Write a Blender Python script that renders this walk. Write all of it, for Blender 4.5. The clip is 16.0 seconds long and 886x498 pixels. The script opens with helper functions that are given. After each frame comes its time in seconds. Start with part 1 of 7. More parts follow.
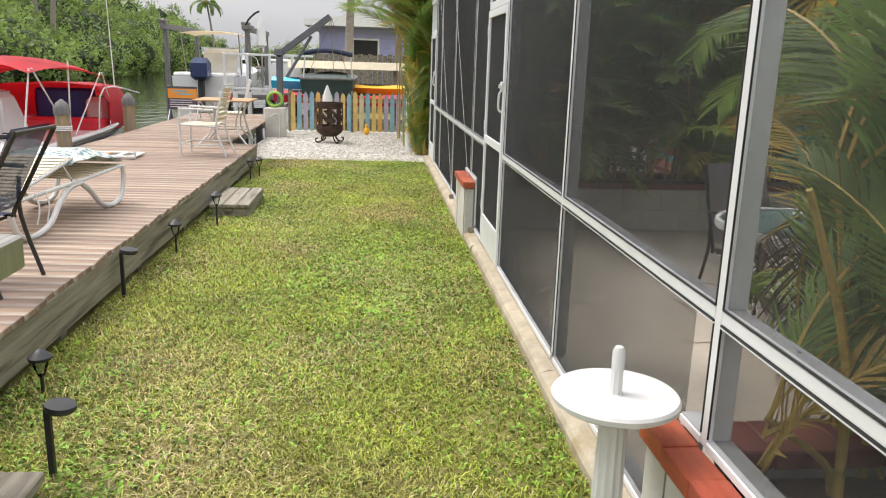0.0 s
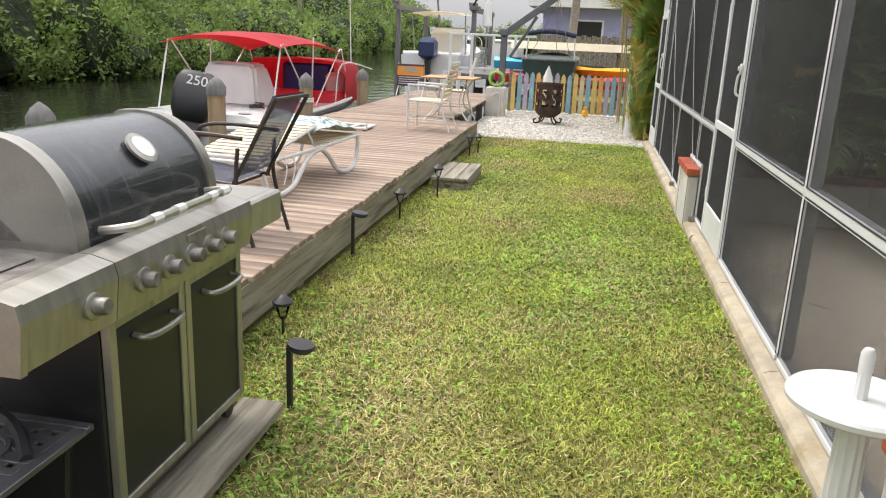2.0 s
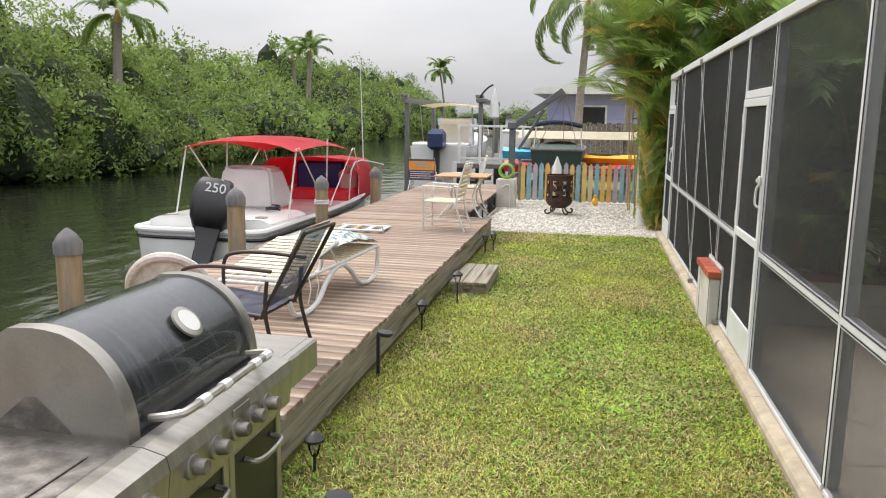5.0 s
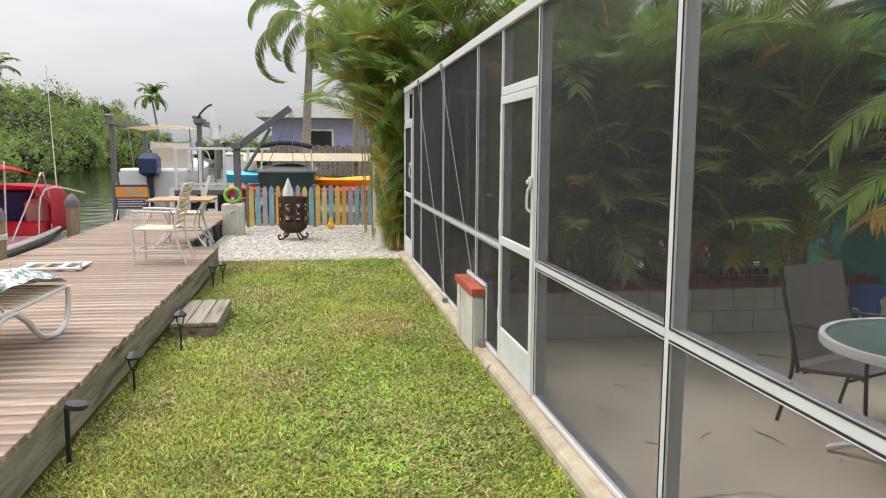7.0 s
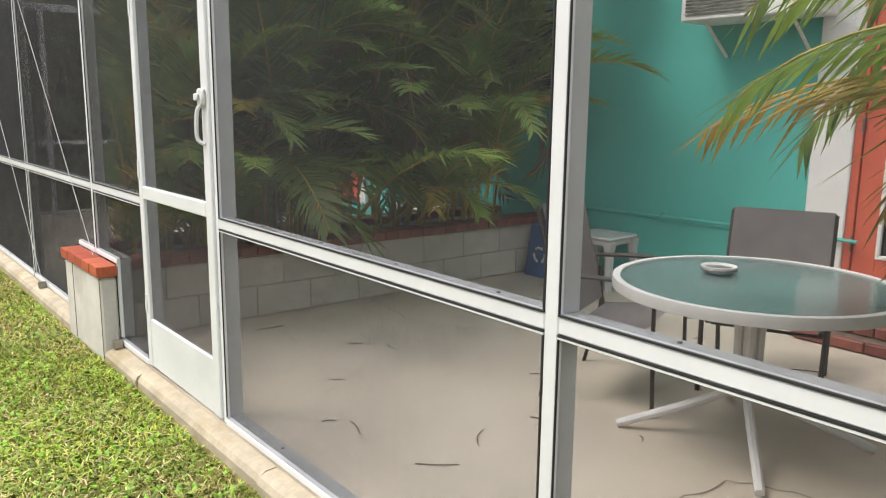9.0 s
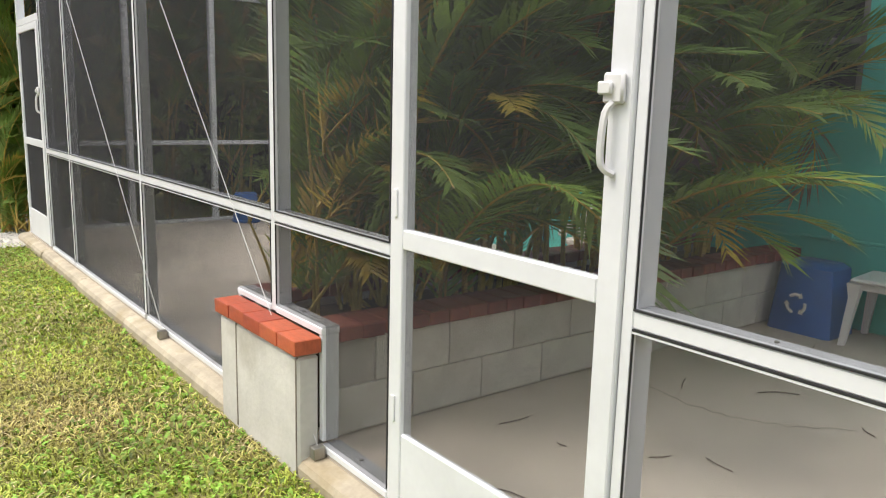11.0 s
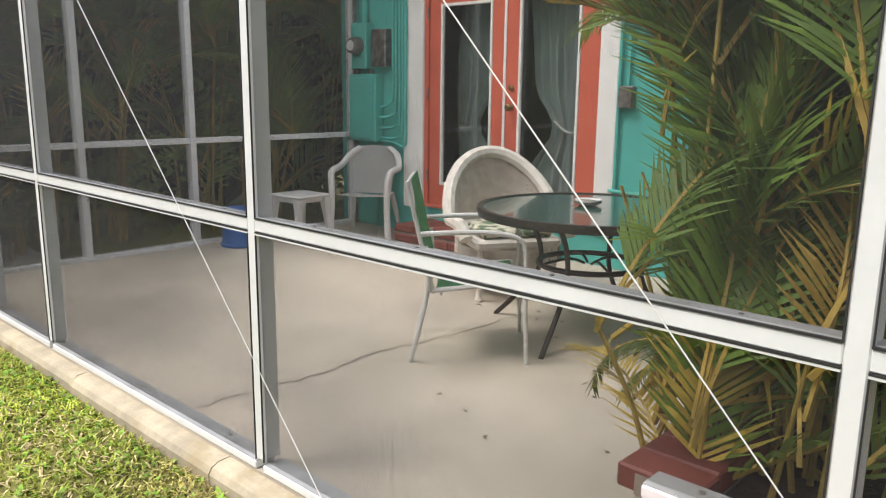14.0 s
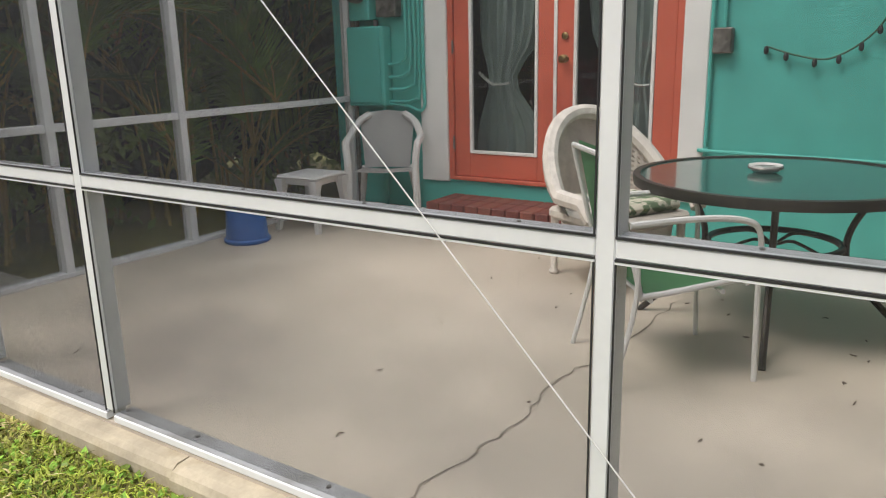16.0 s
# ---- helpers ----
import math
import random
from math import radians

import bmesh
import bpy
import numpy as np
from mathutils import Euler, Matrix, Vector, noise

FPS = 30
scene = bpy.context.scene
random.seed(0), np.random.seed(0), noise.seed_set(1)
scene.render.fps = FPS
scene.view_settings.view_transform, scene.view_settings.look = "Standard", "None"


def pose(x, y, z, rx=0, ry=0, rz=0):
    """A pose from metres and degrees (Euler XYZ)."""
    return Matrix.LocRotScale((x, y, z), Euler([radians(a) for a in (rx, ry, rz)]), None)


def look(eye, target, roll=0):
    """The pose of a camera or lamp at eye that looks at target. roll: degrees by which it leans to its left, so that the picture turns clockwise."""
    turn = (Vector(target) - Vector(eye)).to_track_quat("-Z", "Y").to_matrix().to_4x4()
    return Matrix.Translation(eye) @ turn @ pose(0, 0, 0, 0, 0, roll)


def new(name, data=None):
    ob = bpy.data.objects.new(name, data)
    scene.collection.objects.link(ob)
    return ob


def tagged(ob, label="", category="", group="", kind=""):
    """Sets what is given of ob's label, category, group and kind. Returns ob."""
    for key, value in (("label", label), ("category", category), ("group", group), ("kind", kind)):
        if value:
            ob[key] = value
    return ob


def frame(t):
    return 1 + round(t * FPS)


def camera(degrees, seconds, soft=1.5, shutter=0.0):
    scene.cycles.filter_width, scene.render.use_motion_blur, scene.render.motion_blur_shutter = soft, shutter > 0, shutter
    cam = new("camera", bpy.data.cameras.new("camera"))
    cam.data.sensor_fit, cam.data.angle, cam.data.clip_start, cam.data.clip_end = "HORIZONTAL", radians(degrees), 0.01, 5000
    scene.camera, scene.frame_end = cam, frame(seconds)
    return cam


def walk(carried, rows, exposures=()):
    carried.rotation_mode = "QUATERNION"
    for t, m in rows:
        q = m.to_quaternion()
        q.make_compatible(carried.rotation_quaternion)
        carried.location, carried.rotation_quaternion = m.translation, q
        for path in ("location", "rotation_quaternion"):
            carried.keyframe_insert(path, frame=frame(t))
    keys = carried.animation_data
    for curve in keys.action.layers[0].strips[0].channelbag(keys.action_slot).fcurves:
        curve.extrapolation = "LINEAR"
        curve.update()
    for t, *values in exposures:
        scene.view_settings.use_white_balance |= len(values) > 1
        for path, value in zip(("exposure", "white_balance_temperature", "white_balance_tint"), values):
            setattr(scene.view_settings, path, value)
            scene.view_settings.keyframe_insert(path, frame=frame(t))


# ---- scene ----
cam = camera(59.9, 16.0, soft=1.1)
PATH = [
    (0, (-1.001, 1.052, 1.664), (-0.814, 2.987, 1.194), 1.8),
    (0.5, (-1.036, 1.059, 1.654), (-1.035, 2.999, 1.164), 2.4),
    (1, (-1.064, 1.05, 1.642), (-1.213, 2.979, 1.132), 2.8),
    (1.5, (-1.079, 1.023, 1.638), (-1.334, 2.937, 1.116), 3.0),
    (2, (-1.08, 1.005, 1.632), (-1.415, 2.904, 1.1), 2.6),
    (2.5, (-1.088, 0.994, 1.676), (-1.477, 2.883, 1.146), 2.0),
    (3, (-1.116, 0.987, 1.757), (-1.542, 2.87, 1.234), 1.5),
    (3.2, (-1.126, 1.0, 1.778), (-1.561, 2.883, 1.266), 1.3),
    (5.3, (-1.235, 1.06, 1.917), (-1.577, 3.008, 1.616), 0.7),
    (5.5, (-1.245, 1.125, 1.901), (-1.562, 3.08, 1.621), 0.6),
    (6, (-1.232, 1.421, 1.871), (-1.469, 3.393, 1.633), 0.4),
    (6.5, (-1.251, 1.757, 1.812), (-1.322, 3.742, 1.58), 0.7),
    (7, (-1.368, 2.141, 1.701), (-1.051, 4.1, 1.448), 0.3),
    (7.5, (-1.371, 2.496, 1.607), (-0.626, 4.329, 1.315), -0.4),
    (8, (-1.278, 2.93, 1.527), (-0.164, 4.555, 1.181), -0.5),
    (8.2, (-1.258, 3.089, 1.485), (-0.031, 4.625, 1.117), -0.3),
    (10.3, (-1.351, 5.096, 1.456), (-0.118, 6.629, 1.097), 1.5),
    (10.5, (-1.35, 5.299, 1.436), (-0.125, 6.837, 1.07), 1.4),
    (11, (-1.402, 5.782, 1.452), (-0.199, 7.338, 1.09), 1.5),
    (11.5, (-1.486, 6.218, 1.47), (-0.293, 7.784, 1.118), 0.7),
    (12, (-1.477, 6.678, 1.461), (-0.291, 8.249, 1.108), 0.3),
    (12.5, (-1.481, 7.119, 1.452), (-0.278, 8.678, 1.106), 0.4),
    (13, (-1.488, 7.55, 1.47), (-0.229, 9.064, 1.117), 0.6),
    (13.5, (-1.434, 8.028, 1.437), (-0.1, 9.471, 1.067), 0.8),
    (14, (-1.434, 8.446, 1.43), (0.005, 9.775, 1.027), 0.7),
    (14.5, (-1.442, 8.776, 1.407), (0.104, 9.976, 0.994), 0.4),
    (15, (-1.406, 9.237, 1.391), (0.192, 10.345, 0.926), 0.5),
    (15.5, (-1.462, 9.666, 1.379), (0.168, 10.72, 0.897), -0.3),
    (16, (-1.461, 10.07, 1.386), (0.143, 11.153, 0.883), -1.3),
]
walk(cam, [(t, look(eye, target, roll)) for t, eye, target, roll in PATH], exposures=((0.0, 0.76), (3.0, 0.76), (5.5, 0.62), (6.5, 0.52), (8.0, 0.98), (10.5, 0.95), (12.5, 1.0), (14.0, 0.98), (15.0, 0.86), (16.0, 0.66)))

# ---- light ----
world = bpy.data.worlds.new("overcast_sky")
scene.world = world
world.use_nodes = True
wn, wl = world.node_tree.nodes, world.node_tree.links
wn.clear()
w_out = wn.new("ShaderNodeOutputWorld")
w_bg = wn.new("ShaderNodeBackground")
w_sky = wn.new("ShaderNodeTexSky")
w_sky.sky_type, w_sky.sun_disc = "NISHITA", False
w_sky.sun_elevation, w_sky.sun_rotation = radians(58), radians(309)
w_sky.dust_density, w_sky.air_density = 4.0, 1.0
w_co = wn.new("ShaderNodeTexCoord")
w_map = wn.new("ShaderNodeMapping")
w_map.inputs["Scale"].default_value = (1.0, 1.0, 3.2)
w_noise = wn.new("ShaderNodeTexNoise")
w_noise.inputs["Scale"].default_value = 2.3
w_noise.inputs["Detail"].default_value = 5.0
w_ramp = wn.new("ShaderNodeValToRGB")
w_ramp.color_ramp.elements[0].position, w_ramp.color_ramp.elements[1].position = 0.34, 0.66
w_ramp.color_ramp.elements[0].color = (3.25, 3.28, 3.45, 1)
w_ramp.color_ramp.elements[1].color = (4.25, 4.2, 4.28, 1)
w_mix = wn.new("ShaderNodeMix")
w_mix.data_type = "RGBA"
w_mix.inputs["Factor"].default_value = 0.93
wl.new(w_co.outputs["Generated"], w_map.inputs["Vector"])
wl.new(w_map.outputs["Vector"], w_noise.inputs["Vector"])
wl.new(w_noise.outputs["Fac"], w_ramp.inputs["Fac"])
wl.new(w_sky.outputs["Color"], w_mix.inputs["A"])
wl.new(w_ramp.outputs["Color"], w_mix.inputs["B"])
w_sep = wn.new("ShaderNodeSeparateXYZ")
w_grad = wn.new("ShaderNodeMapRange")
w_grad.inputs["From Min"].default_value, w_grad.inputs["From Max"].default_value = 0.0, 1.0
w_grad.inputs["To Min"].default_value, w_grad.inputs["To Max"].default_value = 1.0, 3.7
w_mul = wn.new("ShaderNodeVectorMath")
w_mul.operation = "SCALE"
wl.new(w_co.outputs["Generated"], w_sep.inputs["Vector"])
wl.new(w_sep.outputs["Z"], w_grad.inputs["Value"])
wl.new(w_mix.outputs["Result"], w_mul.inputs[0])
wl.new(w_grad.outputs["Result"], w_mul.inputs["Scale"])
wl.new(w_mul.outputs["Vector"], w_bg.inputs["Color"])
w_bg.inputs["Strength"].default_value = 0.10
wl.new(w_bg.outputs["Background"], w_out.inputs["Surface"])
sun = new("sun", bpy.data.lights.new("sun", "SUN"))
sun.data.energy, sun.data.angle, sun.data.color = 1.5, radians(25), (1.0, 0.93, 0.85)
sun.matrix_world = look((-13, 16, 24), (0, 8, 0))

# ---- materials ----
GREY = (0.5, 0.5, 0.5, 1)


def rgba(c):
    return (c[0], c[1], c[2], 1.0)


def shade(c, k):
    return tuple(min(1.0, max(0.0, v * k)) for v in c)


def mat(name, base, rough=0.6, metal=0.0, vary=0.18, scale=6.0, fine=60.0, bump=0.15, island=0.0, obj=0.0,
        spec=0.5, second=None, second_at=(0.55, 0.75), stretch=(1, 1, 1), translucent=0.0, coat=0.0, fine_dist=0.004):
    """A surface with two scales of colour variation, an optional second colour in patches, and fine relief."""
    m = bpy.data.materials.new(name)
    m.use_nodes = True
    n, l = m.node_tree.nodes, m.node_tree.links
    bsdf = n["Principled BSDF"]
    co = n.new("ShaderNodeTexCoord")
    mp = n.new("ShaderNodeMapping")
    mp.inputs["Scale"].default_value = stretch
    l.new(co.outputs["Object"], mp.inputs["Vector"])
    big = n.new("ShaderNodeTexNoise")
    big.inputs["Scale"].default_value, big.inputs["Detail"].default_value = scale, 4.0
    small = n.new("ShaderNodeTexNoise")
    small.inputs["Scale"].default_value, small.inputs["Detail"].default_value = fine, 3.0
    l.new(mp.outputs["Vector"], big.inputs["Vector"])
    l.new(mp.outputs["Vector"], small.inputs["Vector"])
    ramp = n.new("ShaderNodeValToRGB")
    ramp.color_ramp.elements[0].position, ramp.color_ramp.elements[1].position = 0.3, 0.7
    ramp.color_ramp.elements[0].color = rgba(shade(base, 1 - vary))
    ramp.color_ramp.elements[1].color = rgba(shade(base, 1 + vary))
    l.new(big.outputs["Fac"], ramp.inputs["Fac"])
    col = ramp.outputs["Color"]
    if second is not None:
        pr = n.new("ShaderNodeValToRGB")
        pr.color_ramp.elements[0].position, pr.color_ramp.elements[1].position = second_at
        pn = n.new("ShaderNodeTexNoise")
        pn.inputs["Scale"].default_value, pn.inputs["Detail"].default_value = scale * 0.55, 6.0
        l.new(mp.outputs["Vector"], pn.inputs["Vector"])
        l.new(pn.outputs["Fac"], pr.inputs["Fac"])
        mx = n.new("ShaderNodeMix")
        mx.data_type = "RGBA"
        l.new(pr.outputs["Color"], mx.inputs["Factor"])
        l.new(col, mx.inputs["A"])
        mx.inputs["B"].default_value = rgba(second)
        col = mx.outputs["Result"]
    hv = n.new("ShaderNodeHueSaturation")
    l.new(col, hv.inputs["Color"])
    ma = n.new("ShaderNodeMath")
    ma.operation = "MULTIPLY_ADD"
    l.new(small.outputs["Fac"], ma.inputs[0])
    ma.inputs[1].default_value, ma.inputs[2].default_value = vary * 1.4, 1.0 - vary * 0.7
    val = ma.outputs["Value"]
    if island or obj:
        src = n.new("ShaderNodeObjectInfo").outputs["Random"] if obj else n.new("ShaderNodeNewGeometry").outputs["Random Per Island"]
        mb = n.new("ShaderNodeMath")
        mb.operation = "MULTIPLY_ADD"
        l.new(src, mb.inputs[0])
        k = obj or island
        mb.inputs[1].default_value, mb.inputs[2].default_value = 2 * k, 1 - k
        mc = n.new("ShaderNodeMath")
        mc.operation = "MULTIPLY"
        l.new(val, mc.inputs[0])
        l.new(mb.outputs["Value"], mc.inputs[1])
        val = mc.outputs["Value"]
        mh = n.new("ShaderNodeMath")
        mh.operation = "MULTIPLY_ADD"
        l.new(src, mh.inputs[0])
        mh.inputs[1].default_value, mh.inputs[2].default_value = 0.05 * k, 0.5 - 0.025 * k
        l.new(mh.outputs["Value"], hv.inputs["Hue"])
    l.new(val, hv.inputs["Value"])
    l.new(hv.outputs["Color"], bsdf.inputs["Base Color"])
    rr = n.new("ShaderNodeMath")
    rr.operation = "MULTIPLY_ADD"
    l.new(big.outputs["Fac"], rr.inputs[0])
    rr.inputs[1].default_value, rr.inputs[2].default_value = 0.2, max(0.02, rough - 0.1)
    l.new(rr.outputs["Value"], bsdf.inputs["Roughness"])
    bsdf.inputs["Metallic"].default_value = metal
    bsdf.inputs["Specular IOR Level"].default_value = spec
    bsdf.inputs["Coat Weight"].default_value = coat
    if bump:
        bp = n.new("ShaderNodeBump")
        bp.inputs["Strength"].default_value, bp.inputs["Distance"].default_value = bump, fine_dist
        l.new(small.outputs["Fac"], bp.inputs["Height"])
        l.new(bp.outputs["Normal"], bsdf.inputs["Normal"])
    if translucent:
        tr = n.new("ShaderNodeBsdfTranslucent")
        l.new(hv.outputs["Color"], tr.inputs["Color"])
        ms = n.new("ShaderNodeMixShader")
        ms.inputs["Fac"].default_value = translucent
        l.new(bsdf.outputs["BSDF"], ms.inputs[1])
        l.new(tr.outputs["BSDF"], ms.inputs[2])
        l.new(ms.outputs["Shader"], n["Material Output"].inputs["Surface"])
    return m


def see_through(name, colour, clear, rough=0.7, gloss=0.0):
    """Insect mesh or glass: partly clear, partly a solid or glossy film."""
    m = bpy.data.materials.new(name)
    m.use_nodes = True
    n, l = m.node_tree.nodes, m.node_tree.links
    bsdf = n["Principled BSDF"]
    bsdf.inputs["Base Color"].default_value = rgba(colour)
    bsdf.inputs["Roughness"].default_value = rough
    tp = n.new("ShaderNodeBsdfTransparent")
    ms = n.new("ShaderNodeMixShader")
    if gloss:
        bsdf.inputs["Roughness"].default_value = 0.03
        fr = n.new("ShaderNodeFresnel")
        fr.inputs["IOR"].default_value = 1.5
        gl = n.new("ShaderNodeBsdfGlossy")
        gl.inputs["Roughness"].default_value = 0.02
        tp.inputs["Color"].default_value = rgba(colour)
        l.new(fr.outputs["Fac"], ms.inputs["Fac"])
        l.new(tp.outputs["BSDF"], ms.inputs[1])
        l.new(gl.outputs["BSDF"], ms.inputs[2])
    else:
        no = n.new("ShaderNodeTexNoise")
        no.inputs["Scale"].default_value = 1.3
        co = n.new("ShaderNodeTexCoord")
        l.new(co.outputs["Object"], no.inputs["Vector"])
        ma = n.new("ShaderNodeMath")
        ma.operation = "MULTIPLY_ADD"
        l.new(no.outputs["Fac"], ma.inputs[0])
        ma.inputs[1].default_value, ma.inputs[2].default_value = 0.1, clear - 0.05
        l.new(ma.outputs["Value"], ms.inputs["Fac"])
        l.new(bsdf.outputs["BSDF"], ms.inputs[1])
        l.new(tp.outputs["BSDF"], ms.inputs[2])
    l.new(ms.outputs["Shader"], n["Material Output"].inputs["Surface"])
    return m


M_ALU = mat("white_aluminium", (0.68, 0.69, 0.70), 0.38, 0.0, 0.05, 3, 40, 0.05, second=(0.6, 0.61, 0.62), second_at=(0.62, 0.8))
# grey for upward faces of the white frame; their shade is in the colour
M_ALUSHADE = mat("shade_grey_aluminium", (0.36, 0.365, 0.375), 0.5, 0.2, 0.14, 6, 60, 0.1, second=(0.24, 0.235, 0.22), second_at=(0.58, 0.72))
M_JOINT = mat("block_joint", (0.40, 0.375, 0.33), 0.9, 0, 0.15, 8, 60, 0.4)
M_MESH = see_through("insect_screen", (0.045, 0.045, 0.047), 0.88)
M_CONC = mat("patio_concrete", (0.53, 0.465, 0.385), 0.7, 0, 0.16, 1.1, 45, 0.15, second=(0.34, 0.30, 0.255), second_at=(0.48, 0.68))
M_CURB = mat("curb_concrete", (0.40, 0.345, 0.255), 0.85, 0, 0.2, 7, 60, 0.5, second=(0.33, 0.27, 0.17), second_at=(0.55, 0.7))
M_BLOCK = mat("concrete_block", (0.56, 0.53, 0.475), 0.85, 0, 0.18, 4, 50, 0.4, obj=0.06, second=(0.40, 0.375, 0.33), second_at=(0.55, 0.75))
M_RENDER = mat("pier_render", (0.55, 0.53, 0.48), 0.85, 0, 0.12, 4, 40, 0.4, second=(0.36, 0.33, 0.27), second_at=(0.55, 0.75))
M_BRICK = mat("red_painted_brick", (0.37, 0.078, 0.036), 0.55, 0, 0.25, 10, 60, 0.5, obj=0.16, second=(0.22, 0.06, 0.045), second_at=(0.52, 0.75))
M_MORTAR = mat("mortar", (0.30, 0.24, 0.20), 0.9, 0, 0.15, 10, 80, 0.5)
M_DARKBRICK = mat("dark_red_brick", (0.20, 0.055, 0.04), 0.6, 0, 0.25, 8, 60, 0.4, obj=0.2)
M_TEAL = mat("teal_stucco", (0.085, 0.44, 0.39), 0.7, 0, 0.07, 1.4, 30, 0.35, second=(0.07, 0.37, 0.33), second_at=(0.55, 0.75))
M_TEALP = mat("teal_paint", (0.085, 0.43, 0.38), 0.5, 0, 0.08, 5, 50, 0.1)
M_CORAL = mat("coral_red_door_paint", (0.56, 0.12, 0.07), 0.45, 0, 0.08, 3, 50, 0.08, second=(0.45, 0.09, 0.055))
M_WHITE = mat("white_paint", (0.76, 0.76, 0.74), 0.5, 0, 0.06, 4, 50, 0.1)
M_GLASS = see_through("window_glass", (0.80, 0.83, 0.82), 1, gloss=1.0)
M_CURTAIN = mat("grey_green_curtain", (0.36, 0.42, 0.42), 0.9, 0, 0.12, 6, 80, 0.2)
# near-black colour stands for the lack of light indoors
M_ROOMDARK = mat("unlit_room_black", (0.03, 0.03, 0.032), 0.9, 0, 0.2, 2, 20, 0.0)
M_PLANK = mat("weathered_deck_plank", (0.25, 0.17, 0.12), 0.75, 0, 0.34, 3, 34, 0.6, obj=0.24, stretch=(0.35, 7, 3), second=(0.42, 0.36, 0.30), second_at=(0.47, 0.62))
M_FASCIA = mat("weathered_grey_board", (0.26, 0.232, 0.18), 0.8, 0, 0.3, 4, 40, 0.6, stretch=(7, 0.4, 7), second=(0.10, 0.085, 0.065), second_at=(0.52, 0.66))
M_PILE = mat("wooden_pile", (0.30, 0.22, 0.13), 0.8, 0, 0.3, 3, 30, 0.6, stretch=(4, 4, 0.5), second=(0.20, 0.20, 0.19))
M_DARKGREY = mat("dark_grey_wood", (0.16, 0.155, 0.15), 0.8, 0, 0.25, 4, 40, 0.4, stretch=(4, 4, 0.6))
M_BLACKM = mat("black_metal", (0.02, 0.02, 0.022), 0.38, 0.4, 0.2, 6, 70, 0.08)
M_BLACKPL = mat("black_plastic", (0.022, 0.022, 0.024), 0.5, 0, 0.2, 6, 70, 0.1)
M_STEEL = mat("brushed_steel", (0.36, 0.345, 0.31), 0.36, 0.8, 0.15, 5, 90, 0.08, stretch=(1, 5, 1), second=(0.20, 0.185, 0.165), second_at=(0.6, 0.8))
M_STEELOLD = mat("tarnished_steel", (0.22, 0.205, 0.19), 0.42, 0.6, 0.45, 16, 90, 0.2, second=(0.13, 0.12, 0.11), second_at=(0.48, 0.68))
M_ENAMEL = mat("black_enamel_hood", (0.028, 0.03, 0.034), 0.2, 0.25, 0.25, 5, 60, 0.3, coat=0.6, second=(0.055, 0.058, 0.064), second_at=(0.48, 0.68), stretch=(1.6, 15, 1.6), fine_dist=0.002)
M_WHITEPL = mat("white_plastic", (0.64, 0.635, 0.62), 0.38, 0, 0.05, 5, 50, 0.05)
M_WICKER = mat("white_wicker", (0.66, 0.61, 0.55), 0.6, 0, 0.15, 20, 90, 0.6, fine_dist=0.008)
M_GREEN = mat("green_sling_fabric", (0.13, 0.33, 0.16), 0.7, 0, 0.1, 10, 120, 0.2)
M_TAUPE = mat("grey_sling_fabric", (0.29, 0.265, 0.26), 0.75, 0, 0.12, 10, 140, 0.2)
M_BRONZE = mat("dark_bronze_frame", (0.06, 0.052, 0.045), 0.45, 0.5, 0.15, 8, 60, 0.08)
M_CREAM = mat("cream_vinyl_strap", (0.66, 0.57, 0.41), 0.5, 0, 0.07, 6, 50, 0.08)
M_REDCAN = mat("red_canvas", (0.60, 0.03, 0.045), 0.6, 0, 0.14, 3, 60, 0.25, second=(0.45, 0.02, 0.035))
M_GEL = mat("white_gelcoat", (0.76, 0.76, 0.74), 0.22, 0, 0.05, 2, 40, 0.03, coat=0.4)
M_GREYCOV = mat("grey_white_seat_cover", (0.58, 0.54, 0.53), 0.7, 0, 0.08, 3, 50, 0.25)
M_BLUE = mat("royal_blue_vinyl", (0.02, 0.05, 0.30), 0.4, 0, 0.12, 4, 50, 0.1)
M_BUCKET = mat("blue_plastic", (0.035, 0.12, 0.36), 0.42, 0, 0.1, 6, 50, 0.08)
M_PINK = mat("pink_plastic", (0.72, 0.12, 0.20), 0.45, 0, 0.08, 6, 50, 0.06)
M_RUST = mat("rusty_iron", (0.055, 0.032, 0.022), 0.75, 0.3, 0.4, 9, 70, 0.4, second=(0.10, 0.04, 0.018))
M_LAV = mat("lavender_siding", (0.36, 0.37, 0.62), 0.7, 0, 0.08, 2, 40, 0.1)
M_TGLASS = see_through("frosted_table_glass", (0.17, 0.26, 0.25), 0.40, rough=0.14)
M_DGLASS = mat("dark_table_glass", (0.035, 0.085, 0.075), 0.12, 0, 0.08, 3, 120, 0.12, coat=0.5)
M_GREYGRN = mat("davit_grey_steel", (0.14, 0.15, 0.165), 0.5, 0.4, 0.15, 4, 50, 0.1)
M_YEL = mat("yellow_plastic", (0.85, 0.46, 0.03), 0.4, 0, 0.08, 4, 50, 0.05)
M_REDPL = mat("red_plastic", (0.62, 0.03, 0.05), 0.4, 0, 0.08, 4, 50, 0.05)
M_CYAN = mat("cyan_plastic", (0.03, 0.42, 0.68), 0.4, 0, 0.08, 4, 50, 0.05)
M_HULLD = mat("dark_green_hull", (0.02, 0.045, 0.04), 0.5, 0, 0.15, 4, 50, 0.05)
M_GRAVEL = mat("pale_shell_gravel", (0.52, 0.49, 0.44), 0.9, 0, 0.2, 8, 90, 0.8, island=0.22, fine_dist=0.02)
M_SOIL = mat("planter_soil", (0.07, 0.05, 0.035), 0.95, 0, 0.3, 8, 60, 0.8, fine_dist=0.02)
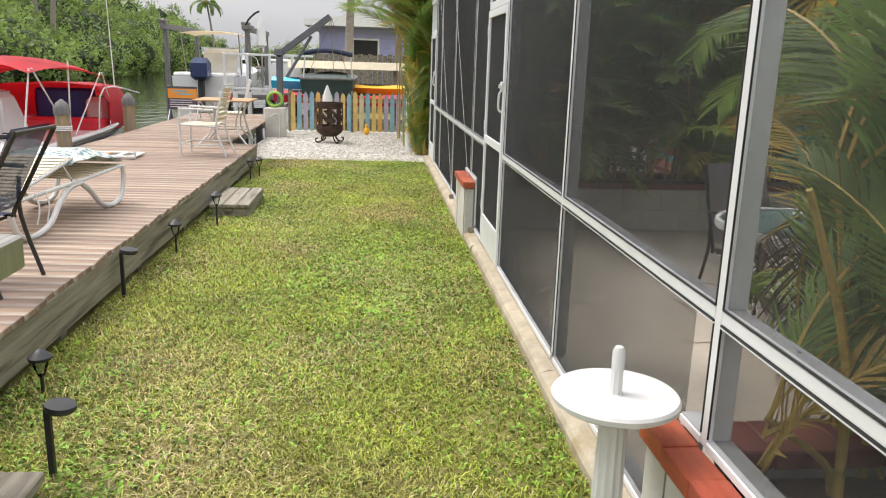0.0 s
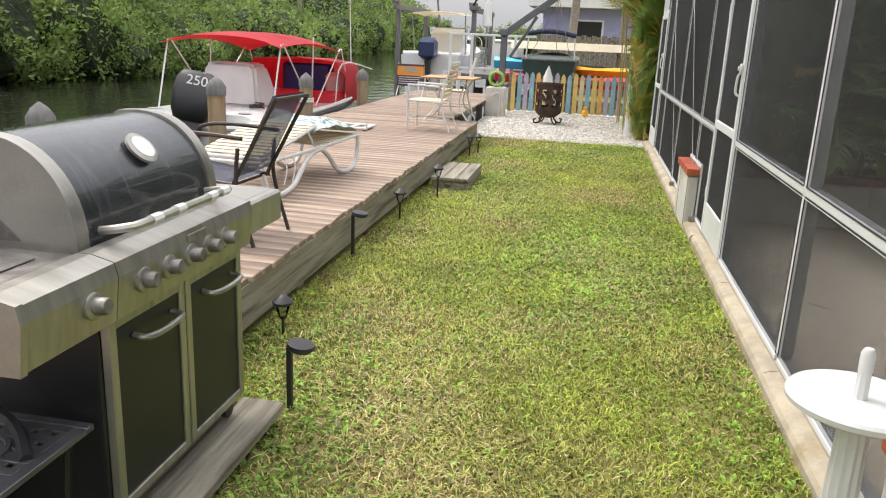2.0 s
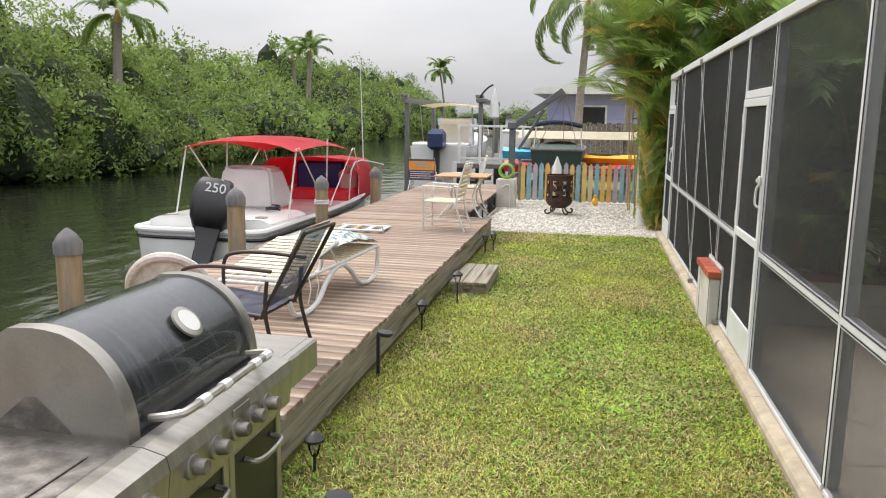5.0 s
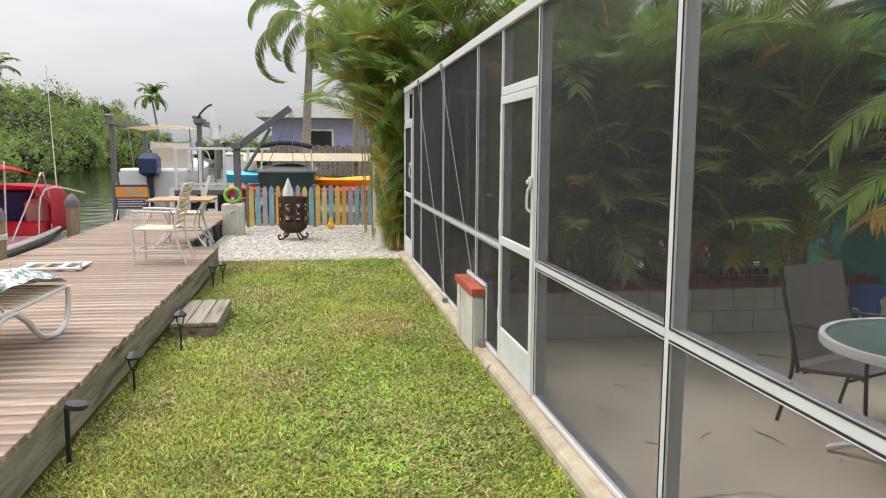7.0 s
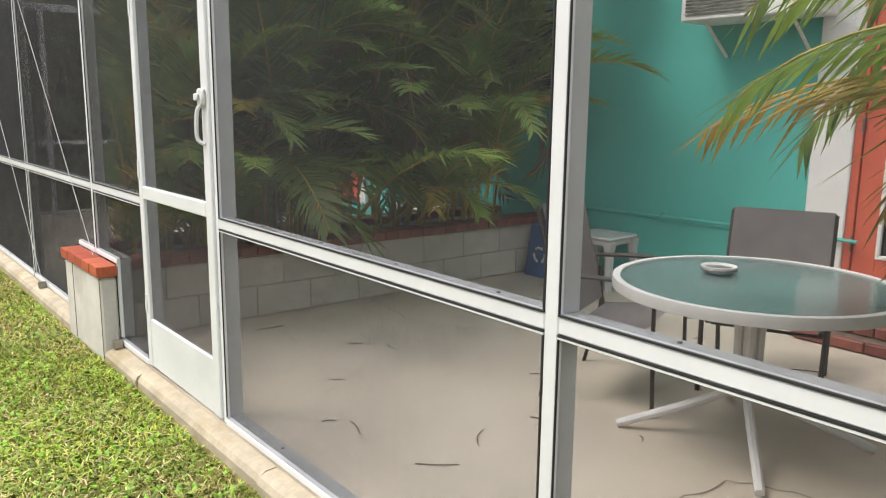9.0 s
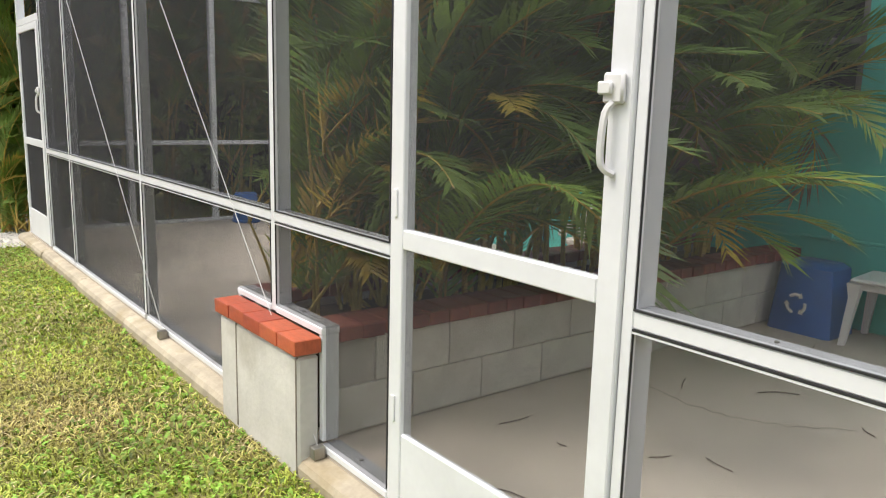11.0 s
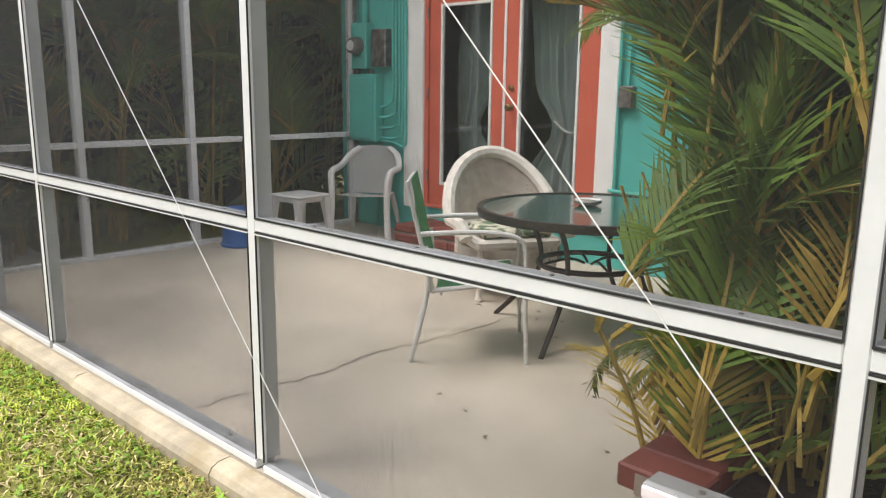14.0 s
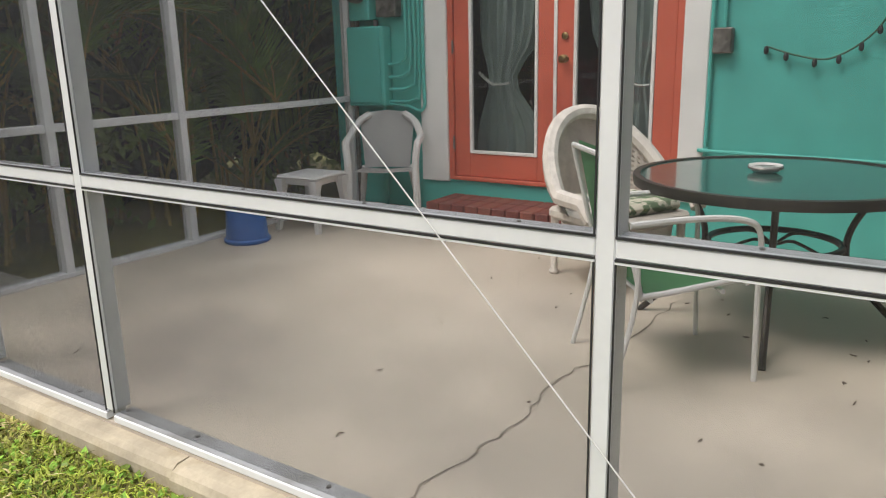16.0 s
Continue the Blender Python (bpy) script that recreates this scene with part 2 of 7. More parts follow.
M_STEM = mat("palm_stem", (0.40, 0.29, 0.07), 0.6, 0, 0.25, 4, 40, 0.3, stretch=(3, 3, 8))
M_TRUNK = mat("grey_palm_trunk", (0.27, 0.24, 0.20), 0.85, 0, 0.2, 3, 40, 0.5, stretch=(2, 2, 10))
M_FROND = mat("palm_leaf", (0.19, 0.285, 0.07), 0.4, 0, 0.25, 4, 30, 0.1, obj=0.35, translucent=0.5)
M_FRONDB = mat("bright_palm_leaf", (0.19, 0.285, 0.05), 0.45, 0, 0.25, 4, 30, 0.1, obj=0.3, translucent=0.4)
M_FRONDY = mat("yellowing_palm_leaf", (0.46, 0.33, 0.06), 0.5, 0, 0.3, 4, 30, 0.1, obj=0.3, translucent=0.3)
M_DEAD = mat("dead_palm_leaf", (0.20, 0.155, 0.125), 0.8, 0, 0.3, 5, 40, 0.2, obj=0.3, translucent=0.1)
M_RACHIS = mat("palm_rib", (0.42, 0.29, 0.06), 0.5, 0, 0.2, 5, 40, 0.1)
M_MANG = mat("mangrove_leaves", (0.20, 0.285, 0.07), 0.5, 0, 0.4, 0.35, 6, 0.0, island=0.3, translucent=0.45)
# near-black green puts the shade deep in the foliage into colour
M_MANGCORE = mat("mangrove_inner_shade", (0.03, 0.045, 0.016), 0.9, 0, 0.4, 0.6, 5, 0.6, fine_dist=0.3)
M_BARK = mat("mangrove_bark", (0.15, 0.13, 0.11), 0.9, 0, 0.25, 2, 20, 0.4)

# ---- building helpers ----
def box(bm, x0, x1, y0, y1, z0, z1, bevel=0.0, m=None):
    """A box between two corners, with its edges broken by bevel, moved by m."""
    vs = bmesh.ops.create_cube(bm, size=1.0)["verts"]
    t = Matrix.Translation(((x0 + x1) / 2, (y0 + y1) / 2, (z0 + z1) / 2)) @ Matrix.Diagonal((x1 - x0, y1 - y0, z1 - z0, 1))
    bmesh.ops.transform(bm, matrix=(m @ t) if m is not None else t, verts=vs)
    if bevel:
        es = list({e for v in vs for e in v.link_edges})
        bmesh.ops.bevel(bm, geom=es, offset=bevel, segments=1, affect="EDGES")
    return bm


def tube(bm, pts, r, seg=8, closed=False, cap=True):
    """A round bar along pts; r is one radius or one for each point."""
    pts = [Vector(p) for p in pts]
    rs = r if isinstance(r, (list, tuple)) else [r] * len(pts)
    rings, up = [], None
    n = len(pts)
    for i, p in enumerate(pts):
        a = pts[(i - 1) % n] if (closed or i) else p
        b = pts[(i + 1) % n] if (closed or i < n - 1) else p
        d = (b - a).normalized()
        if up is None:
            up = Vector((0, 0, 1)) if abs(d.z) < 0.9 else Vector((1, 0, 0))
        s = d.cross(up).normalized()
        up = s.cross(d).normalized()
        rings.append([bm.verts.new(p + (s * math.cos(k * math.tau / seg) + up * math.sin(k * math.tau / seg)) * rs[i]) for k in range(seg)])
    for i in range(n if closed else n - 1):
        a, b = rings[i], rings[(i + 1) % n]
        for k in range(seg):
            bm.faces.new((a[k], a[(k + 1) % seg], b[(k + 1) % seg], b[k]))
    if cap and not closed:
        bm.faces.new(rings[0][::-1])
        bm.faces.new(rings[-1])
    return bm


def lathe(bm, prof, seg=24, m=None):
    """Turns (radius, height) pairs round the z axis."""
    m = m if m is not None else Matrix.Identity(4)
    rings = []
    for r, z in prof:
        rings.append([bm.verts.new(m @ Vector((r * math.cos(k * math.tau / seg), r * math.sin(k * math.tau / seg), z))) for k in range(seg)])
    for a, b in zip(rings, rings[1:]):
        for k in range(seg):
            bm.faces.new((a[k], a[(k + 1) % seg], b[(k + 1) % seg], b[k]))
    bm.faces.new(rings[0][::-1])
    bm.faces.new(rings[-1])
    return bm


def loft(bm, rings, cap=True, closed=True):
    """Skins a row of rings of equal length."""
    vr = [[bm.verts.new(p) for p in r] for r in rings]
    n = len(vr[0])
    for a, b in zip(vr, vr[1:]):
        for k in range(n if closed else n - 1):
            bm.faces.new((a[k], a[(k + 1) % n], b[(k + 1) % n], b[k]))
    if cap:
        bm.faces.new(vr[0][::-1])
        bm.faces.new(vr[-1])
    return bm


def prism(bm, poly, axis, a, b):
    """Pulls a 2D outline along an axis ('x': outline is (y, z); 'y': (x, z); 'z': (x, y))."""
    def at(p, v):
        return {"x": (v, p[0], p[1]), "y": (p[0], v, p[1]), "z": (p[0], p[1], v)}[axis]
    return loft(bm, [[at(p, a) for p in poly], [at(p, b) for p in poly]])


def bend(pts, n=6):
    """A smooth line through the points."""
    pts = [Vector(p) for p in pts]
    out = []
    for i in range(len(pts) - 1):
        p0, p1, p2, p3 = pts[max(i - 1, 0)], pts[i], pts[i + 1], pts[min(i + 2, len(pts) - 1)]
        for k in range(n):
            t = k / n
            out.append(0.5 * ((2 * p1) + (p2 - p0) * t + (2 * p0 - 5 * p1 + 4 * p2 - p3) * t * t + (3 * p1 - p0 - 3 * p2 + p3) * t ** 3))
    out.append(pts[-1])
    return out


def mesh_of(name, bm, material, smooth=False):
    me = bpy.data.meshes.new(name)
    bmesh.ops.recalc_face_normals(bm, faces=bm.faces[:])
    bm.to_mesh(me)
    bm.free()
    me.materials.append(material)
    if smooth:
        me.polygons.foreach_set("use_smooth", [True] * len(me.polygons))
        me.set_sharp_from_angle(angle=radians(40))
    return me


def part(name, bm, material, parent, label="", smooth=True):
    ob = new(name, mesh_of(name, bm, material, smooth))
    if parent is not None:
        ob.parent = parent
    return tagged(ob, label)


def piece(name, me, parent, m):
    ob = new(name, me)
    ob.parent = parent
    ob.matrix_local = m
    return ob


def thing(name, label, category, group="", at=None):
    ob = new(name)
    ob.empty_display_size = 0.1
    if at is not None:
        ob.matrix_world = at
    return tagged(ob, label, category, group)


def structure(name, bm, material, label, category, smooth=False):
    ob = new(name, mesh_of(name, bm, material, smooth))
    return tagged(ob, label, category, kind="structure")


def BM():
    return bmesh.new()


# ---- ground, water, lawn ----
FLOOR = 0.08
WALLX = 3.8
bm = BM()
xs = [-2.95, -2.8, -2.4, -1.2, -0.1, 4, 12, 40, 400]
ys = [-400, -40, -4, 0, 3, 6, 9, 12, 15, 20, 30, 60, 400, 1500]
grid = {(i, j): bm.verts.new((x, y, -0.012)) for i, x in enumerate(xs) for j, y in enumerate(ys)}
for i in range(len(xs) - 1):
    for j in range(len(ys) - 1):
        bm.faces.new((grid[i, j], grid[i + 1, j], grid[i + 1, j + 1], grid[i, j + 1]))
box(bm, -3.15, -2.951, -400, 1500, -1.6, -0.03)
M_LAWN = mat("lawn_soil_and_thatch", (0.20, 0.19, 0.055), 0.95, 0, 0.35, 1.6, 70, 0.8, second=(0.31, 0.25, 0.12), second_at=(0.5, 0.72), fine_dist=0.02)
structure("ground", bm, M_LAWN, "mown lawn ground beside a canal with thin brown patches", "lawn")

M_WATER = bpy.data.materials.new("canal_water")
M_WATER.use_nodes = True
wnode, wlink = M_WATER.node_tree.nodes, M_WATER.node_tree.links
wb = wnode["Principled BSDF"]
wb.inputs["Base Color"].default_value = (0.022, 0.026, 0.015, 1)
wb.inputs["Roughness"].default_value = 0.06
wb.inputs["IOR"].default_value = 1.33
wco = wnode.new("ShaderNodeTexCoord")
wmp = wnode.new("ShaderNodeMapping")
wmp.inputs["Scale"].default_value = (1.0, 0.55, 1.0)
wns = wnode.new("ShaderNodeTexNoise")
wns.inputs["Scale"].default_value, wns.inputs["Detail"].default_value = 1.6, 4.0
wbp = wnode.new("ShaderNodeBump")
wbp.inputs["Strength"].default_value, wbp.inputs["Distance"].default_value = 0.35, 0.12
wlink.new(wco.outputs["Object"], wmp.inputs["Vector"])
wlink.new(wmp.outputs["Vector"], wns.inputs["Vector"])
wlink.new(wns.outputs["Fac"], wbp.inputs["Height"])
wlink.new(wbp.outputs["Normal"], wb.inputs["Normal"])
bm = BM()
vs = [bm.verts.new(p) for p in ((-900, -400, -0.75), (-2.96, -400, -0.75), (-2.96, 1500, -0.75), (-900, 1500, -0.75))]
bm.faces.new(vs)
structure("water", bm, M_WATER, "dark green rippled canal water", "water")

# ---- patio slab and curb ----
bm = BM()
box(bm, 0.0, 9.0, -3.0, 14.62, -0.2, FLOOR)
structure("floor", bm, M_CONC, "stained grey concrete patio floor with hairline cracks", "floor")
bm = BM()
rc = random.Random(31)
y = -3.0
while y < 14.6:
    e = min(y + rc.uniform(1.1, 1.9), 14.66)
    o = rc.uniform(-0.006, 0.006)
    prism(bm, [(-0.092 + o, -0.2), (-0.092 + o, 0.028), (-0.078 + o, 0.052), (-0.05, 0.066 + o * 0.3), (-0.002, 0.07), (-0.002, -0.2)], "y", y, e - 0.006)
    y = e
structure("curb", bm, M_CURB, "weathered concrete slab edge stained along the lawn", "curb")

M_CRACK = mat("floor_crack", (0.22, 0.19, 0.155), 0.95, 0, 0.2, 10, 60, 0.2)
rng = random.Random(4)


def crack(pts, w):
    bm = BM()
    line = bend(pts, 7)
    left, right = [], []
    for i, p in enumerate(line):
        d = (line[min(i + 1, len(line) - 1)] - line[max(i - 1, 0)]).normalized()
        s = Vector((-d.y, d.x, 0))
        j = rng.uniform(-0.018, 0.018)
        ww = w * rng.uniform(0.5, 1.3) * (0.3 if i in (0, len(line) - 1) else 1)
        left.append(bm.verts.new((p.x + s.x * (j + ww), p.y + s.y * (j + ww), FLOOR + 0.003)))
        right.append(bm.verts.new((p.x + s.x * (j - ww), p.y + s.y * (j - ww), FLOOR + 0.003)))
    for i in range(len(line) - 1):
        bm.faces.new((left[i], right[i], right[i + 1], left[i + 1]))
    ob = structure("floor_crack", bm, M_CRACK, "dark crack running across the concrete floor", "crack")
    return ob


crack([(0.10, 11.33, 0), (0.5, 11.29, 0), (0.8, 11.26, 0), (1.2, 11.3, 0), (1.65, 11.22, 0), (2.4, 11.2, 0)], 0.0045)
crack([(0.09, 5.32, 0), (0.4, 5.36, 0), (0.65, 5.37, 0), (0.95, 5.25, 0), (1.32, 5.19, 0), (1.41, 4.86, 0), (1.47, 4.54, 0), (1.57, 4.1, 0)], 0.0045)
crack([(1.78, 8.4, 0), (1.7, 8.0, 0), (1.7, 7.7, 0), (1.81, 7.44, 0), (2.05, 7.2, 0)], 0.004)

# ---- screen enclosure ----
M_WIRE = mat("screen_wire", (0.05, 0.05, 0.053), 0.6, 0, 0.2, 4, 40, 0.0)


def wires(parent, y0, y1, z0, z1, x):
    """The upright strands of an insect screen, too fine to count."""
    n = max(2, int((y1 - y0) / 0.0015))
    ys_ = np.linspace(y0, y1, n) + np.random.default_rng(int(y0 * 100) + 500).uniform(-0.0004, 0.0004, n)
    v = np.stack([np.stack([np.full(n, xx), ys_, np.full(n, zz)], 1) for xx, zz in ((x, z0), (x + 0.00031, z0), (x + 0.00031, z1), (x, z1))], 1).reshape(-1, 3)
    me = bpy.data.meshes.new("screen_wires")
    me.from_pydata(v.tolist(), [], np.arange(4 * n).reshape(-1, 4).tolist())
    me.materials.append(M_WIRE)
    ob = new("screen_wires", me)
    ob.parent = parent
    return tagged(ob, kind="stuff")



TOP = 2.66
RAIL = 0.985
POSTS = [-0.75, 1.13, 3.06, 4.95, 8.76, 10.63, 12.53, 13.42, 14.45]
screen_wall = tagged(new("wall_screen_front"), "white aluminium framed insect screen wall along the patio", "screen wall", kind="structure")


def post(parent, x0, x1, y0, y1, z0, z1, name="post"):
    return part(name, box(BM(), x0, x1, y0, y1, z0, z1, 0.004), M_ALU, parent, smooth=False)


PIER = (8.35, 9.17)
for y in POSTS:
    z0 = 0.566 if PIER[0] < y < PIER[1] or y == 3.06 else 0.125
    post(screen_wall, 0.0, 0.075, y, y + 0.045, z0, TOP - 0.06)
    bmp = BM()
    for s in (-0.02, 0.055):
        lathe(bmp, [(0.007, 0), (0.006, 0.004)], 8, Matrix.Translation((0.045, y + s, z0 - 0.012 if z0 < 0.3 else z0 + 0.022)))
    part("bolt", bmp, M_STEELOLD, screen_wall)
# door jambs
JN, JF = 6.87, 7.84
post(screen_wall, 0.0, 0.08, JN, JN + 0.035, 0.085, TOP - 0.06, "door_jamb")
post(screen_wall, 0.0, 0.08, JF + 0.014, JF + 0.045, 0.085, TOP - 0.06, "door_jamb")
part("door_header", box(BM(), 0.0, 0.075, JN + 0.035, JF + 0.014, 2.115, 2.175, 0.004), M_ALU, screen_wall, smooth=False)
# top beam, rails, base channels
part("top_beam", box(BM(), -0.012, 0.10, -0.75, 14.50, TOP - 0.06, TOP + 0.02, 0.006), M_ALU, screen_wall, smooth=False)
edges = sorted(POSTS + [JN, JF])


def right_of(y):
    return y + (0.035 if y == JN else 0.045)


def left_of(y):
    return y + (0.014 if y == JF else 0.0)


for a, b in zip(edges, edges[1:]):
    y0, y1 = right_of(a), left_of(b)
    if a == 13.42:
        continue
    if a != JN:
        part("rail", box(BM(), 0.0, 0.066, y0, y1, RAIL - 0.025, RAIL + 0.017, 0.003), M_ALU, screen_wall, smooth=False)
        part("bead", box(BM(), -0.003, 0.003, y0, y1, RAIL - 0.0305, RAIL - 0.0255, 0), M_BLACKPL, screen_wall, "black screen spline", smooth=False)
        part("lip", box(BM(), -0.002, 0.012, y0, y1, RAIL - 0.0365, RAIL - 0.031, 0), M_ALU, screen_wall, "thin white lip under the rail", smooth=False)
        part("bead", box(BM(), -0.003, 0.004, y0, y1, RAIL + 0.0175, RAIL + 0.0225, 0), M_BLACKPL, screen_wall, "black screen spline", smooth=False)
        for yy in (y0 + 0.0005, y1 - 0.0035):
            part("bead", box(BM(), -0.0025, 0.003, yy, yy + 0.003, RAIL + 0.023, TOP - 0.062, 0), M_BLACKPL, screen_wall, "black screen spline", smooth=False)
            part("bead", box(BM(), -0.0025, 0.003, yy, yy + 0.003, 0.60 if (PIER[0] < yy < PIER[1] or 2.32 < yy < 3.26) else 0.12, RAIL - 0.037, 0), M_BLACKPL, screen_wall, "black screen spline", smooth=False)
        # thin strip over the rail top, its shade carried by the grey
        part("track", box(BM(), 0.006, 0.064, y0 + 0.001, y1 - 0.001, RAIL + 0.0165, RAIL + 0.0205), M_ALUSHADE, screen_wall, "grey channel along the rail, darkened to show its shade", smooth=False)
        bmq = BM()
        for k in range(int((y1 - y0) / 0.45)):
            lathe(bmq, [(0.006, 0), (0.005, 0.004)], 8, Matrix.Translation((0.04, y0 + 0.2 + 0.45 * k, RAIL + 0.020)))
        part("screw", bmq, M_STEELOLD, screen_wall)
        if a == JF:
            spans = [(y0, PIER[0], 0.085), (PIER[0], y1, 0.566)]
        elif a == 8.76:
            spans = [(y0, PIER[1], 0.566), (PIER[1], y1, 0.085)]
        elif a == 1.13:
            spans = [(y0, 2.32, 0.085), (2.32, y1, 0.566)]
        elif a == 3.06:
            spans = [(y0, 3.26, 0.566), (3.26, y1, 0.085)]
        else:
            spans = [(y0, y1, 0.085)]
        for s0, s1, zz in spans:
            part("base_channel", box(BM(), -0.004, 0.078, s0, s1, zz - 0.002, zz + 0.026, 0.003), M_ALU, screen_wall, smooth=False)
            # same grey strip on the base channel, shade put into its colour
            part("track", box(BM(), 0.002, 0.076, s0 + 0.001, s1 - 0.001, zz + 0.0255, zz + 0.0295), M_ALUSHADE, screen_wall, "grey base channel top, darkened to show its shade", smooth=False)
            bmp = BM()
            k = s0 + 0.25
            while k < s1 - 0.1:
                lathe(bmp, [(0.009, 0), (0.008, 0.005)], 8, Matrix.Translation((0.05, k, zz + 0.029)))
                k += 0.6
            if len(bmp.verts):
                part("screw", bmp, M_STEELOLD, screen_wall)
            if s1 - s0 > 0.2:
                part("screen_panel", prism(BM(), [(s0, zz + 0.034), (s1, zz + 0.034), (s1, RAIL - 0.023), (s0, RAIL - 0.023)], "x", 0.014, 0.015), M_MESH, screen_wall, smooth=False)
                wires(screen_wall, s0, s1, zz + 0.034, RAIL - 0.023, 0.0155)
    z0, z1 = (RAIL + 0.023, TOP - 0.06) if a != JN else (2.175, TOP - 0.06)
    part("screen_panel", prism(BM(), [(y0, z0), (y1, z0), (y1, z1), (y0, z1)], "x", 0.014, 0.015), M_MESH, screen_wall, smooth=False)
    wires(screen_wall, y0, y1, z0, z1, 0.0155)
# edges of the base where it steps up at the piers
for yy in (PIER[0], PIER[1] - 0.03, 2.32, 3.23):
    post(screen_wall, 0.0, 0.075, yy, yy + 0.03, 0.12, 0.565)


def screen_door(y0, y1, name, label, z1=2.105):
    d = thing(name, label, "door")
    sw = 0.07
    bmf = BM()
    box(bmf, -0.012, 0.022, y0, y0 + sw, 0.10, z1, 0.004)
    box(bmf, -0.012, 0.022, y1 - 0.058, y1, 0.10, z1, 0.004)
    box(bmf, -0.012, 0.022, y0 + sw, y1 - 0.058, z1 - 0.06, z1, 0.004)
    part("door_frame", bmf, M_ALU, d, smooth=False)
    part("mid_rail", box(BM(), -0.012, 0.022, y0 + sw, y1 - 0.058, 0.997, 1.062, 0.004), M_ALU, d, smooth=False)
    part("kick_plate", box(BM(), -0.008, 0.018, y0 + sw, y1 - 0.058, 0.10, 0.36, 0.004), M_ALU, d, "white panel at the foot of the door", smooth=False)
    for za, zb in ((0.36, 0.997), (1.062, z1 - 0.06)):
        part("screen_panel", prism(BM(), [(y0 + sw, za), (y1 - 0.058, za), (y1 - 0.058, zb), (y0 + sw, zb)], "x", 0.004, 0.005), M_MESH, d, smooth=False)
        wires(d, y0 + sw, y1 - 0.058, za, zb, 0.0055)
    hy = y0 + 0.04
    bmh = BM()
    box(bmh, -0.03, -0.012, hy - 0.025, hy + 0.035, 1.47, 1.54, 0.006)
    box(bmh, -0.042, -0.03, hy + 0.0, hy + 0.04, 1.49, 1.52, 0.004)
    tube(bmh, bend([(-0.014, hy, 1.48), (-0.036, hy + 0.015, 1.45), (-0.04, hy + 0.02, 1.36), (-0.034, hy + 0.015, 1.325), (-0.014, hy, 1.31)], 4), 0.009, 6)
    part("handle", bmh, M_WHITEPL, d, "white plastic latch handle")
    bmh = BM()
    for z in (0.4, 1.1, 1.9):
        box(bmh, -0.018, -0.0121, y1 - 0.03, y1 - 0.01, z, z + 0.09, 0.002)
    part("hinge", bmh, M_ALU, d, smooth=False)
    return d


screen_door(JN + 0.037, JF + 0.012, "screen_door", "closed white aluminium screen door with a solid kick plate")
screen_door(13.47, 14.445, "screen_door", "closed white screen door at the far end of the screen wall")
part("door_header", box(BM(), 0.0, 0.09, 13.466, 14.449, 2.115, 2.175, 0.004), M_ALU, screen_wall, smooth=False)

# end screen wall
screen_end = tagged(new("wall_screen_end"), "white aluminium framed insect screen wall closing the patio end", "screen wall", kind="structure")
EY = 14.50
EX = [1.00, 1.94, 3.74]
for x in EX:
    post(screen_end, x, x + 0.055, EY, EY + 0.09, 0.10, TOP - 0.06)
part("top_beam", box(BM(), 0.10, WALLX, EY, EY + 0.10, TOP - 0.06, TOP + 0.02, 0.006), M_ALU, screen_end, smooth=False)
part("base_channel", box(BM(), 0.10, WALLX, EY - 0.003, EY + 0.093, FLOOR, FLOOR + 0.03, 0.003), M_ALU, screen_end, smooth=False)
for a, b in zip([0.10] + [x + 0.055 for x in EX[:2]], EX):
    part("rail", box(BM(), a, b, EY + 0.01, EY + 0.08, RAIL - 0.023, RAIL + 0.023, 0.003), M_ALU, screen_end, smooth=False)
    for za, zb in ((FLOOR + 0.03, RAIL - 0.027), (RAIL + 0.027, TOP - 0.06)):
        part("screen_panel", prism(BM(), [(a, za), (b, za), (b, zb), (a, zb)], "y", EY + 0.05, EY + 0.051), M_MESH, screen_end, smooth=False)


def guy(y_top, z_top, y_low, z_low):
    g = thing("guy_wire", "thin white bracing cable slanting across the screen", "cable", "bracing cables")
    part("cable", tube(BM(), [(-0.03, y_top, z_top), (-0.03, y_low, z_low)], 0.0019, 6), M_WHITEPL, g)
    part("bracket", box(BM(), -0.04, -0.0125, y_top - 0.02, y_top + 0.02, z_top - 0.03, z_top + 0.05, 0.003), M_STEEL, g, smooth=False)
    part("anchor", box(BM(), -0.06, -0.008, y_low - 0.02, y_low + 0.02, z_low - 0.04, z_low + 0.01, 0.003), M_STEEL, g, smooth=False)


guy(12.60, 2.60, 10.235, 0.11)
guy(10.64, 2.60, 8.33, 0.11)

# ---- house ----
house = tagged(new("wall_house"), "teal painted stucco house wall behind the patio", "house wall", kind="structure")
D2 = (11.66, 13.53, 0.35, 2.36)
D1 = (4.08, 5.95, 0.35, 2.36)
W1 = (8.16, 9.06, 1.58, 2.38)
HT = 3.05
HEND = 14.72


def house_wall():
    bmw = BM()
    cuts = sorted([D1, D2, W1])
    y = -3.0
    for c in cuts:
        box(bmw, WALLX, WALLX + 0.2, y, c[0], -0.1, HT)
        box(bmw, WALLX, WALLX + 0.2, c[0], c[1], -0.1, c[2])
        box(bmw, WALLX, WALLX + 0.2, c[0], c[1], c[3], HT)
        y = c[1]
    box(bmw, WALLX, WALLX + 0.2, y, HEND, -0.1, HT)
    box(bmw, WALLX + 0.2, 10, HEND - 0.2, HEND, -0.1, HT)
    box(bmw, WALLX + 0.2, 10, -3.0, -2.8, -0.1, HT)
    box(bmw, 10, 10.2, -3.0, HEND, -0.1, HT)
    return bmw


part("wall", house_wall(), M_TEAL, house, smooth=False)
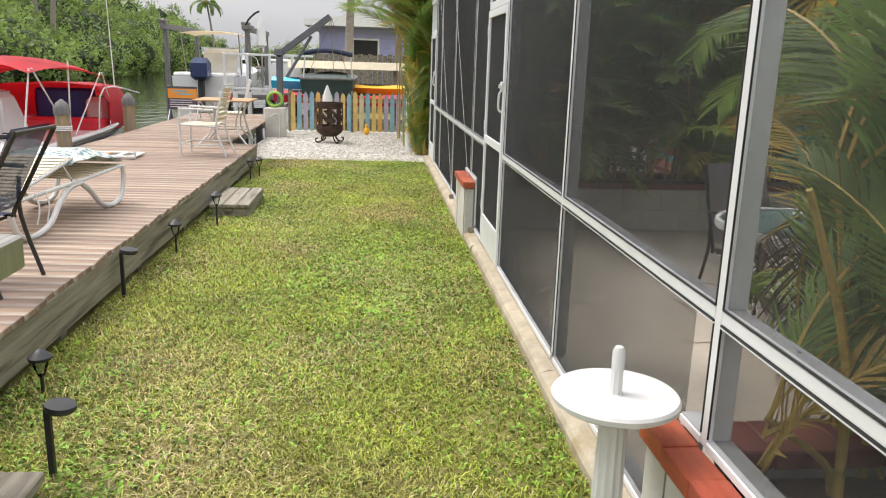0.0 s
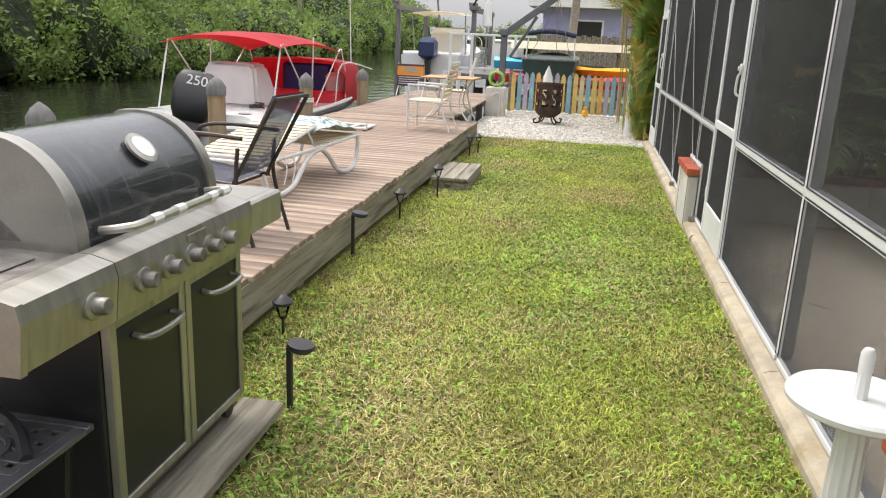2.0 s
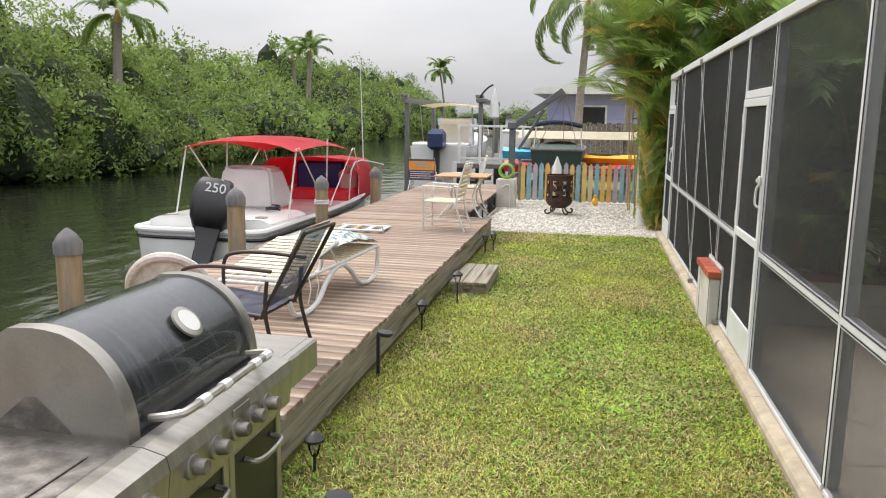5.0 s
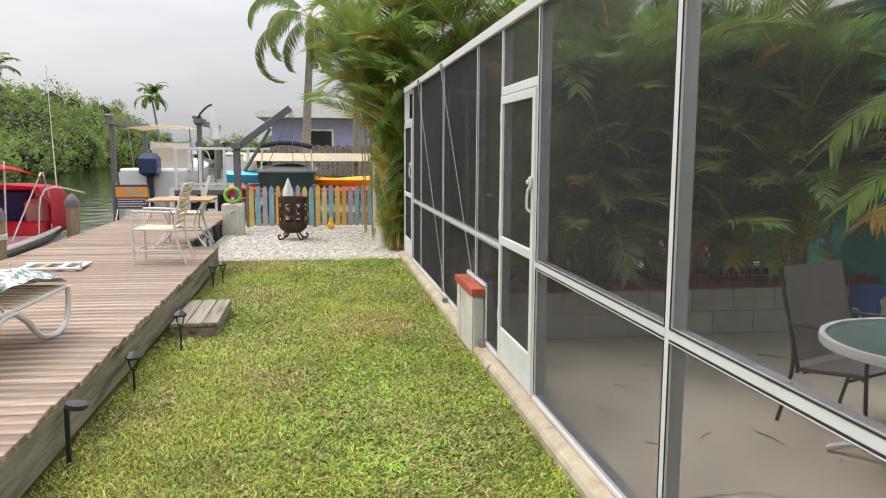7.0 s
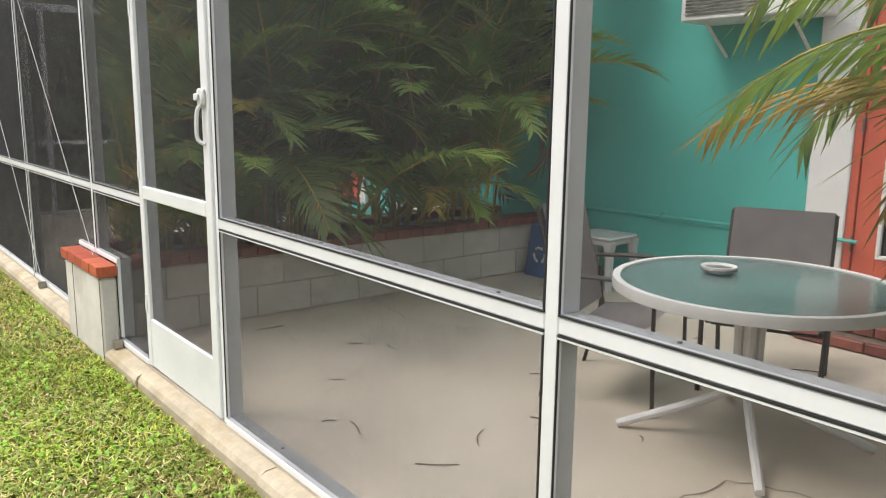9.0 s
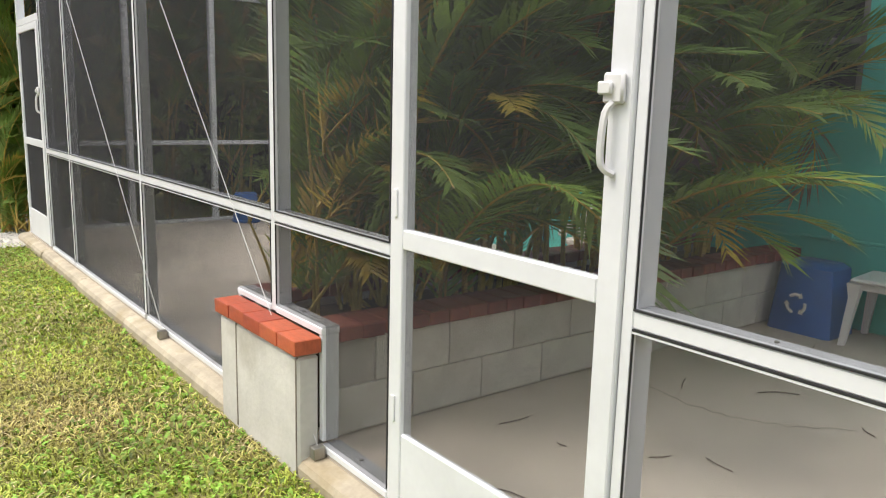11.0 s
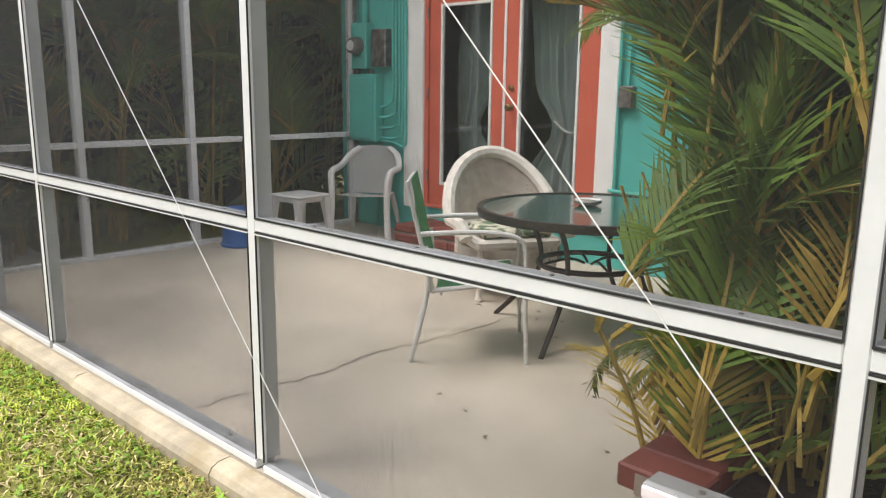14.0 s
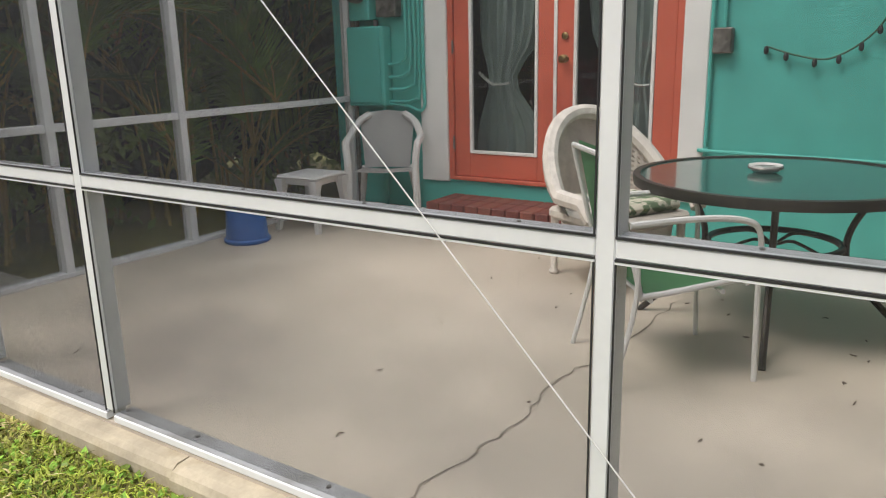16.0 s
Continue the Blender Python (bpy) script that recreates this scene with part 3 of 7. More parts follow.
part("roof", box(BM(), WALLX - 0.35, 10.6, -3.4, HEND + 0.35, HT, HT + 0.18, 0.02), M_WHITE, house, smooth=False)
# raised band with a thin pipe along the foot
part("ledge", box(BM(), WALLX - 0.035, WALLX - 0.001, 6.22, 11.44, FLOOR, 0.64, 0.006), M_TEALP, house, smooth=False)
# fine lap lines of the siding beside the door
bm = BM()
z = 0.68
while z < HT - 0.1:
    box(bm, WALLX - 0.0035, WALLX - 0.0005, 9.35, 11.40, z, z + 0.0285)
    z += 0.030
part("siding", bm, M_TEALP, house, smooth=False)
# rooms behind the openings, their unlit dark put into near-black walls
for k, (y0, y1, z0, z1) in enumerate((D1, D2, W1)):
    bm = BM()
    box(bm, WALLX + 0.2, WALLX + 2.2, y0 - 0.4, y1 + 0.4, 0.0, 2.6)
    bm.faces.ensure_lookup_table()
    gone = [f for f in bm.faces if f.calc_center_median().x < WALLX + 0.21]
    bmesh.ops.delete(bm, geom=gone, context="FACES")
    structure("room_%d" % (k + 1), bm, M_ROOMDARK, "room behind the glass, its dimness painted near-black", "room")


def curtain(parent, y0, y1, tie, z0, z1, x):
    """A gathered drape drawn to one side at a tie."""
    rings = []
    for iz in range(17):
        t = iz / 16
        z = z0 + (z1 - z0) * t
        pinch = 1.0 - 0.62 * math.exp(-((t - 0.36) / 0.16) ** 2)
        pinch = min(pinch, 0.55 + 0.45 * t) if t > 0.36 else min(1.0, pinch)
        row = []
        for k in range(41):
            u = k / 40
            y = tie + (y0 + (y1 - y0) * u - tie) * pinch
            row.append((x + 0.022 * math.sin(u * 44) * pinch + 0.012 * math.sin(u * 17 + t * 3), y, z))
        rings.append(row)
    bmc = loft(BM(), rings, cap=False, closed=False)
    part("curtain", bmc, M_CURTAIN, parent, "grey green curtain gathered with a tieback")
    tz = z0 + (z1 - z0) * 0.36
    w = abs(y1 - y0) * 0.22
    part("tieback", tube(BM(), bend([(x - 0.05, tie - w, tz - 0.02), (x - 0.06, tie, tz - 0.03), (x - 0.04, tie + w, tz + 0.06)], 4), 0.012, 6), M_WHITEPL, parent)


def french_door(spec, name, label, trim):
    y0, y1, z0, z1 = spec
    d = tagged(new(name), label, "door", kind="structure")
    x = WALLX
    bmt = BM()
    box(bmt, x - 0.03, x + 0.06, y1, y1 + 0.26, z0 - 0.02, z1 + 0.14, 0.006)
    box(bmt, x - 0.03, x + 0.06, y0 - 0.17, y0, z0 - 0.02, z1 + 0.14, 0.006)
    box(bmt, x - 0.03, x + 0.06, y0, y1, z1, z1 + 0.14, 0.006)
    part("trim", bmt, trim, d, "white painted casing", smooth=False)
    bmf = BM()
    box(bmf, x - 0.012, x + 0.08, y0, y0 + 0.05, z0, z1, 0.004)
    box(bmf, x - 0.012, x + 0.08, y1 - 0.05, y1, z0, z1, 0.004)
    box(bmf, x - 0.012, x + 0.08, y0 + 0.05, y1 - 0.05, z1 - 0.05, z1, 0.004)
    box(bmf, x - 0.03, x + 0.08, y0 + 0.05, y1 - 0.05, z0, z0 + 0.03, 0.004)
    part("door_frame", bmf, M_CORAL, d, smooth=False)
    mid = (y0 + y1) / 2
    for a, b, side in ((y0 + 0.053, mid - 0.003, 0), (mid + 0.003, y1 - 0.053, 1)):
        leaf = BM()
        st = 0.14
        box(leaf, x + 0.005, x + 0.05, a, a + st, z0 + 0.033, z1 - 0.053, 0.004)
        box(leaf, x + 0.005, x + 0.05, b - st, b, z0 + 0.033, z1 - 0.053, 0.004)
        box(leaf, x + 0.005, x + 0.05, a + st, b - st, z0 + 0.033, z0 + 0.22, 0.004)
        box(leaf, x + 0.005, x + 0.05, a + st, b - st, z1 - 0.17, z1 - 0.053, 0.004)
        lf = part("leaf", leaf, M_CORAL, d, "coral red glazed door leaf", smooth=False)
        bead = BM()
        g0, g1, h0, h1 = a + st, b - st, z0 + 0.22, z1 - 0.17
        for q in ((g0, g0 + 0.025, h0, h1), (g1 - 0.025, g1, h0, h1), (g0 + 0.025, g1 - 0.025, h0, h0 + 0.025), (g0 + 0.025, g1 - 0.025, h1 - 0.025, h1)):
            box(bead, x - 0.004, x + 0.03, q[0], q[1], q[2], q[3], 0.003)
        part("glazing_bead", bead, M_WHITE, lf, "white glazing bead", smooth=False)
        gp = part("pane", prism(BM(), [(g0 + 0.025, h0 + 0.025), (g1 - 0.025, h0 + 0.025), (g1 - 0.025, h1 - 0.025), (g0 + 0.025, h1 - 0.025)], "x", x + 0.018, x + 0.022), M_GLASS, lf, "clear glass pane", smooth=False)
        gp.visible_shadow = False
        tie = g1 - 0.16 if side else g0 + 0.16
        curtain(d, g0 - 0.02, g1 + 0.02, tie, h0 - 0.05, h1 + 0.05, x + 0.16)
    part("astragal", box(BM(), x - 0.006, x + 0.004, mid - 0.014, mid + 0.014, z0 + 0.035, z1 - 0.055, 0.003), M_WHITE, d, "chipped white strip between the leaves", smooth=False)
    bmk = BM()
    knob_m = Matrix.Translation((x + 0.003, mid - 0.075, z0 + 0.95)) @ Euler((0, -math.pi / 2, 0)).to_matrix().to_4x4()
    lathe(bmk, [(0.03, 0), (0.03, 0.008), (0.012, 0.012), (0.012, 0.03), (0.028, 0.04), (0.03, 0.055), (0.02, 0.066), (0.004, 0.068)], 16, knob_m)
    lathe(bmk, [(0.026, 0), (0.026, 0.012), (0.012, 0.018), (0.004, 0.019)], 16, Matrix.Translation((x + 0.003, mid - 0.075, z0 + 1.11)) @ Euler((0, -math.pi / 2, 0)).to_matrix().to_4x4())
    part("knob", bmk, mat("aged_brass", (0.30, 0.20, 0.09), 0.35, 0.9, 0.2, 20, 60, 0.05), d, "aged brass knob and deadbolt")
    bmh = BM()
    for z in (z0 + 0.25, z0 + 1.0, z1 - 0.3):
        tube(bmh, [(x - 0.016, y1 - 0.05, z), (x - 0.016, y1 - 0.05, z + 0.1)], 0.008, 8)
    part("hinge", bmh, M_STEELOLD, d)
    return d


french_door(D2, "door_1", "coral red french doors with white casing and gathered curtains", M_WHITE)
french_door(D1, "door_2", "coral red french doors half hidden by palm fronds", M_WHITE)

w = tagged(new("window_1"), "dark window in a teal frame behind the palms", "window", kind="structure")
bm = BM()
for q in ((W1[0], W1[0] + 0.05, W1[2], W1[3]), (W1[1] - 0.05, W1[1], W1[2], W1[3]), (W1[0] + 0.05, W1[1] - 0.05, W1[2], W1[2] + 0.05),
          (W1[0] + 0.05, W1[1] - 0.05, W1[3] - 0.05, W1[3]), (W1[0] + 0.05, W1[1] - 0.05, 1.93, 1.97)):
    box(bm, WALLX + 0.02, WALLX + 0.08, q[0], q[1], q[2], q[3], 0.004)
part("window_frame", bm, M_DARKGREY, w, smooth=False)
part("window_sill", box(BM(), WALLX - 0.03, WALLX + 0.02, W1[0] - 0.03, W1[1] + 0.03, W1[2] - 0.05, W1[2] - 0.002, 0.006), M_WHITE, w, smooth=False)
gp = part("pane", prism(BM(), [(W1[0] + 0.05, W1[2] + 0.05), (W1[1] - 0.05, W1[2] + 0.05), (W1[1] - 0.05, W1[3] - 0.05), (W1[0] + 0.05, W1[3] - 0.05)], "x", WALLX + 0.045, WALLX + 0.05), M_GLASS, w, smooth=False)
gp.visible_shadow = False

# ---- deck ----
DZ = 0.34
DX0, DX1 = -5.22, -2.78
dock = tagged(new("deck"), "weathered wooden dock deck of cross planks along the canal", "deck", kind="structure")
bm = BM()
box(bm, DX1 - 0.045, DX1 - 0.005, 0.4, 13.30, 0.06, DZ - 0.036, 0.004)
part("fascia", bm, M_FASCIA, dock, "long weathered edge board", smooth=False)
for y in np.arange(0.9, 13.3, 1.55):
    part("deck_post", box(BM(), DX1 - 0.15, DX1 - 0.05, y, y + 0.1, -0.3, DZ - 0.04, 0.006), M_FASCIA, dock, smooth=False)
for x in (-3.5, -4.3, -5.2):
    part("joist", box(BM(), x, x + 0.05, 0.4, 19.8, 0.10, DZ - 0.036, 0), M_FASCIA, dock, smooth=False)
for x in (-5.25, -3.45):
    for y in np.arange(1.0, 20, 2.4):
        part("deck_post", box(BM(), x, x + 0.12, y, y + 0.12, -1.6, DZ - 0.04, 0), M_DARKGREY, dock, smooth=False)
part("end_board", box(BM(), -3.30, DX1 - 0.05, 13.262, 13.298, 0.06, DZ - 0.036, 0.004), M_FASCIA, dock, smooth=False)

# ---- planters and piers ----
brick_bm = BM()
box(brick_bm, -0.053, 0.053, -0.105, 0.105, 0, 0.062, 0.003)
ME_BRICK = mesh_of("brick", brick_bm, M_BRICK)
brick_bm = BM()
box(brick_bm, -0.104, 0.104, -0.055, 0.055, 0, 0.062, 0.006)
ME_CAPBRICK = mesh_of("brick", brick_bm, M_DARKBRICK)
brick_bm = BM()
box(brick_bm, -0.198, 0.198, -0.04, 0.0, 0, 0.201, 0.004)
ME_BLOCK = mesh_of("block", brick_bm, M_BLOCK)


def pier(y0, y1, label):
    p = thing("brick_capped_pier", label, "pier", "brick capped piers")
    bmb = BM()
    box(bmb, -0.100, -0.004, y0 + 0.02, y1 - 0.02, -0.05, 0.483, 0.012)
    part("body", bmb, M_RENDER, p, "cracked grey rendered block", smooth=False)
    part("joint", box(BM(), -0.103, -0.09, y1 - 0.21, y1 - 0.202, 0.0, 0.482), M_CRACK, p, smooth=False)
    part("joint", box(BM(), -0.102, -0.09, y0 + 0.03, y0 + 0.036, 0.0, 0.482), M_CRACK, p, smooth=False)
    part("mortar_bed", box(BM(), -0.098, -0.006, y0 + 0.03, y1 - 0.03, 0.483, 0.496), M_MORTAR, p, smooth=False)
    n = 5
    w = (y1 - y0) / n
    r = random.Random(int(y0 * 10))
    for k in range(n):
        piece("brick", ME_BRICK, p, Matrix.Translation((-0.060, y0 + w * (k + 0.5), 0.495)) @ Euler((r.uniform(-0.02, 0.02), r.uniform(-0.015, 0.015), radians(90) + r.uniform(-0.03, 0.03))).to_matrix().to_4x4() @ Matrix.Diagonal((w / 0.1075, 0.55 * r.uniform(0.97, 1.03), r.uniform(0.97, 1.04), 1)))
    return p


pier(PIER[0], PIER[1], "grey rendered pier with a red brick cap and a cracked corner")
pier(2.32, 3.30, "grey rendered pier with a red brick cap by the white table")


def planter(y0, y1, label):
    """A raised bed across the patio: block walls with a brick cap, filled with soil."""
    p = thing("raised_planter", label, "planter", "raised planters")
    for ya, yb, sgn in ((y0, y0 + 0.15, -1), (y1 - 0.15, y1, 1)):
        part("wall_core", box(BM(), 0.10, WALLX - 0.04, ya + 0.024, yb - 0.024, FLOOR, 0.50), M_JOINT, p, smooth=False)
        x = 0.30
        for row in range(2):
            x = 0.30 + 0.2 * row
            while x < WALLX - 0.2:
                m = Matrix.Translation((x, ya + 0.03 if sgn < 0 else yb - 0.03, FLOOR + 0.01 + row * 0.205))
                if sgn > 0:
                    m = m @ Euler((0, 0, math.pi)).to_matrix().to_4x4()
                m = m @ Matrix.Translation((0, 0.022, 0))
                piece("block", ME_BLOCK, p, m)
                x += 0.40
        r = random.Random(int(ya * 10))
        x = 0.155
        while x < WALLX - 0.08:
            piece("brick", ME_CAPBRICK, p, Matrix.Translation((x, (ya + yb) / 2, 0.505)) @ Euler((0, r.uniform(-0.02, 0.02), radians(90) + r.uniform(-0.02, 0.02))).to_matrix().to_4x4())
            x += 0.1135
        part("cap_mortar", box(BM(), 0.10, WALLX - 0.04, ya + 0.02, yb - 0.02, 0.50, 0.556), M_MORTAR, p, smooth=False)
    bms = BM()
    box(bms, 0.10, WALLX - 0.04, y0 + 0.15, y1 - 0.15, FLOOR, 0.46)
    part("soil", bms, M_SOIL, p, smooth=False)
    return p


planter(8.42, 9.26, "raised block planter with a red brick cap across the patio")
planter(2.42, 3.22, "raised block planter filled with palms near the lawn table")

# brick steps at the two house doors
for ya, yb, top in ((11.95, 13.55, 0.235), (4.72, 6.06, 0.25)):
    s = thing("brick_step", "low dark red brick step below the french doors", "step", "brick steps")
    part("bed", box(BM(), WALLX - 0.42, WALLX - 0.004, ya + 0.01, yb - 0.01, FLOOR, top - 0.07), M_MORTAR, s, smooth=False)
    y = ya + 0.06
    while y < yb - 0.03:
        piece("brick", ME_CAPBRICK, s, Matrix.Translation((WALLX - 0.33, y, top - 0.062)))
        piece("brick", ME_CAPBRICK, s, Matrix.Translation((WALLX - 0.115, y, top - 0.062)))
        y += 0.118
    y = ya + 0.11
    while y < yb - 0.05:
        piece("brick", ME_CAPBRICK, s, Matrix.Translation((WALLX - 0.40, y, FLOOR + 0.008)) @ Euler((0, 0, radians(90))).to_matrix().to_4x4())
        y += 0.216

# ---- palms ----
def frond_mesh(name, length, pairs, leaf, droop, material, seed, width=0.023, ragged=0.0, vee=0.35):
    """One feathered frond that rises along +y and arches over; ribs and leaflets."""
    r = random.Random(seed)
    bmf = BM()
    pts, ang, p = [], radians(22), Vector((0, 0, 0))
    n = 14
    for i in range(n + 1):
        t = i / n
        pts.append(p.copy())
        a = ang - droop * t ** 1.5
        p = p + Vector((0.03 * math.sin(seed + t * 3) * length / n * 3, math.cos(a), math.sin(a))) * (length / n)
    tube(bmf, pts, [0.011 * (1 - 0.85 * i / n) + 0.0015 for i in range(n + 1)], 4)
    for k in range(pairs):
        t = 0.16 + 0.83 * (k + r.uniform(-0.3, 0.3)) / pairs
        t = min(max(t, 0.1), 0.995)
        f = t * n
        i = min(int(f), n - 1)
        o = pts[i].lerp(pts[i + 1], f - i)
        tan = (pts[i + 1] - pts[i]).normalized()
        side0 = Vector((1, 0, 0))
        nrm = side0.cross(tan).normalized()
        ll = leaf * (0.45 + 0.55 * math.sin(math.pi * min(1, 0.18 + 0.86 * t))) * r.uniform(0.8, 1.1)
        for s in (-1, 1):
            if r.random() < ragged:
                continue
            fw = 0.65 + 0.85 * t
            d = (side0 * s + tan * fw + nrm * (vee + r.uniform(-0.15, 0.15))).normalized()
            wv = (tan - d * tan.dot(d)).normalized() * (width * r.uniform(0.8, 1.2))
            dn = Vector((0, 0, -1)) * ll * r.uniform(0.08, 0.30)
            if r.random() < 0.1:
                dn *= 2.0
            a = o + d * ll * 0.45 + dn * 0.22
            b = o + d * ll * r.uniform(0.9, 1.0) + dn
            v = [bmf.verts.new(q) for q in (o - wv * 0.35, o + wv * 0.35, a + wv * 0.5, a - wv * 0.5, b)]
            bmf.faces.new((v[0], v[1], v[2], v[3]))
            bmf.faces.new((v[3], v[2], v[4]))
    me = mesh_of(name, bmf, material)
    me.materials.append(M_RACHIS)
    for k in range(4 * n + 2):
        me.polygons[k].material_index = 1
    return me


FRONDS = {
    "green": [frond_mesh("frond", 1.5 + 0.12 * k, 46, 0.44, 0.85 + 0.3 * k, M_FROND, 10 + k, width=0.021) for k in range(4)],
    "bright": [frond_mesh("frond", 1.5 + 0.12 * k, 44, 0.44, 0.9 + 0.35 * k, M_FRONDB, 30 + k, width=0.021, ragged=0.04) for k in range(3)],
    "yellow": [frond_mesh("frond", 1.35 + 0.1 * k, 40, 0.40, 1.3 + 0.4 * k, M_FRONDY, 40 + k, ragged=0.12, width=0.02) for k in range(2)],
    "dead": [frond_mesh("frond", 1.1 + 0.1 * k, 34, 0.34, 2.9 + 0.3 * k, M_DEAD, 50 + k, width=0.014, ragged=0.3, vee=-0.2) for k in range(2)],
    "queen": [frond_mesh("frond", 2.7 + 0.2 * k, 66, 0.55, 2.9 + 0.25 * k, M_FROND, 60 + k, width=0.03, vee=-1.0) for k in range(3)],
    "coco": [frond_mesh("frond", 3.6, 40, 0.9, 1.7 + 0.4 * k, M_FROND, 70 + k, width=0.09, vee=-0.1) for k in range(2)],
}


SAMPLES = {me.name: [v.co.copy() for v in list(me.vertices)[::9]] for ms in FRONDS.values() for me in ms}


def palm_clump(at, stems, per, height, label, seed, kinds, keep=None, size=1.0, name="areca_palm", spread=0.28, group="areca palms", lean=None, tilt=0.0):
    r = random.Random(seed)
    p = thing(name, label, "palm", group, Matrix.Translation(at))
    for s in range(stems):
        az = r.uniform(0, math.tau)
        b = Vector((math.cos(az) * spread * r.uniform(0.2, 1), math.sin(az) * spread * r.uniform(0.2, 1), 0))
        h = height * r.uniform(0.12, 1.0)
        top = b * 1.9 + Vector((r.uniform(-0.1, 0.1), r.uniform(-0.1, 0.1) + tilt * r.uniform(0.3, 1.0), h))
        line = bend([b, b * 1.3 + Vector((0, 0, h * 0.5)), top], 4)
        part("stem", tube(BM(), line, [(0.009 if keep is inside and at[0] < 1.1 else 0.016) * (1 - 0.4 * i / (len(line) - 1)) for i in range(len(line))], 6), M_STEM, p)
        for f in range(per):
            for tries in range(24):
                kind = r.choice(kinds)
                me = r.choice(FRONDS[kind])
                yaw = r.uniform(0, 360)
                if lean is not None and r.random() < 0.6:
                    yaw = lean + r.uniform(-60, 60)
                pitch = r.uniform(16, 70) if kind != "dead" else r.uniform(-55, 0)
                sc = size * r.uniform(0.75, 1.12)
                m = Matrix.Translation(top - Vector((0, 0, 0.12 * f * r.random()))) @ Euler((radians(pitch), radians(r.uniform(-18, 18)), radians(yaw))).to_matrix().to_4x4() @ Matrix.Scale(sc, 4)
                if keep is None or all(keep(Vector(at) + m @ q) for q in SAMPLES[me.name]):
                    piece("frond", me, p, m)
                    break
    return p


def inside(q):
    if not (0.13 < q.x < WALLX - 0.05 and q.z > FLOOR + 0.02):
        return False
    if q.z > 1.45:
        return q.y < 10.0
    if q.z < 0.75:
        return q.y < (9.85 if q.x < 0.9 else 9.5) and (q.z > 0.62 or not 8.38 < q.y < 8.6)
    return q.y < 9.42 + 0.1 * q.x


def inside_near(q):
    return inside(q) and q.y < min(3.55 + 0.3 * q.x, 4.2) and (q.z > 0.8 or q.y < 3.6)


def inside_end(q):
    return (q.y > EY + 0.14 or q.z > TOP + 0.1) and (q.x > -0.50 or q.z > 2.3 and q.x > -1.7)


brg = ["green"] * 5 + ["bright"] * 5 + ["yellow"]
mixg = ["green"] * 8 + ["bright"] * 4 + ["yellow"] + ["dead"]
for k, (x, y, h, ln) in enumerate(((0.42, 9.05, 1.5, 0), (0.40, 9.14, 0.5, 0), (0.65, 9.14, 0.8, 5), (0.95, 9.14, 0.5, 0), (0.7, 9.14, 1.6, 0), (0.55, 8.85, 1.2, 180), (0.85, 9.05, 1.9, 10), (1.2, 8.85, 1.8, 200), (1.55, 9.05, 2.0, 0), (1.95, 8.85, 2.0, 190), (2.35, 9.0, 2.1, None), (2.8, 8.85, 2.1, 180), (3.25, 8.95, 2.1, None))):
    palm_clump((x, y, 0.44), 7 if x < 1.1 else 10, 5, h, "dense green areca palm with some brown fronds in the planter", 100 + k, mixg if x > 1.1 else brg, inside, 0.95 if x > 0.8 else 0.72, lean=ln)
for k, (x, y, h, ln) in enumerate(((0.5, 2.95, 1.0, 5), (0.8, 3.0, 1.3, -10), (1.2, 2.95, 1.5, 0), (1.7, 2.9, 1.8, 10), (2.4, 2.9, 1.9, 0), (3.1, 2.85, 1.9, 20))):
    palm_clump((x, y, 0.44), 8, 6, h, "areca palm with yellowing and dead fronds in the planter", 200 + k, mixg + ["yellow", "dead"], inside_near, 0.95 if x > 0.7 else 0.8, lean=ln)
ARCH = [frond_mesh("frond", 2.0, 54, 0.46, 1.35 + 0.3 * k, m_, 80 + k, width=0.021, vee=-0.28, ragged=0.05) for k, m_ in enumerate((M_FRONDY, M_FRONDB, M_FROND, M_FRONDY))]
hang = palm_clump((0.62, 3.1, 0.44), 2, 1, 0.8, "areca palm arching over the table with orange and withered fronds", 281, ["green"], inside_near, 0.8, lean=0, tilt=0.4)
for k, (fx, fy, fz, yw, pt, kind, sc) in enumerate(((0.48, 0.45, 0.62, -2, 16, 0, 1.0), (0.33, 0.40, 0.76, 6, 22, 1, 0.9), (0.68, 0.50, 0.72, -8, 24, 2, 0.95), (0.58, 0.40, 0.86, 3, 28, 1, 0.95), (0.88, 0.50, 0.76, -14, 18, 3, 0.9),
        (0.18, 0.40, 0.92, 8, 32, 2, 0.85), (0.98, 0.40, 0.96, -5, 34, 2, 1.0), (0.38, 0.50, 0.32, -6, 2, 0, 0.46), (0.08, 0.40, 0.36, 0, -2, 1, 0.5), (0.75, 0.35, 1.05, 12, 40, 3, 0.95), (1.2, 0.45, 0.9, -20, 26, 1, 0.95))):
    piece("frond", ARCH[kind], hang, Matrix.Translation((fx, fy, fz)) @ Euler((radians(pt), radians(7 * math.sin(k * 2.3)), radians(yw))).to_matrix().to_4x4() @ Matrix.Scale(sc, 4))
    part("stem", tube(BM(), bend([(fx * 0.5, 0.0, 0.0), (fx * 0.8, fy * 0.4, fz * 0.55), (fx, fy, fz)], 4), 0.010, 6), M_STEM, hang)
rf = random.Random(77)
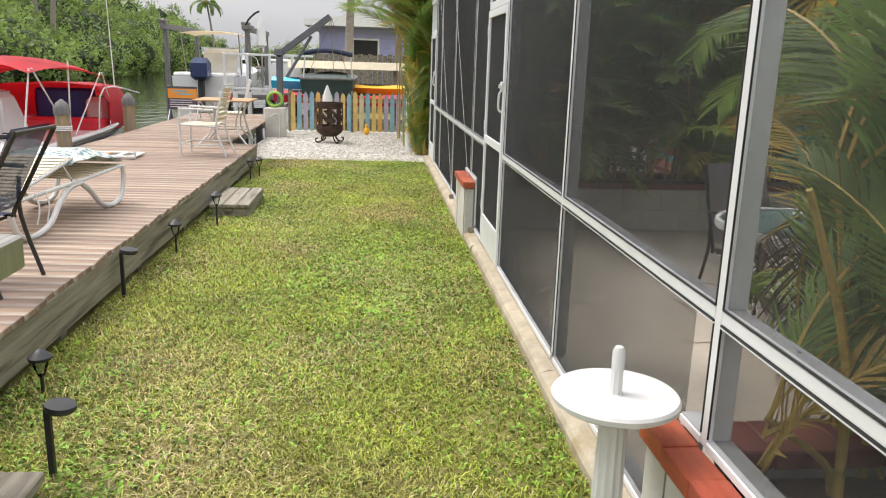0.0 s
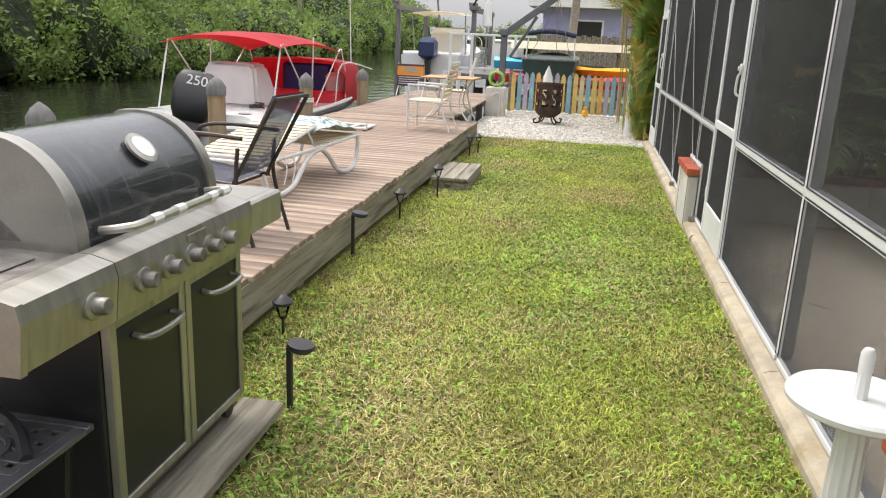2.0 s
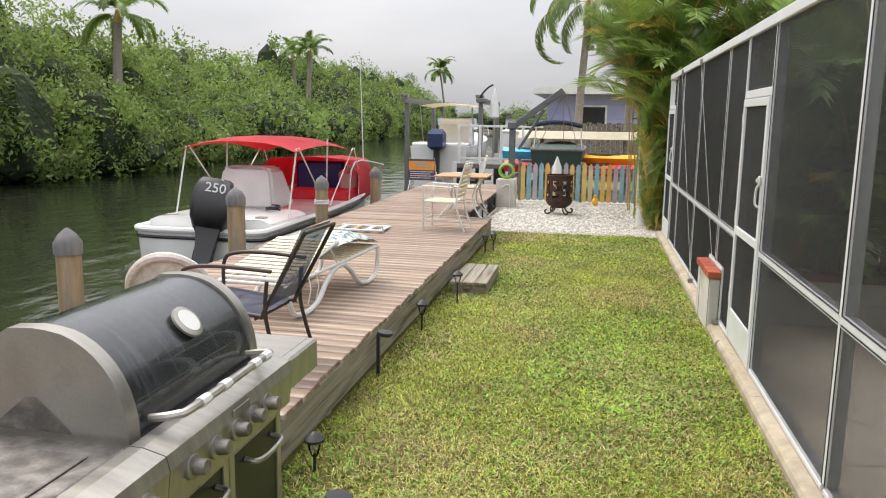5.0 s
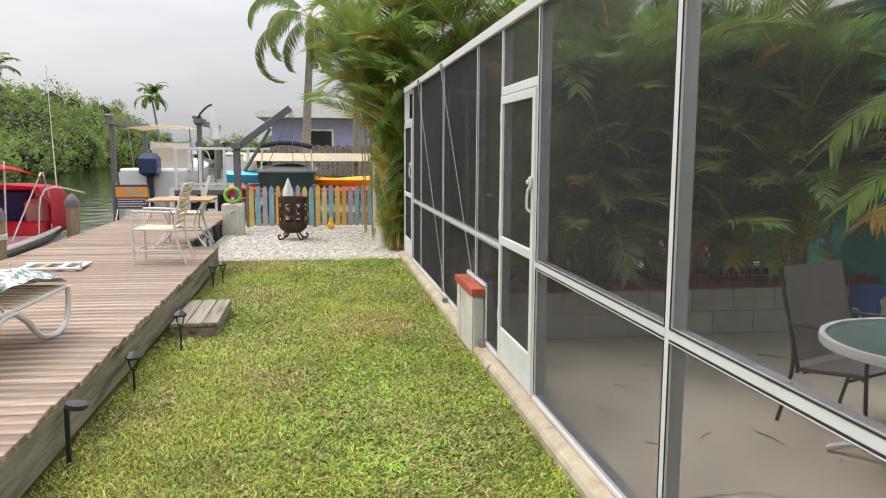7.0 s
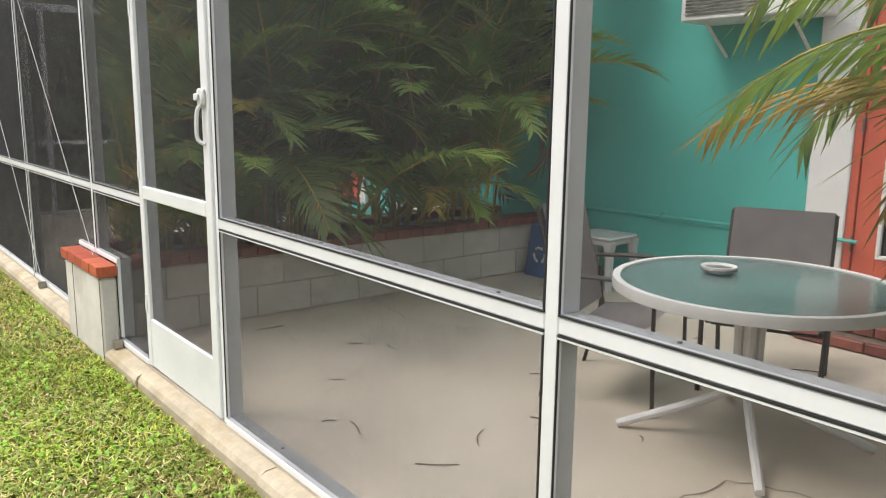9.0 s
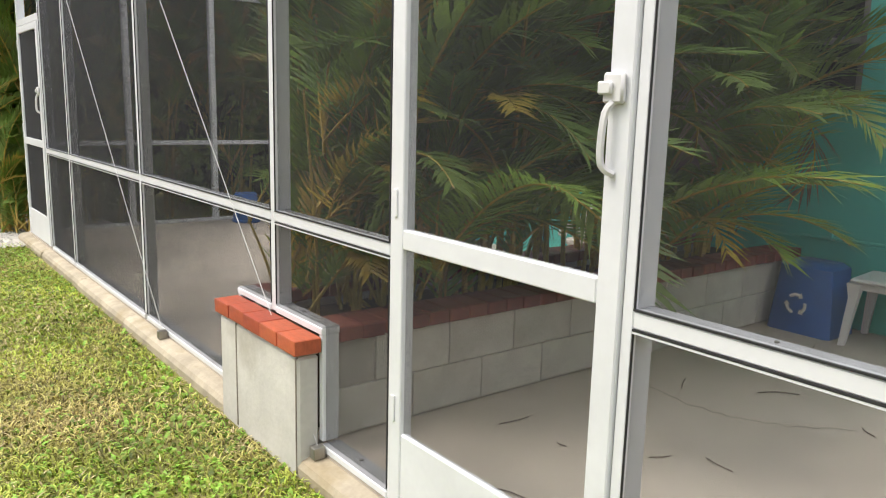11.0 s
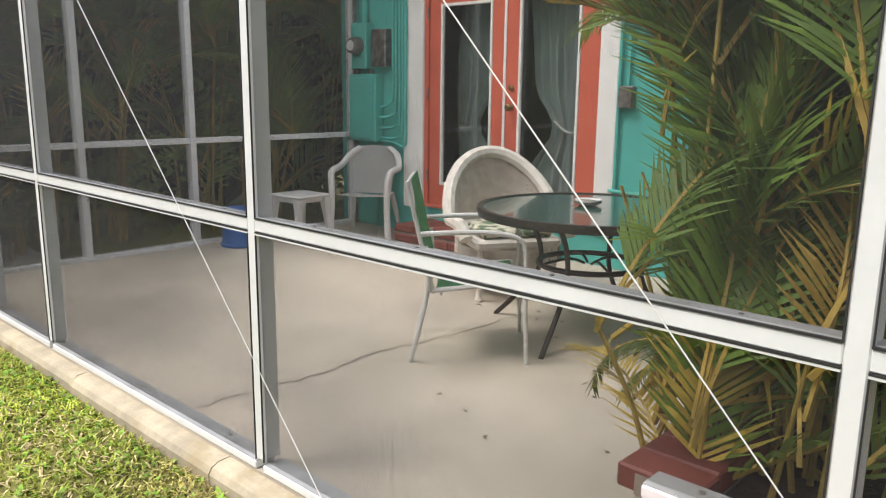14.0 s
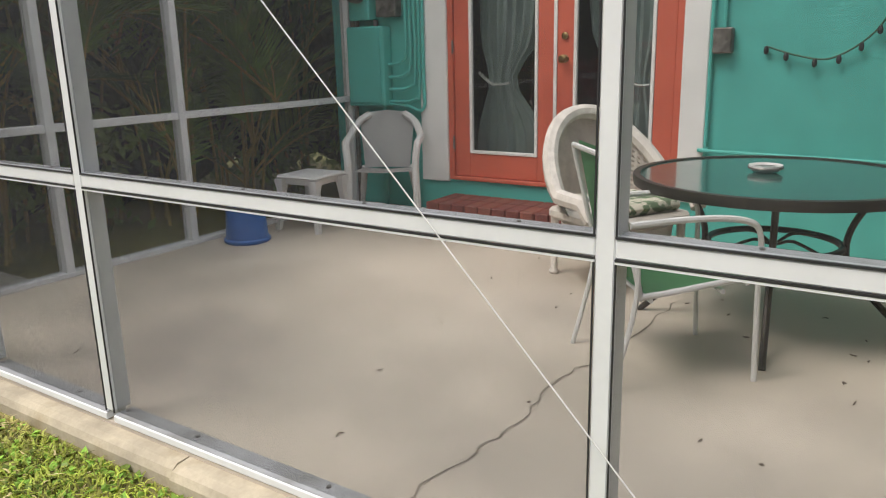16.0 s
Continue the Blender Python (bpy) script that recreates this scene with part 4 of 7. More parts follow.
for k in range(16):
    fx, fy, fz = rf.uniform(-0.1, 1.1), rf.uniform(0.2, 0.5), rf.uniform(0.55, 1.15)
    piece("frond", ARCH[rf.choice((0, 1, 1, 2, 2))], hang, Matrix.Translation((fx, fy, fz)) @ Euler((radians(rf.uniform(8, 46)), radians(rf.uniform(-14, 14)), radians(rf.uniform(-30, 8)))).to_matrix().to_4x4() @ Matrix.Scale(rf.uniform(0.55, 0.8), 4))
    part("stem", tube(BM(), bend([(fx * 0.6, -0.05, 0.0), (fx * 0.85, fy * 0.4, fz * 0.55), (fx, fy, fz)], 4), 0.009, 6), M_STEM, hang)
for k, (px_, py_, pz_, yw, sc) in enumerate(((0.25, 1.10, 0.62, 5, 0.62), (0.36, 1.18, 0.58, -14, 0.7), (0.2, 1.04, 0.60, 20, 0.55))):
    piece("frond", FRONDS["dead"][k % 2], hang, Matrix.Translation((px_, py_, pz_)) @ Euler((radians(-45), 0, radians(yw))).to_matrix().to_4x4() @ Matrix.Scale(sc, 4))
part("stem", tube(BM(), bend([(0, 0.0, 0.0), (0.1, 0.45, 0.62), (0.28, 1.1, 0.60)], 4), 0.008, 6), M_STEM, hang)
over = palm_clump((0.7, 9.05, 0.44), 2, 2, 0.9, "areca palm spilling over the planter with a withered frond", 291, ["green"], inside, 0.7, lean=0)
for fx, fy, fz, yw, pt, me, sc in ((0.25, 0.0, 0.95, -8, 26, ARCH[1], 0.62), (0.5, 0.05, 1.1, -16, 30, ARCH[2], 0.6), (-0.1, 0.0, 1.15, 2, 34, ARCH[1], 0.55), (0.75, 0.1, 0.75, -22, 4, FRONDS["dead"][0], 0.75), (0.3, 0.12, 0.66, -14, 8, FRONDS["dead"][1], 0.7),
                                   (-0.3, 0.06, 0.30, -4, -2, ARCH[2], 0.29), (-0.22, 0.08, 0.22, -16, -8, ARCH[1], 0.27), (-0.1, 0.06, 0.36, -30, 4, ARCH[2], 0.32)):
    piece("frond", me, over, Matrix.Translation((fx, fy, fz)) @ Euler((radians(pt), 0, radians(yw))).to_matrix().to_4x4() @ Matrix.Scale(sc, 4))
    part("stem", tube(BM(), bend([(fx * 0.4, -0.1, 0.0), (fx * 0.8, fy * 0.3, fz * 0.55), (fx, fy, fz)], 4), 0.009, 6), M_STEM, over)
brt = ["bright"] * 4 + ["green"] * 7 + ["yellow"] * 2
for k, (x, y, h, s) in enumerate(((0.0, 15.15, 1.3, 0.8), (0.25, 15.6, 2.6, 1.1), (0.12, 16.3, 2.9, 1.1), (0.9, 15.5, 2.3, 1.1), (1.7, 15.7, 2.6, 1.1), (2.6, 15.6, 2.8, 1.1), (3.4, 15.7, 2.8, 1.2), (1.2, 16.9, 3.6, 1.4), (2.6, 17.2, 3.8, 1.4), (4.4, 15.8, 2.8, 1.2), (0.05, 15.5, 0.5, 0.5), (0.2, 15.2, 0.8, 0.6), (0.3, 17.6, 3.6, 1.3), (-0.1, 16.8, 3.3, 1.35), (-0.3, 18.2, 3.9, 1.4), (0.35, 15.9, 3.2, 1.3), (1.3, 16.0, 4.0, 1.5), (2.3, 16.2, 4.2, 1.5), (0.5, 16.9, 4.6, 1.5), (3.3, 16.4, 4.2, 1.5))):
    palm_clump((x, y, 0.0), 7, 5, h, "bright green areca palm growing beside the screen enclosure", 300 + k, brt, inside_end, s)


def tall_palm(at, height, trunk_r, kind, n, label, seed, size=1.0, lean=(0, 0)):
    r = random.Random(seed)
    p = thing("tall_palm", label, "palm tree", "", Matrix.Translation(at))
    top = Vector((lean[0], lean[1], height))
    line = bend([(0, 0, -0.1), (lean[0] * 0.3, lean[1] * 0.3, height * 0.5), top], 6)
    part("trunk", tube(BM(), line, [trunk_r * (1.25 - 0.5 * i / (len(line) - 1)) for i in range(len(line))], 10), M_TRUNK, p)
    part("crownshaft", tube(BM(), [top - Vector((0, 0, 0.1)), top + Vector((0, 0, 0.5))], [trunk_r * 0.9, trunk_r * 0.35], 8), M_STEM, p)
    for k in range(n):
        m = Matrix.Translation(top + Vector((0, 0, 0.35))) @ Euler((radians(r.uniform(-35, 65)), radians(r.uniform(-15, 15)), k * math.tau / n + r.uniform(-0.2, 0.2))).to_matrix().to_4x4() @ Matrix.Scale(size * r.uniform(0.85, 1.1), 4)
        piece("frond", r.choice(FRONDS[kind]), p, m)
    return p


tall_palm((-1.72, 24.0, 0), 4.9, 0.12, "queen", 12, "queen palm with a slim grey trunk and drooping fronds", 7, 0.95, (0.2, 0))
tall_palm((-0.2, 26.5, 0), 5.1, 0.11, "queen", 9, "queen palm with a slim grey trunk behind the fence", 8, 1.0, (0.1, 0))
tall_palm((-25.5, 128, -0.6), 10.0, 0.17, "coco", 22, "lone coconut palm against the grey sky", 9, 1.0, (-1, 0))
tall_palm((-30.6, 78, -0.6), 8.8, 0.25, "coco", 16, "coconut palm rising above the mangroves", 11, 0.9, (0.5, 0))
tall_palm((-33.2, 82, -0.6), 8.6, 0.25, "coco", 14, "coconut palm rising above the mangroves", 12, 0.8, (-0.5, 0))
tall_palm((-24.5, 36, -0.6), 7.0, 0.25, "coco", 16, "royal palm crown above the mangroves", 13, 0.75, (0.3, 0))

# ---- mangrove shore ----
def bushes(name, rows, leaf, per_clump, label, seed, material=None, clumps=34):
    """Many leafy clumps over added dark cores painted as the shade inside; rows are (x, y, z, radius, height)."""
    r = np.random.default_rng(seed)
    verts, core, cfaces = [], [], []
    for x, y, z, rad, hh in rows:
        k = clumps
        u = r.uniform(-0.7, 1, k)
        th = r.uniform(0, math.tau, k)
        rr = np.sqrt(np.maximum(0, 1 - u * u)) * r.uniform(0.75, 1.12, k)
        cen = np.stack([x + rad * rr * np.cos(th), y + rad * rr * np.sin(th), z + hh * (0.42 + 0.55 * u)], 1)
        cr = rad * r.uniform(0.22, 0.42, k)
        c = np.repeat(cen, per_clump, 0) + r.normal(0, 0.5, (k * per_clump, 3)) * np.repeat(cr, per_clump)[:, None]
        d1 = r.normal(0, 1, c.shape)
        d1 /= np.linalg.norm(d1, axis=1)[:, None]
        d2 = np.cross(d1, r.normal(0, 1, c.shape))
        d2 /= np.linalg.norm(d2, axis=1)[:, None]
        s = leaf * r.uniform(0.6, 1.3, len(c))[:, None]
        verts.append(np.stack([c - d1 * s, c - d2 * s * 0.45, c + d1 * s, c + d2 * s * 0.45], 1).reshape(-1, 3))
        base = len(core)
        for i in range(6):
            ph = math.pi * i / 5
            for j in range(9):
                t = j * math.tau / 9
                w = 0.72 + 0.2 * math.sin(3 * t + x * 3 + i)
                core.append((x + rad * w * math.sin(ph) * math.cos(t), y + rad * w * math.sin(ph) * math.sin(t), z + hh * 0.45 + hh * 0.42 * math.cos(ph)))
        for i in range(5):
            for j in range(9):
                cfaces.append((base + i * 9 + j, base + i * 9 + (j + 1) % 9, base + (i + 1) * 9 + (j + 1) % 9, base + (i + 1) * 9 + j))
    v = np.concatenate(verts)
    me = bpy.data.meshes.new(name)
    f = np.arange(len(v)).reshape(-1, 4)
    me.from_pydata(v.tolist(), [], f.tolist())
    me.materials.append(material or M_MANG)
    ob = tagged(new(name, me), label, "shrubs", kind="stuff")
    # cores added within the leaves to stop see-through, painted as inner shade
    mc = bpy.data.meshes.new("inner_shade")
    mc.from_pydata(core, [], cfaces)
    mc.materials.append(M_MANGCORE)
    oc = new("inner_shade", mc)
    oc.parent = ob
    return ob


def shore(y):
    return float(np.interp(y, [-30, 0, 28, 34, 48, 89, 110, 170], [-24, -22.5, -21.5, -21.5, -23.5, -28.5, -30, -31]))


r = random.Random(21)
near, far = [], []
y = -8.0
while y < 165:
    step = 1.7 if y < 50 else 3.0
    for row in range(4):
        x = shore(y) - 0.9 - row * (1.9 if y < 50 else 2.8) + r.uniform(-0.5, 0.5)
        hh = (2.7 + row * 1.25 + r.uniform(-0.6, 1.3)) * (1.0 if y < 50 else 1.2) * (1.55 if y < 30 else 1.12 if y < 38 else 1.0 if y < 84 else 1.35)
        rad = r.uniform(1.3, 2.0) * (1.0 if y < 50 else 1.5)
        (near if y < 50 else far).append((x, y + r.uniform(-0.6, 0.6), -0.75, rad, hh))
    y += step
for x in np.arange(-30, 2, 3.2):
    far.append((x, 172 + r.uniform(-3, 3), -0.5, r.uniform(2.5, 3.6), r.uniform(3.5, 6)))
for x, y in ((-8.5, 105), (-6, 112), (-11, 118), (-5, 95), (-3, 90), (0, 92)):
    far.append((x, y, -0.5, 2.6, r.uniform(3.0, 4.6)))
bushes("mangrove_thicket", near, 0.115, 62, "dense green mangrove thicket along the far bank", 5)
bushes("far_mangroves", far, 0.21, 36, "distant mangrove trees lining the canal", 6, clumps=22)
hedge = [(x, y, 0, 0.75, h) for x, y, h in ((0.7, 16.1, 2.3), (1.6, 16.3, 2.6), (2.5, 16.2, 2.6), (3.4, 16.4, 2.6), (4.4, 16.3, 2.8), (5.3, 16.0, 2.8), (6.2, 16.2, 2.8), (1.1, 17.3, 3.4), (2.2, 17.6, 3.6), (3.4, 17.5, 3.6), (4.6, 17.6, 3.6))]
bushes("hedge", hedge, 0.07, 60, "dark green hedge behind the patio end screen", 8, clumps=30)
bm = BM()
prof = [(-80, -20), (-26, -20), (-23.8, 0), (-22.9, 28), (-23.2, 36), (-25, 48), (-30, 89), (-31.5, 112), (-32, 175), (10, 176), (10, 260), (-80, 260)]
bm.faces.new([bm.verts.new((x, y, -0.68)) for x, y in prof])
structure("far_bank", bm, M_SOIL, "muddy far bank under the mangroves", "bank")

# ---- dock furniture and fittings ----
step = thing("wooden_step", "low weathered wooden step beside the deck", "step")
for k in range(3):
    part("plank", box(BM(), -2.72 + 0.142 * k, -2.585 + 0.142 * k, 9.30, 10.42, 0.09, 0.13, 0.006), M_FASCIA, step, smooth=False)
part("riser", box(BM(), -2.335, -2.30, 9.33, 10.39, -0.02, 0.088, 0.004), M_FASCIA, step, smooth=False)
for y in (9.33, 10.355):
    part("side", box(BM(), -2.70, -2.336, y, y + 0.035, -0.02, 0.088, 0.004), M_FASCIA, step, smooth=False)


def pile(x, y, z0, z1, rad, rope=False):
    p = thing("mooring_pile", "round wooden mooring pile with a dark conical cap", "pile", "mooring piles", Matrix.Translation((x, y, 0)))
    part("post", tube(BM(), [(0, 0, z0), (0, 0, z1 - 0.12)], [rad * 1.04, rad], 16), M_PILE, p)
    part("cap", lathe(BM(), [(rad * 1.12, z1 - 0.2), (rad * 1.14, z1 - 0.1), (rad * 0.7, z1 - 0.03), (0.01, z1 + 0.02)], 18), M_DARKGREY, p, "dark weathered cone cap")
    if rope:
        for dz in (0.0, 0.025, 0.05):
            part("rope", tube(BM(), [((rad + 0.012) * math.cos(a * math.tau / 14), (rad + 0.012) * math.sin(a * math.tau / 14), z1 - 0.42 + dz) for a in range(14)], 0.012, 6, closed=True), M_WHITEPL, p, "white mooring rope wound round")


pile(-5.45, 9.7, -1.6, 1.04, 0.105)
pile(-5.42, 12.65, -1.6, 0.98, 0.10, True)
pile(-5.35, 15.5, -1.6, 0.96, 0.10)
pile(-5.45, 6.62, -1.6, 0.96, 0.10)


def solar_light(x, y, h, kind):
    s = thing("solar_path_light", "small black solar path light staked in the lawn", "garden light", "solar path lights", Matrix.Translation((x, y, 0)))
    if kind == 0:
        part("stake", box(BM(), -0.012, 0.012, -0.012, 0.012, -0.05, h - 0.02, 0.002), M_BLACKPL, s, smooth=False)
        part("lamp_head", lathe(BM(), [(0.05, 0), (0.062, 0.012), (0.06, 0.03), (0.02, 0.036)], 16, pose(0.05, 0, h - 0.03, 0, 8, 0)), M_BLACKPL, s)
    else:
        part("stake", tube(BM(), [(0, 0, -0.05), (0, 0, h - 0.12)], 0.009, 8), M_BLACKPL, s)
        part("lantern", lathe(BM(), [(0.018, h - 0.13), (0.035, h - 0.08), (0.04, h - 0.045)], 12), M_GLASS, s, "clear ribbed lens")
        part("cap", lathe(BM(), [(0.055, h - 0.045), (0.058, h - 0.03), (0.03, h - 0.005), (0.008, h + 0.01)], 14), M_BLACKPL, s)
    return s


for x, y, h, k in ((-2.73, 6.42, 0.34, 0), (-2.68, 7.71, 0.28, 1), (-2.55, 8.84, 0.34, 1), (-2.63, 4.79, 0.22, 1), (-2.27, 3.98, 0.31, 0), (-2.68, 11.9, 0.3, 1), (-2.60, 12.2, 0.28, 1)):
    solar_light(x, y, h, k)


# grill on a plank
plank = thing("plank_platform", "split weathered plank platform under the grill", "platform")
for k in range(2):
    part("plank", box(BM(), -2.43 + 0.20 * k - 0.42, -2.24 + 0.20 * k - 0.42 + (0.0), 2.3, 3.88 - 0.03 * k, 0.035, 0.085, 0.008), M_FASCIA, plank, smooth=False)
part("plank", box(BM(), -2.44, -2.25, 2.3, 3.865, 0.035, 0.085, 0.008), M_FASCIA, plank, smooth=False)
for y in (2.5, 3.7):
    part("bearer", box(BM(), -2.9, -2.30, y, y + 0.09, -0.02, 0.034, 0.004), M_FASCIA, plank, smooth=False)

G = thing("gas_grill", "black and stainless steel gas grill with a closed wet hood", "grill", at=Matrix.Translation((0, -0.12, 0.085)) @ Matrix.Diagonal((1, 1, 0.945, 1)) @ Matrix.Translation((0, 0, -0.085)))
GX, GY0, GY1 = -2.36, 2.98, 3.82
GB = -2.92
bm = BM()
box(bm, GB, GX - 0.03, GY0 - 0.02, GY1 + 0.02, 0.17, 0.86, 0.006)
part("cart", bm, M_BLACKM, G, "black steel cabinet", smooth=False)
PANEL = [(GX - 0.01, 0.865), (GX + 0.035, 0.865), (GX + 0.05, 1.0), (GX + 0.04, 1.045), (GX - 0.03, 1.065), (GX - 0.07, 1.065), (GX - 0.07, 0.90)]
part("control_panel", prism(BM(), PANEL, "y", GY0 - 0.02, GY1 + 0.02), M_STEEL, G, "stainless steel control panel", smooth=False)
part("burner_panel", prism(BM(), PANEL, "y", GY0 - 0.385, GY0 - 0.024), M_STEEL, G, "stainless side burner panel", smooth=False)
part("end_plate", prism(BM(), [(GX - 0.09, 0.86), (GX + 0.038, 0.86), (GX + 0.053, 1.0), (GX + 0.043, 1.05), (GX - 0.03, 1.068), (GX - 0.09, 1.068)], "y", GY0 - 0.41, GY0 - 0.386), M_STEEL, G, "pale steel end plate", smooth=False)
part("badge", box(BM(), GX + 0.046, GX + 0.052, (GY0 + GY1) / 2 - 0.06, (GY0 + GY1) / 2 + 0.06, 1.0, 1.03, 0.002), M_STEELOLD, G, smooth=False)
part("firebox", box(BM(), GB, GX - 0.06, GY0 - 0.02, GY1 + 0.02, 0.86, 1.05, 0.005), M_STEELOLD, G, smooth=False)


def hood_ring(s0):
    pts = [(-2.45 - 0.27 * (1 - math.cos(a)), 1.045 + 0.34 * s0 * math.sin(a) ** 0.9) for a in np.linspace(0, math.pi / 2, 12)]
    pts += [(-2.80, 1.045 + 0.335 * s0), (-2.87, 1.045 + 0.29 * s0), (-2.91, 1.045 + 0.19 * s0), (GB, 1.045)]
    return pts


bm = BM()
rg = hood_ring(1.0)
loft(bm, [[(x, GY0 + 0.05, z) for x, z in rg], [(x, GY1 - 0.05, z) for x, z in rg]])
part("hood", bm, M_ENAMEL, G, "glossy black lid beaded with rain")
for y0, y1 in ((GY0, GY0 + 0.055), (GY1 - 0.055, GY1)):
    bm = BM()
    rg2 = [(x + 0.006 * (1 if x > -2.66 else -1), z + (0.008 if z > 1.05 else 0)) for x, z in rg]
    loft(bm, [[(x, y0, z) for x, z in rg2], [(x, y1, z) for x, z in rg2]])
    part("hood_end", bm, M_STEEL, G, "stained steel end cap of the lid")
part("hood_vent", prism(BM(), [(-2.88, 1.075), (-2.62, 1.075), (-2.73, 1.18), (-2.76, 1.18)], "y", GY0 - 0.004, GY0 + 0.002), M_STEELOLD, G, smooth=False)
bm = BM()
lathe(bm, [(0.062, 0), (0.062, 0.01), (0.05, 0.014)], 24, look((-2.516, 3.44, 1.30), (-2.10, 3.44, 1.66)) @ pose(0, 0, 0, 180, 0, 0) @ pose(0, 0, -0.004))
gauge = part("thermometer", bm, M_STEEL, G, "round dial thermometer")
part("dial", lathe(BM(), [(0.045, 0.0145), (0.044, 0.0165)], 24, look((-2.516, 3.44, 1.30), (-2.10, 3.44, 1.66)) @ pose(0, 0, 0, 180, 0, 0) @ pose(0, 0, -0.004)), M_WHITEPL, gauge)
bm = BM()
tube(bm, bend([(-2.44, GY0 + 0.10, 1.10), (-2.36, GY0 + 0.11, 1.115), (-2.335, GY0 + 0.18, 1.12), (-2.335, GY1 - 0.18, 1.12), (-2.36, GY1 - 0.11, 1.115), (-2.44, GY1 - 0.10, 1.10)], 5), 0.014, 8)
part("lid_handle", bm, M_STEEL, G, "curved steel lid handle")
for y in (GY0 + 0.22, GY0 + 0.36, GY1 - 0.26, GY1 - 0.17):
    part("handle_tape", tube(BM(), [(-2.335, y - 0.025, 1.12), (-2.335, y + 0.025, 1.12)], 0.018, 8), M_WHITEPL, G, "white tape wound on the handle")
for y in (GY0 - 0.14, GY0 + 0.10, GY0 + 0.24, GY0 + 0.38, GY0 + 0.50, GY0 + 0.62):
    km = pose(GX + 0.043, y, 0.955, 0, 84, 0)
    kb = part("knob", lathe(BM(), [(0.040, 0), (0.040, 0.012), (0.033, 0.016)], 20, km), M_STEEL, G, "chrome control knob")
    part("grip", lathe(BM(), [(0.026, 0.016), (0.025, 0.046), (0.021, 0.052)], 16, km), M_STEELOLD, kb)
for y0, y1 in ((GY0 - 0.01, (GY0 + GY1) / 2 - 0.004), ((GY0 + GY1) / 2 + 0.004, GY1 + 0.01)):
    dr = part("cabinet_door", box(BM(), GX - 0.028, GX - 0.008, y0 + 0.035, y1 - 0.035, 0.225, 0.815, 0), M_BLACKM, G, "steel framed black cabinet door", smooth=False)
    for q in ((y0, y0 + 0.035, 0.19, 0.85), (y1 - 0.035, y1, 0.19, 0.85), (y0 + 0.035, y1 - 0.035, 0.19, 0.225), (y0 + 0.035, y1 - 0.035, 0.815, 0.85)):
        part("door_rail", box(BM(), GX - 0.03, GX, q[0], q[1], q[2], q[3], 0.003), M_STEEL, dr, "steel door rail", smooth=False)
    yy = (y0 + y1) / 2 + 0.02
    part("door_handle", tube(BM(), bend([(GX - 0.005, yy - 0.11, 0.76), (GX + 0.04, yy - 0.10, 0.755), (GX + 0.048, yy, 0.75), (GX + 0.04, yy + 0.10, 0.755), (GX - 0.005, yy + 0.11, 0.76)], 4), 0.011, 8), M_STEEL, dr)
bm = BM()
box(bm, GB + 0.04, GX - 0.03, GY1 + 0.022, GY1 + 0.43, 0.965, 1.015, 0.012)
box(bm, GX - 0.06, GX - 0.0, GY1 + 0.022, GY1 + 0.43, 0.87, 1.012, 0.01)
part("side_shelf", bm, M_STEEL, G, "steel side shelf", smooth=False)
bm = BM()
box(bm, GB - 0.05, GX - 0.075, GY0 - 0.41, GY0 - 0.022, 1.02, 1.06, 0.01)
box(bm, GB + 0.06, GX - 0.14, GY0 - 0.36, GY0 - 0.10, 1.0605, 1.068, 0.003)
part("side_burner_lid", bm, M_STEELOLD, G, "scuffed steel side burner lid", smooth=False)
part("burner_skirt", box(BM(), GB, GX - 0.065, GY0 - 0.40, GY0 - 0.03, 0.90, 1.018, 0.004), M_BLACKM, G, smooth=False)
for x in (GB + 0.06, GX - 0.06):
    for y in (GY0 + 0.03, GY1 - 0.03):
        c = part("caster", lathe(BM(), [(0.012, -0.014), (0.036, -0.012), (0.038, 0), (0.036, 0.012), (0.012, 0.014)], 14, pose(x, y, 0.124, 0, 90, 0)), M_BLACKPL, G)
        part("fork", box(BM(), x - 0.018, x + 0.018, y - 0.02, y + 0.02, 0.14, 0.172, 0.003), M_STEELOLD, c, smooth=False)

# black lattice side table
T = thing("lattice_side_table", "small black cast metal side table with a pierced top", "side table")
TZ = 0.50
tx, ty, th = -2.63, 2.60, 0.22
M_CAST = mat("wet_cast_metal", (0.085, 0.085, 0.09), 0.3, 0.3, 0.3, 9, 60, 0.15)
bm = BM()
for q in ((-th, th, -th, -th + 0.035), (-th, th, th - 0.035, th), (-th, -th + 0.035, -th + 0.035, th - 0.035), (th - 0.035, th, -th + 0.035, th - 0.035)):
    box(bm, tx + q[0], tx + q[1], ty + q[2], ty + q[3], TZ - 0.02, TZ, 0.003)
for k in range(7):
    o = -0.171 + 0.057 * k
    part("slat", box(BM(), tx + o - 0.017, tx + o + 0.017, ty - 0.184, ty + 0.184, TZ - 0.012, TZ - 0.003, 0.002), M_CAST, T, smooth=False)
    part("slat", box(BM(), tx - 0.184, tx + 0.184, ty + o - 0.017, ty + o + 0.017, TZ - 0.011, TZ - 0.002, 0.002), M_CAST, T, smooth=False)
tube(bm, [(tx + 0.09 * math.cos(a * math.tau / 20), ty + 0.09 * math.sin(a * math.tau / 20), TZ - 0.006) for a in range(20)], 0.012, 6, closed=True)
lathe(bm, [(0.035, TZ - 0.02), (0.035, TZ - 0.002)], 14, Matrix.Translation((tx, ty, 0)))
part("tabletop", bm, M_CAST, T, "pierced lattice top")
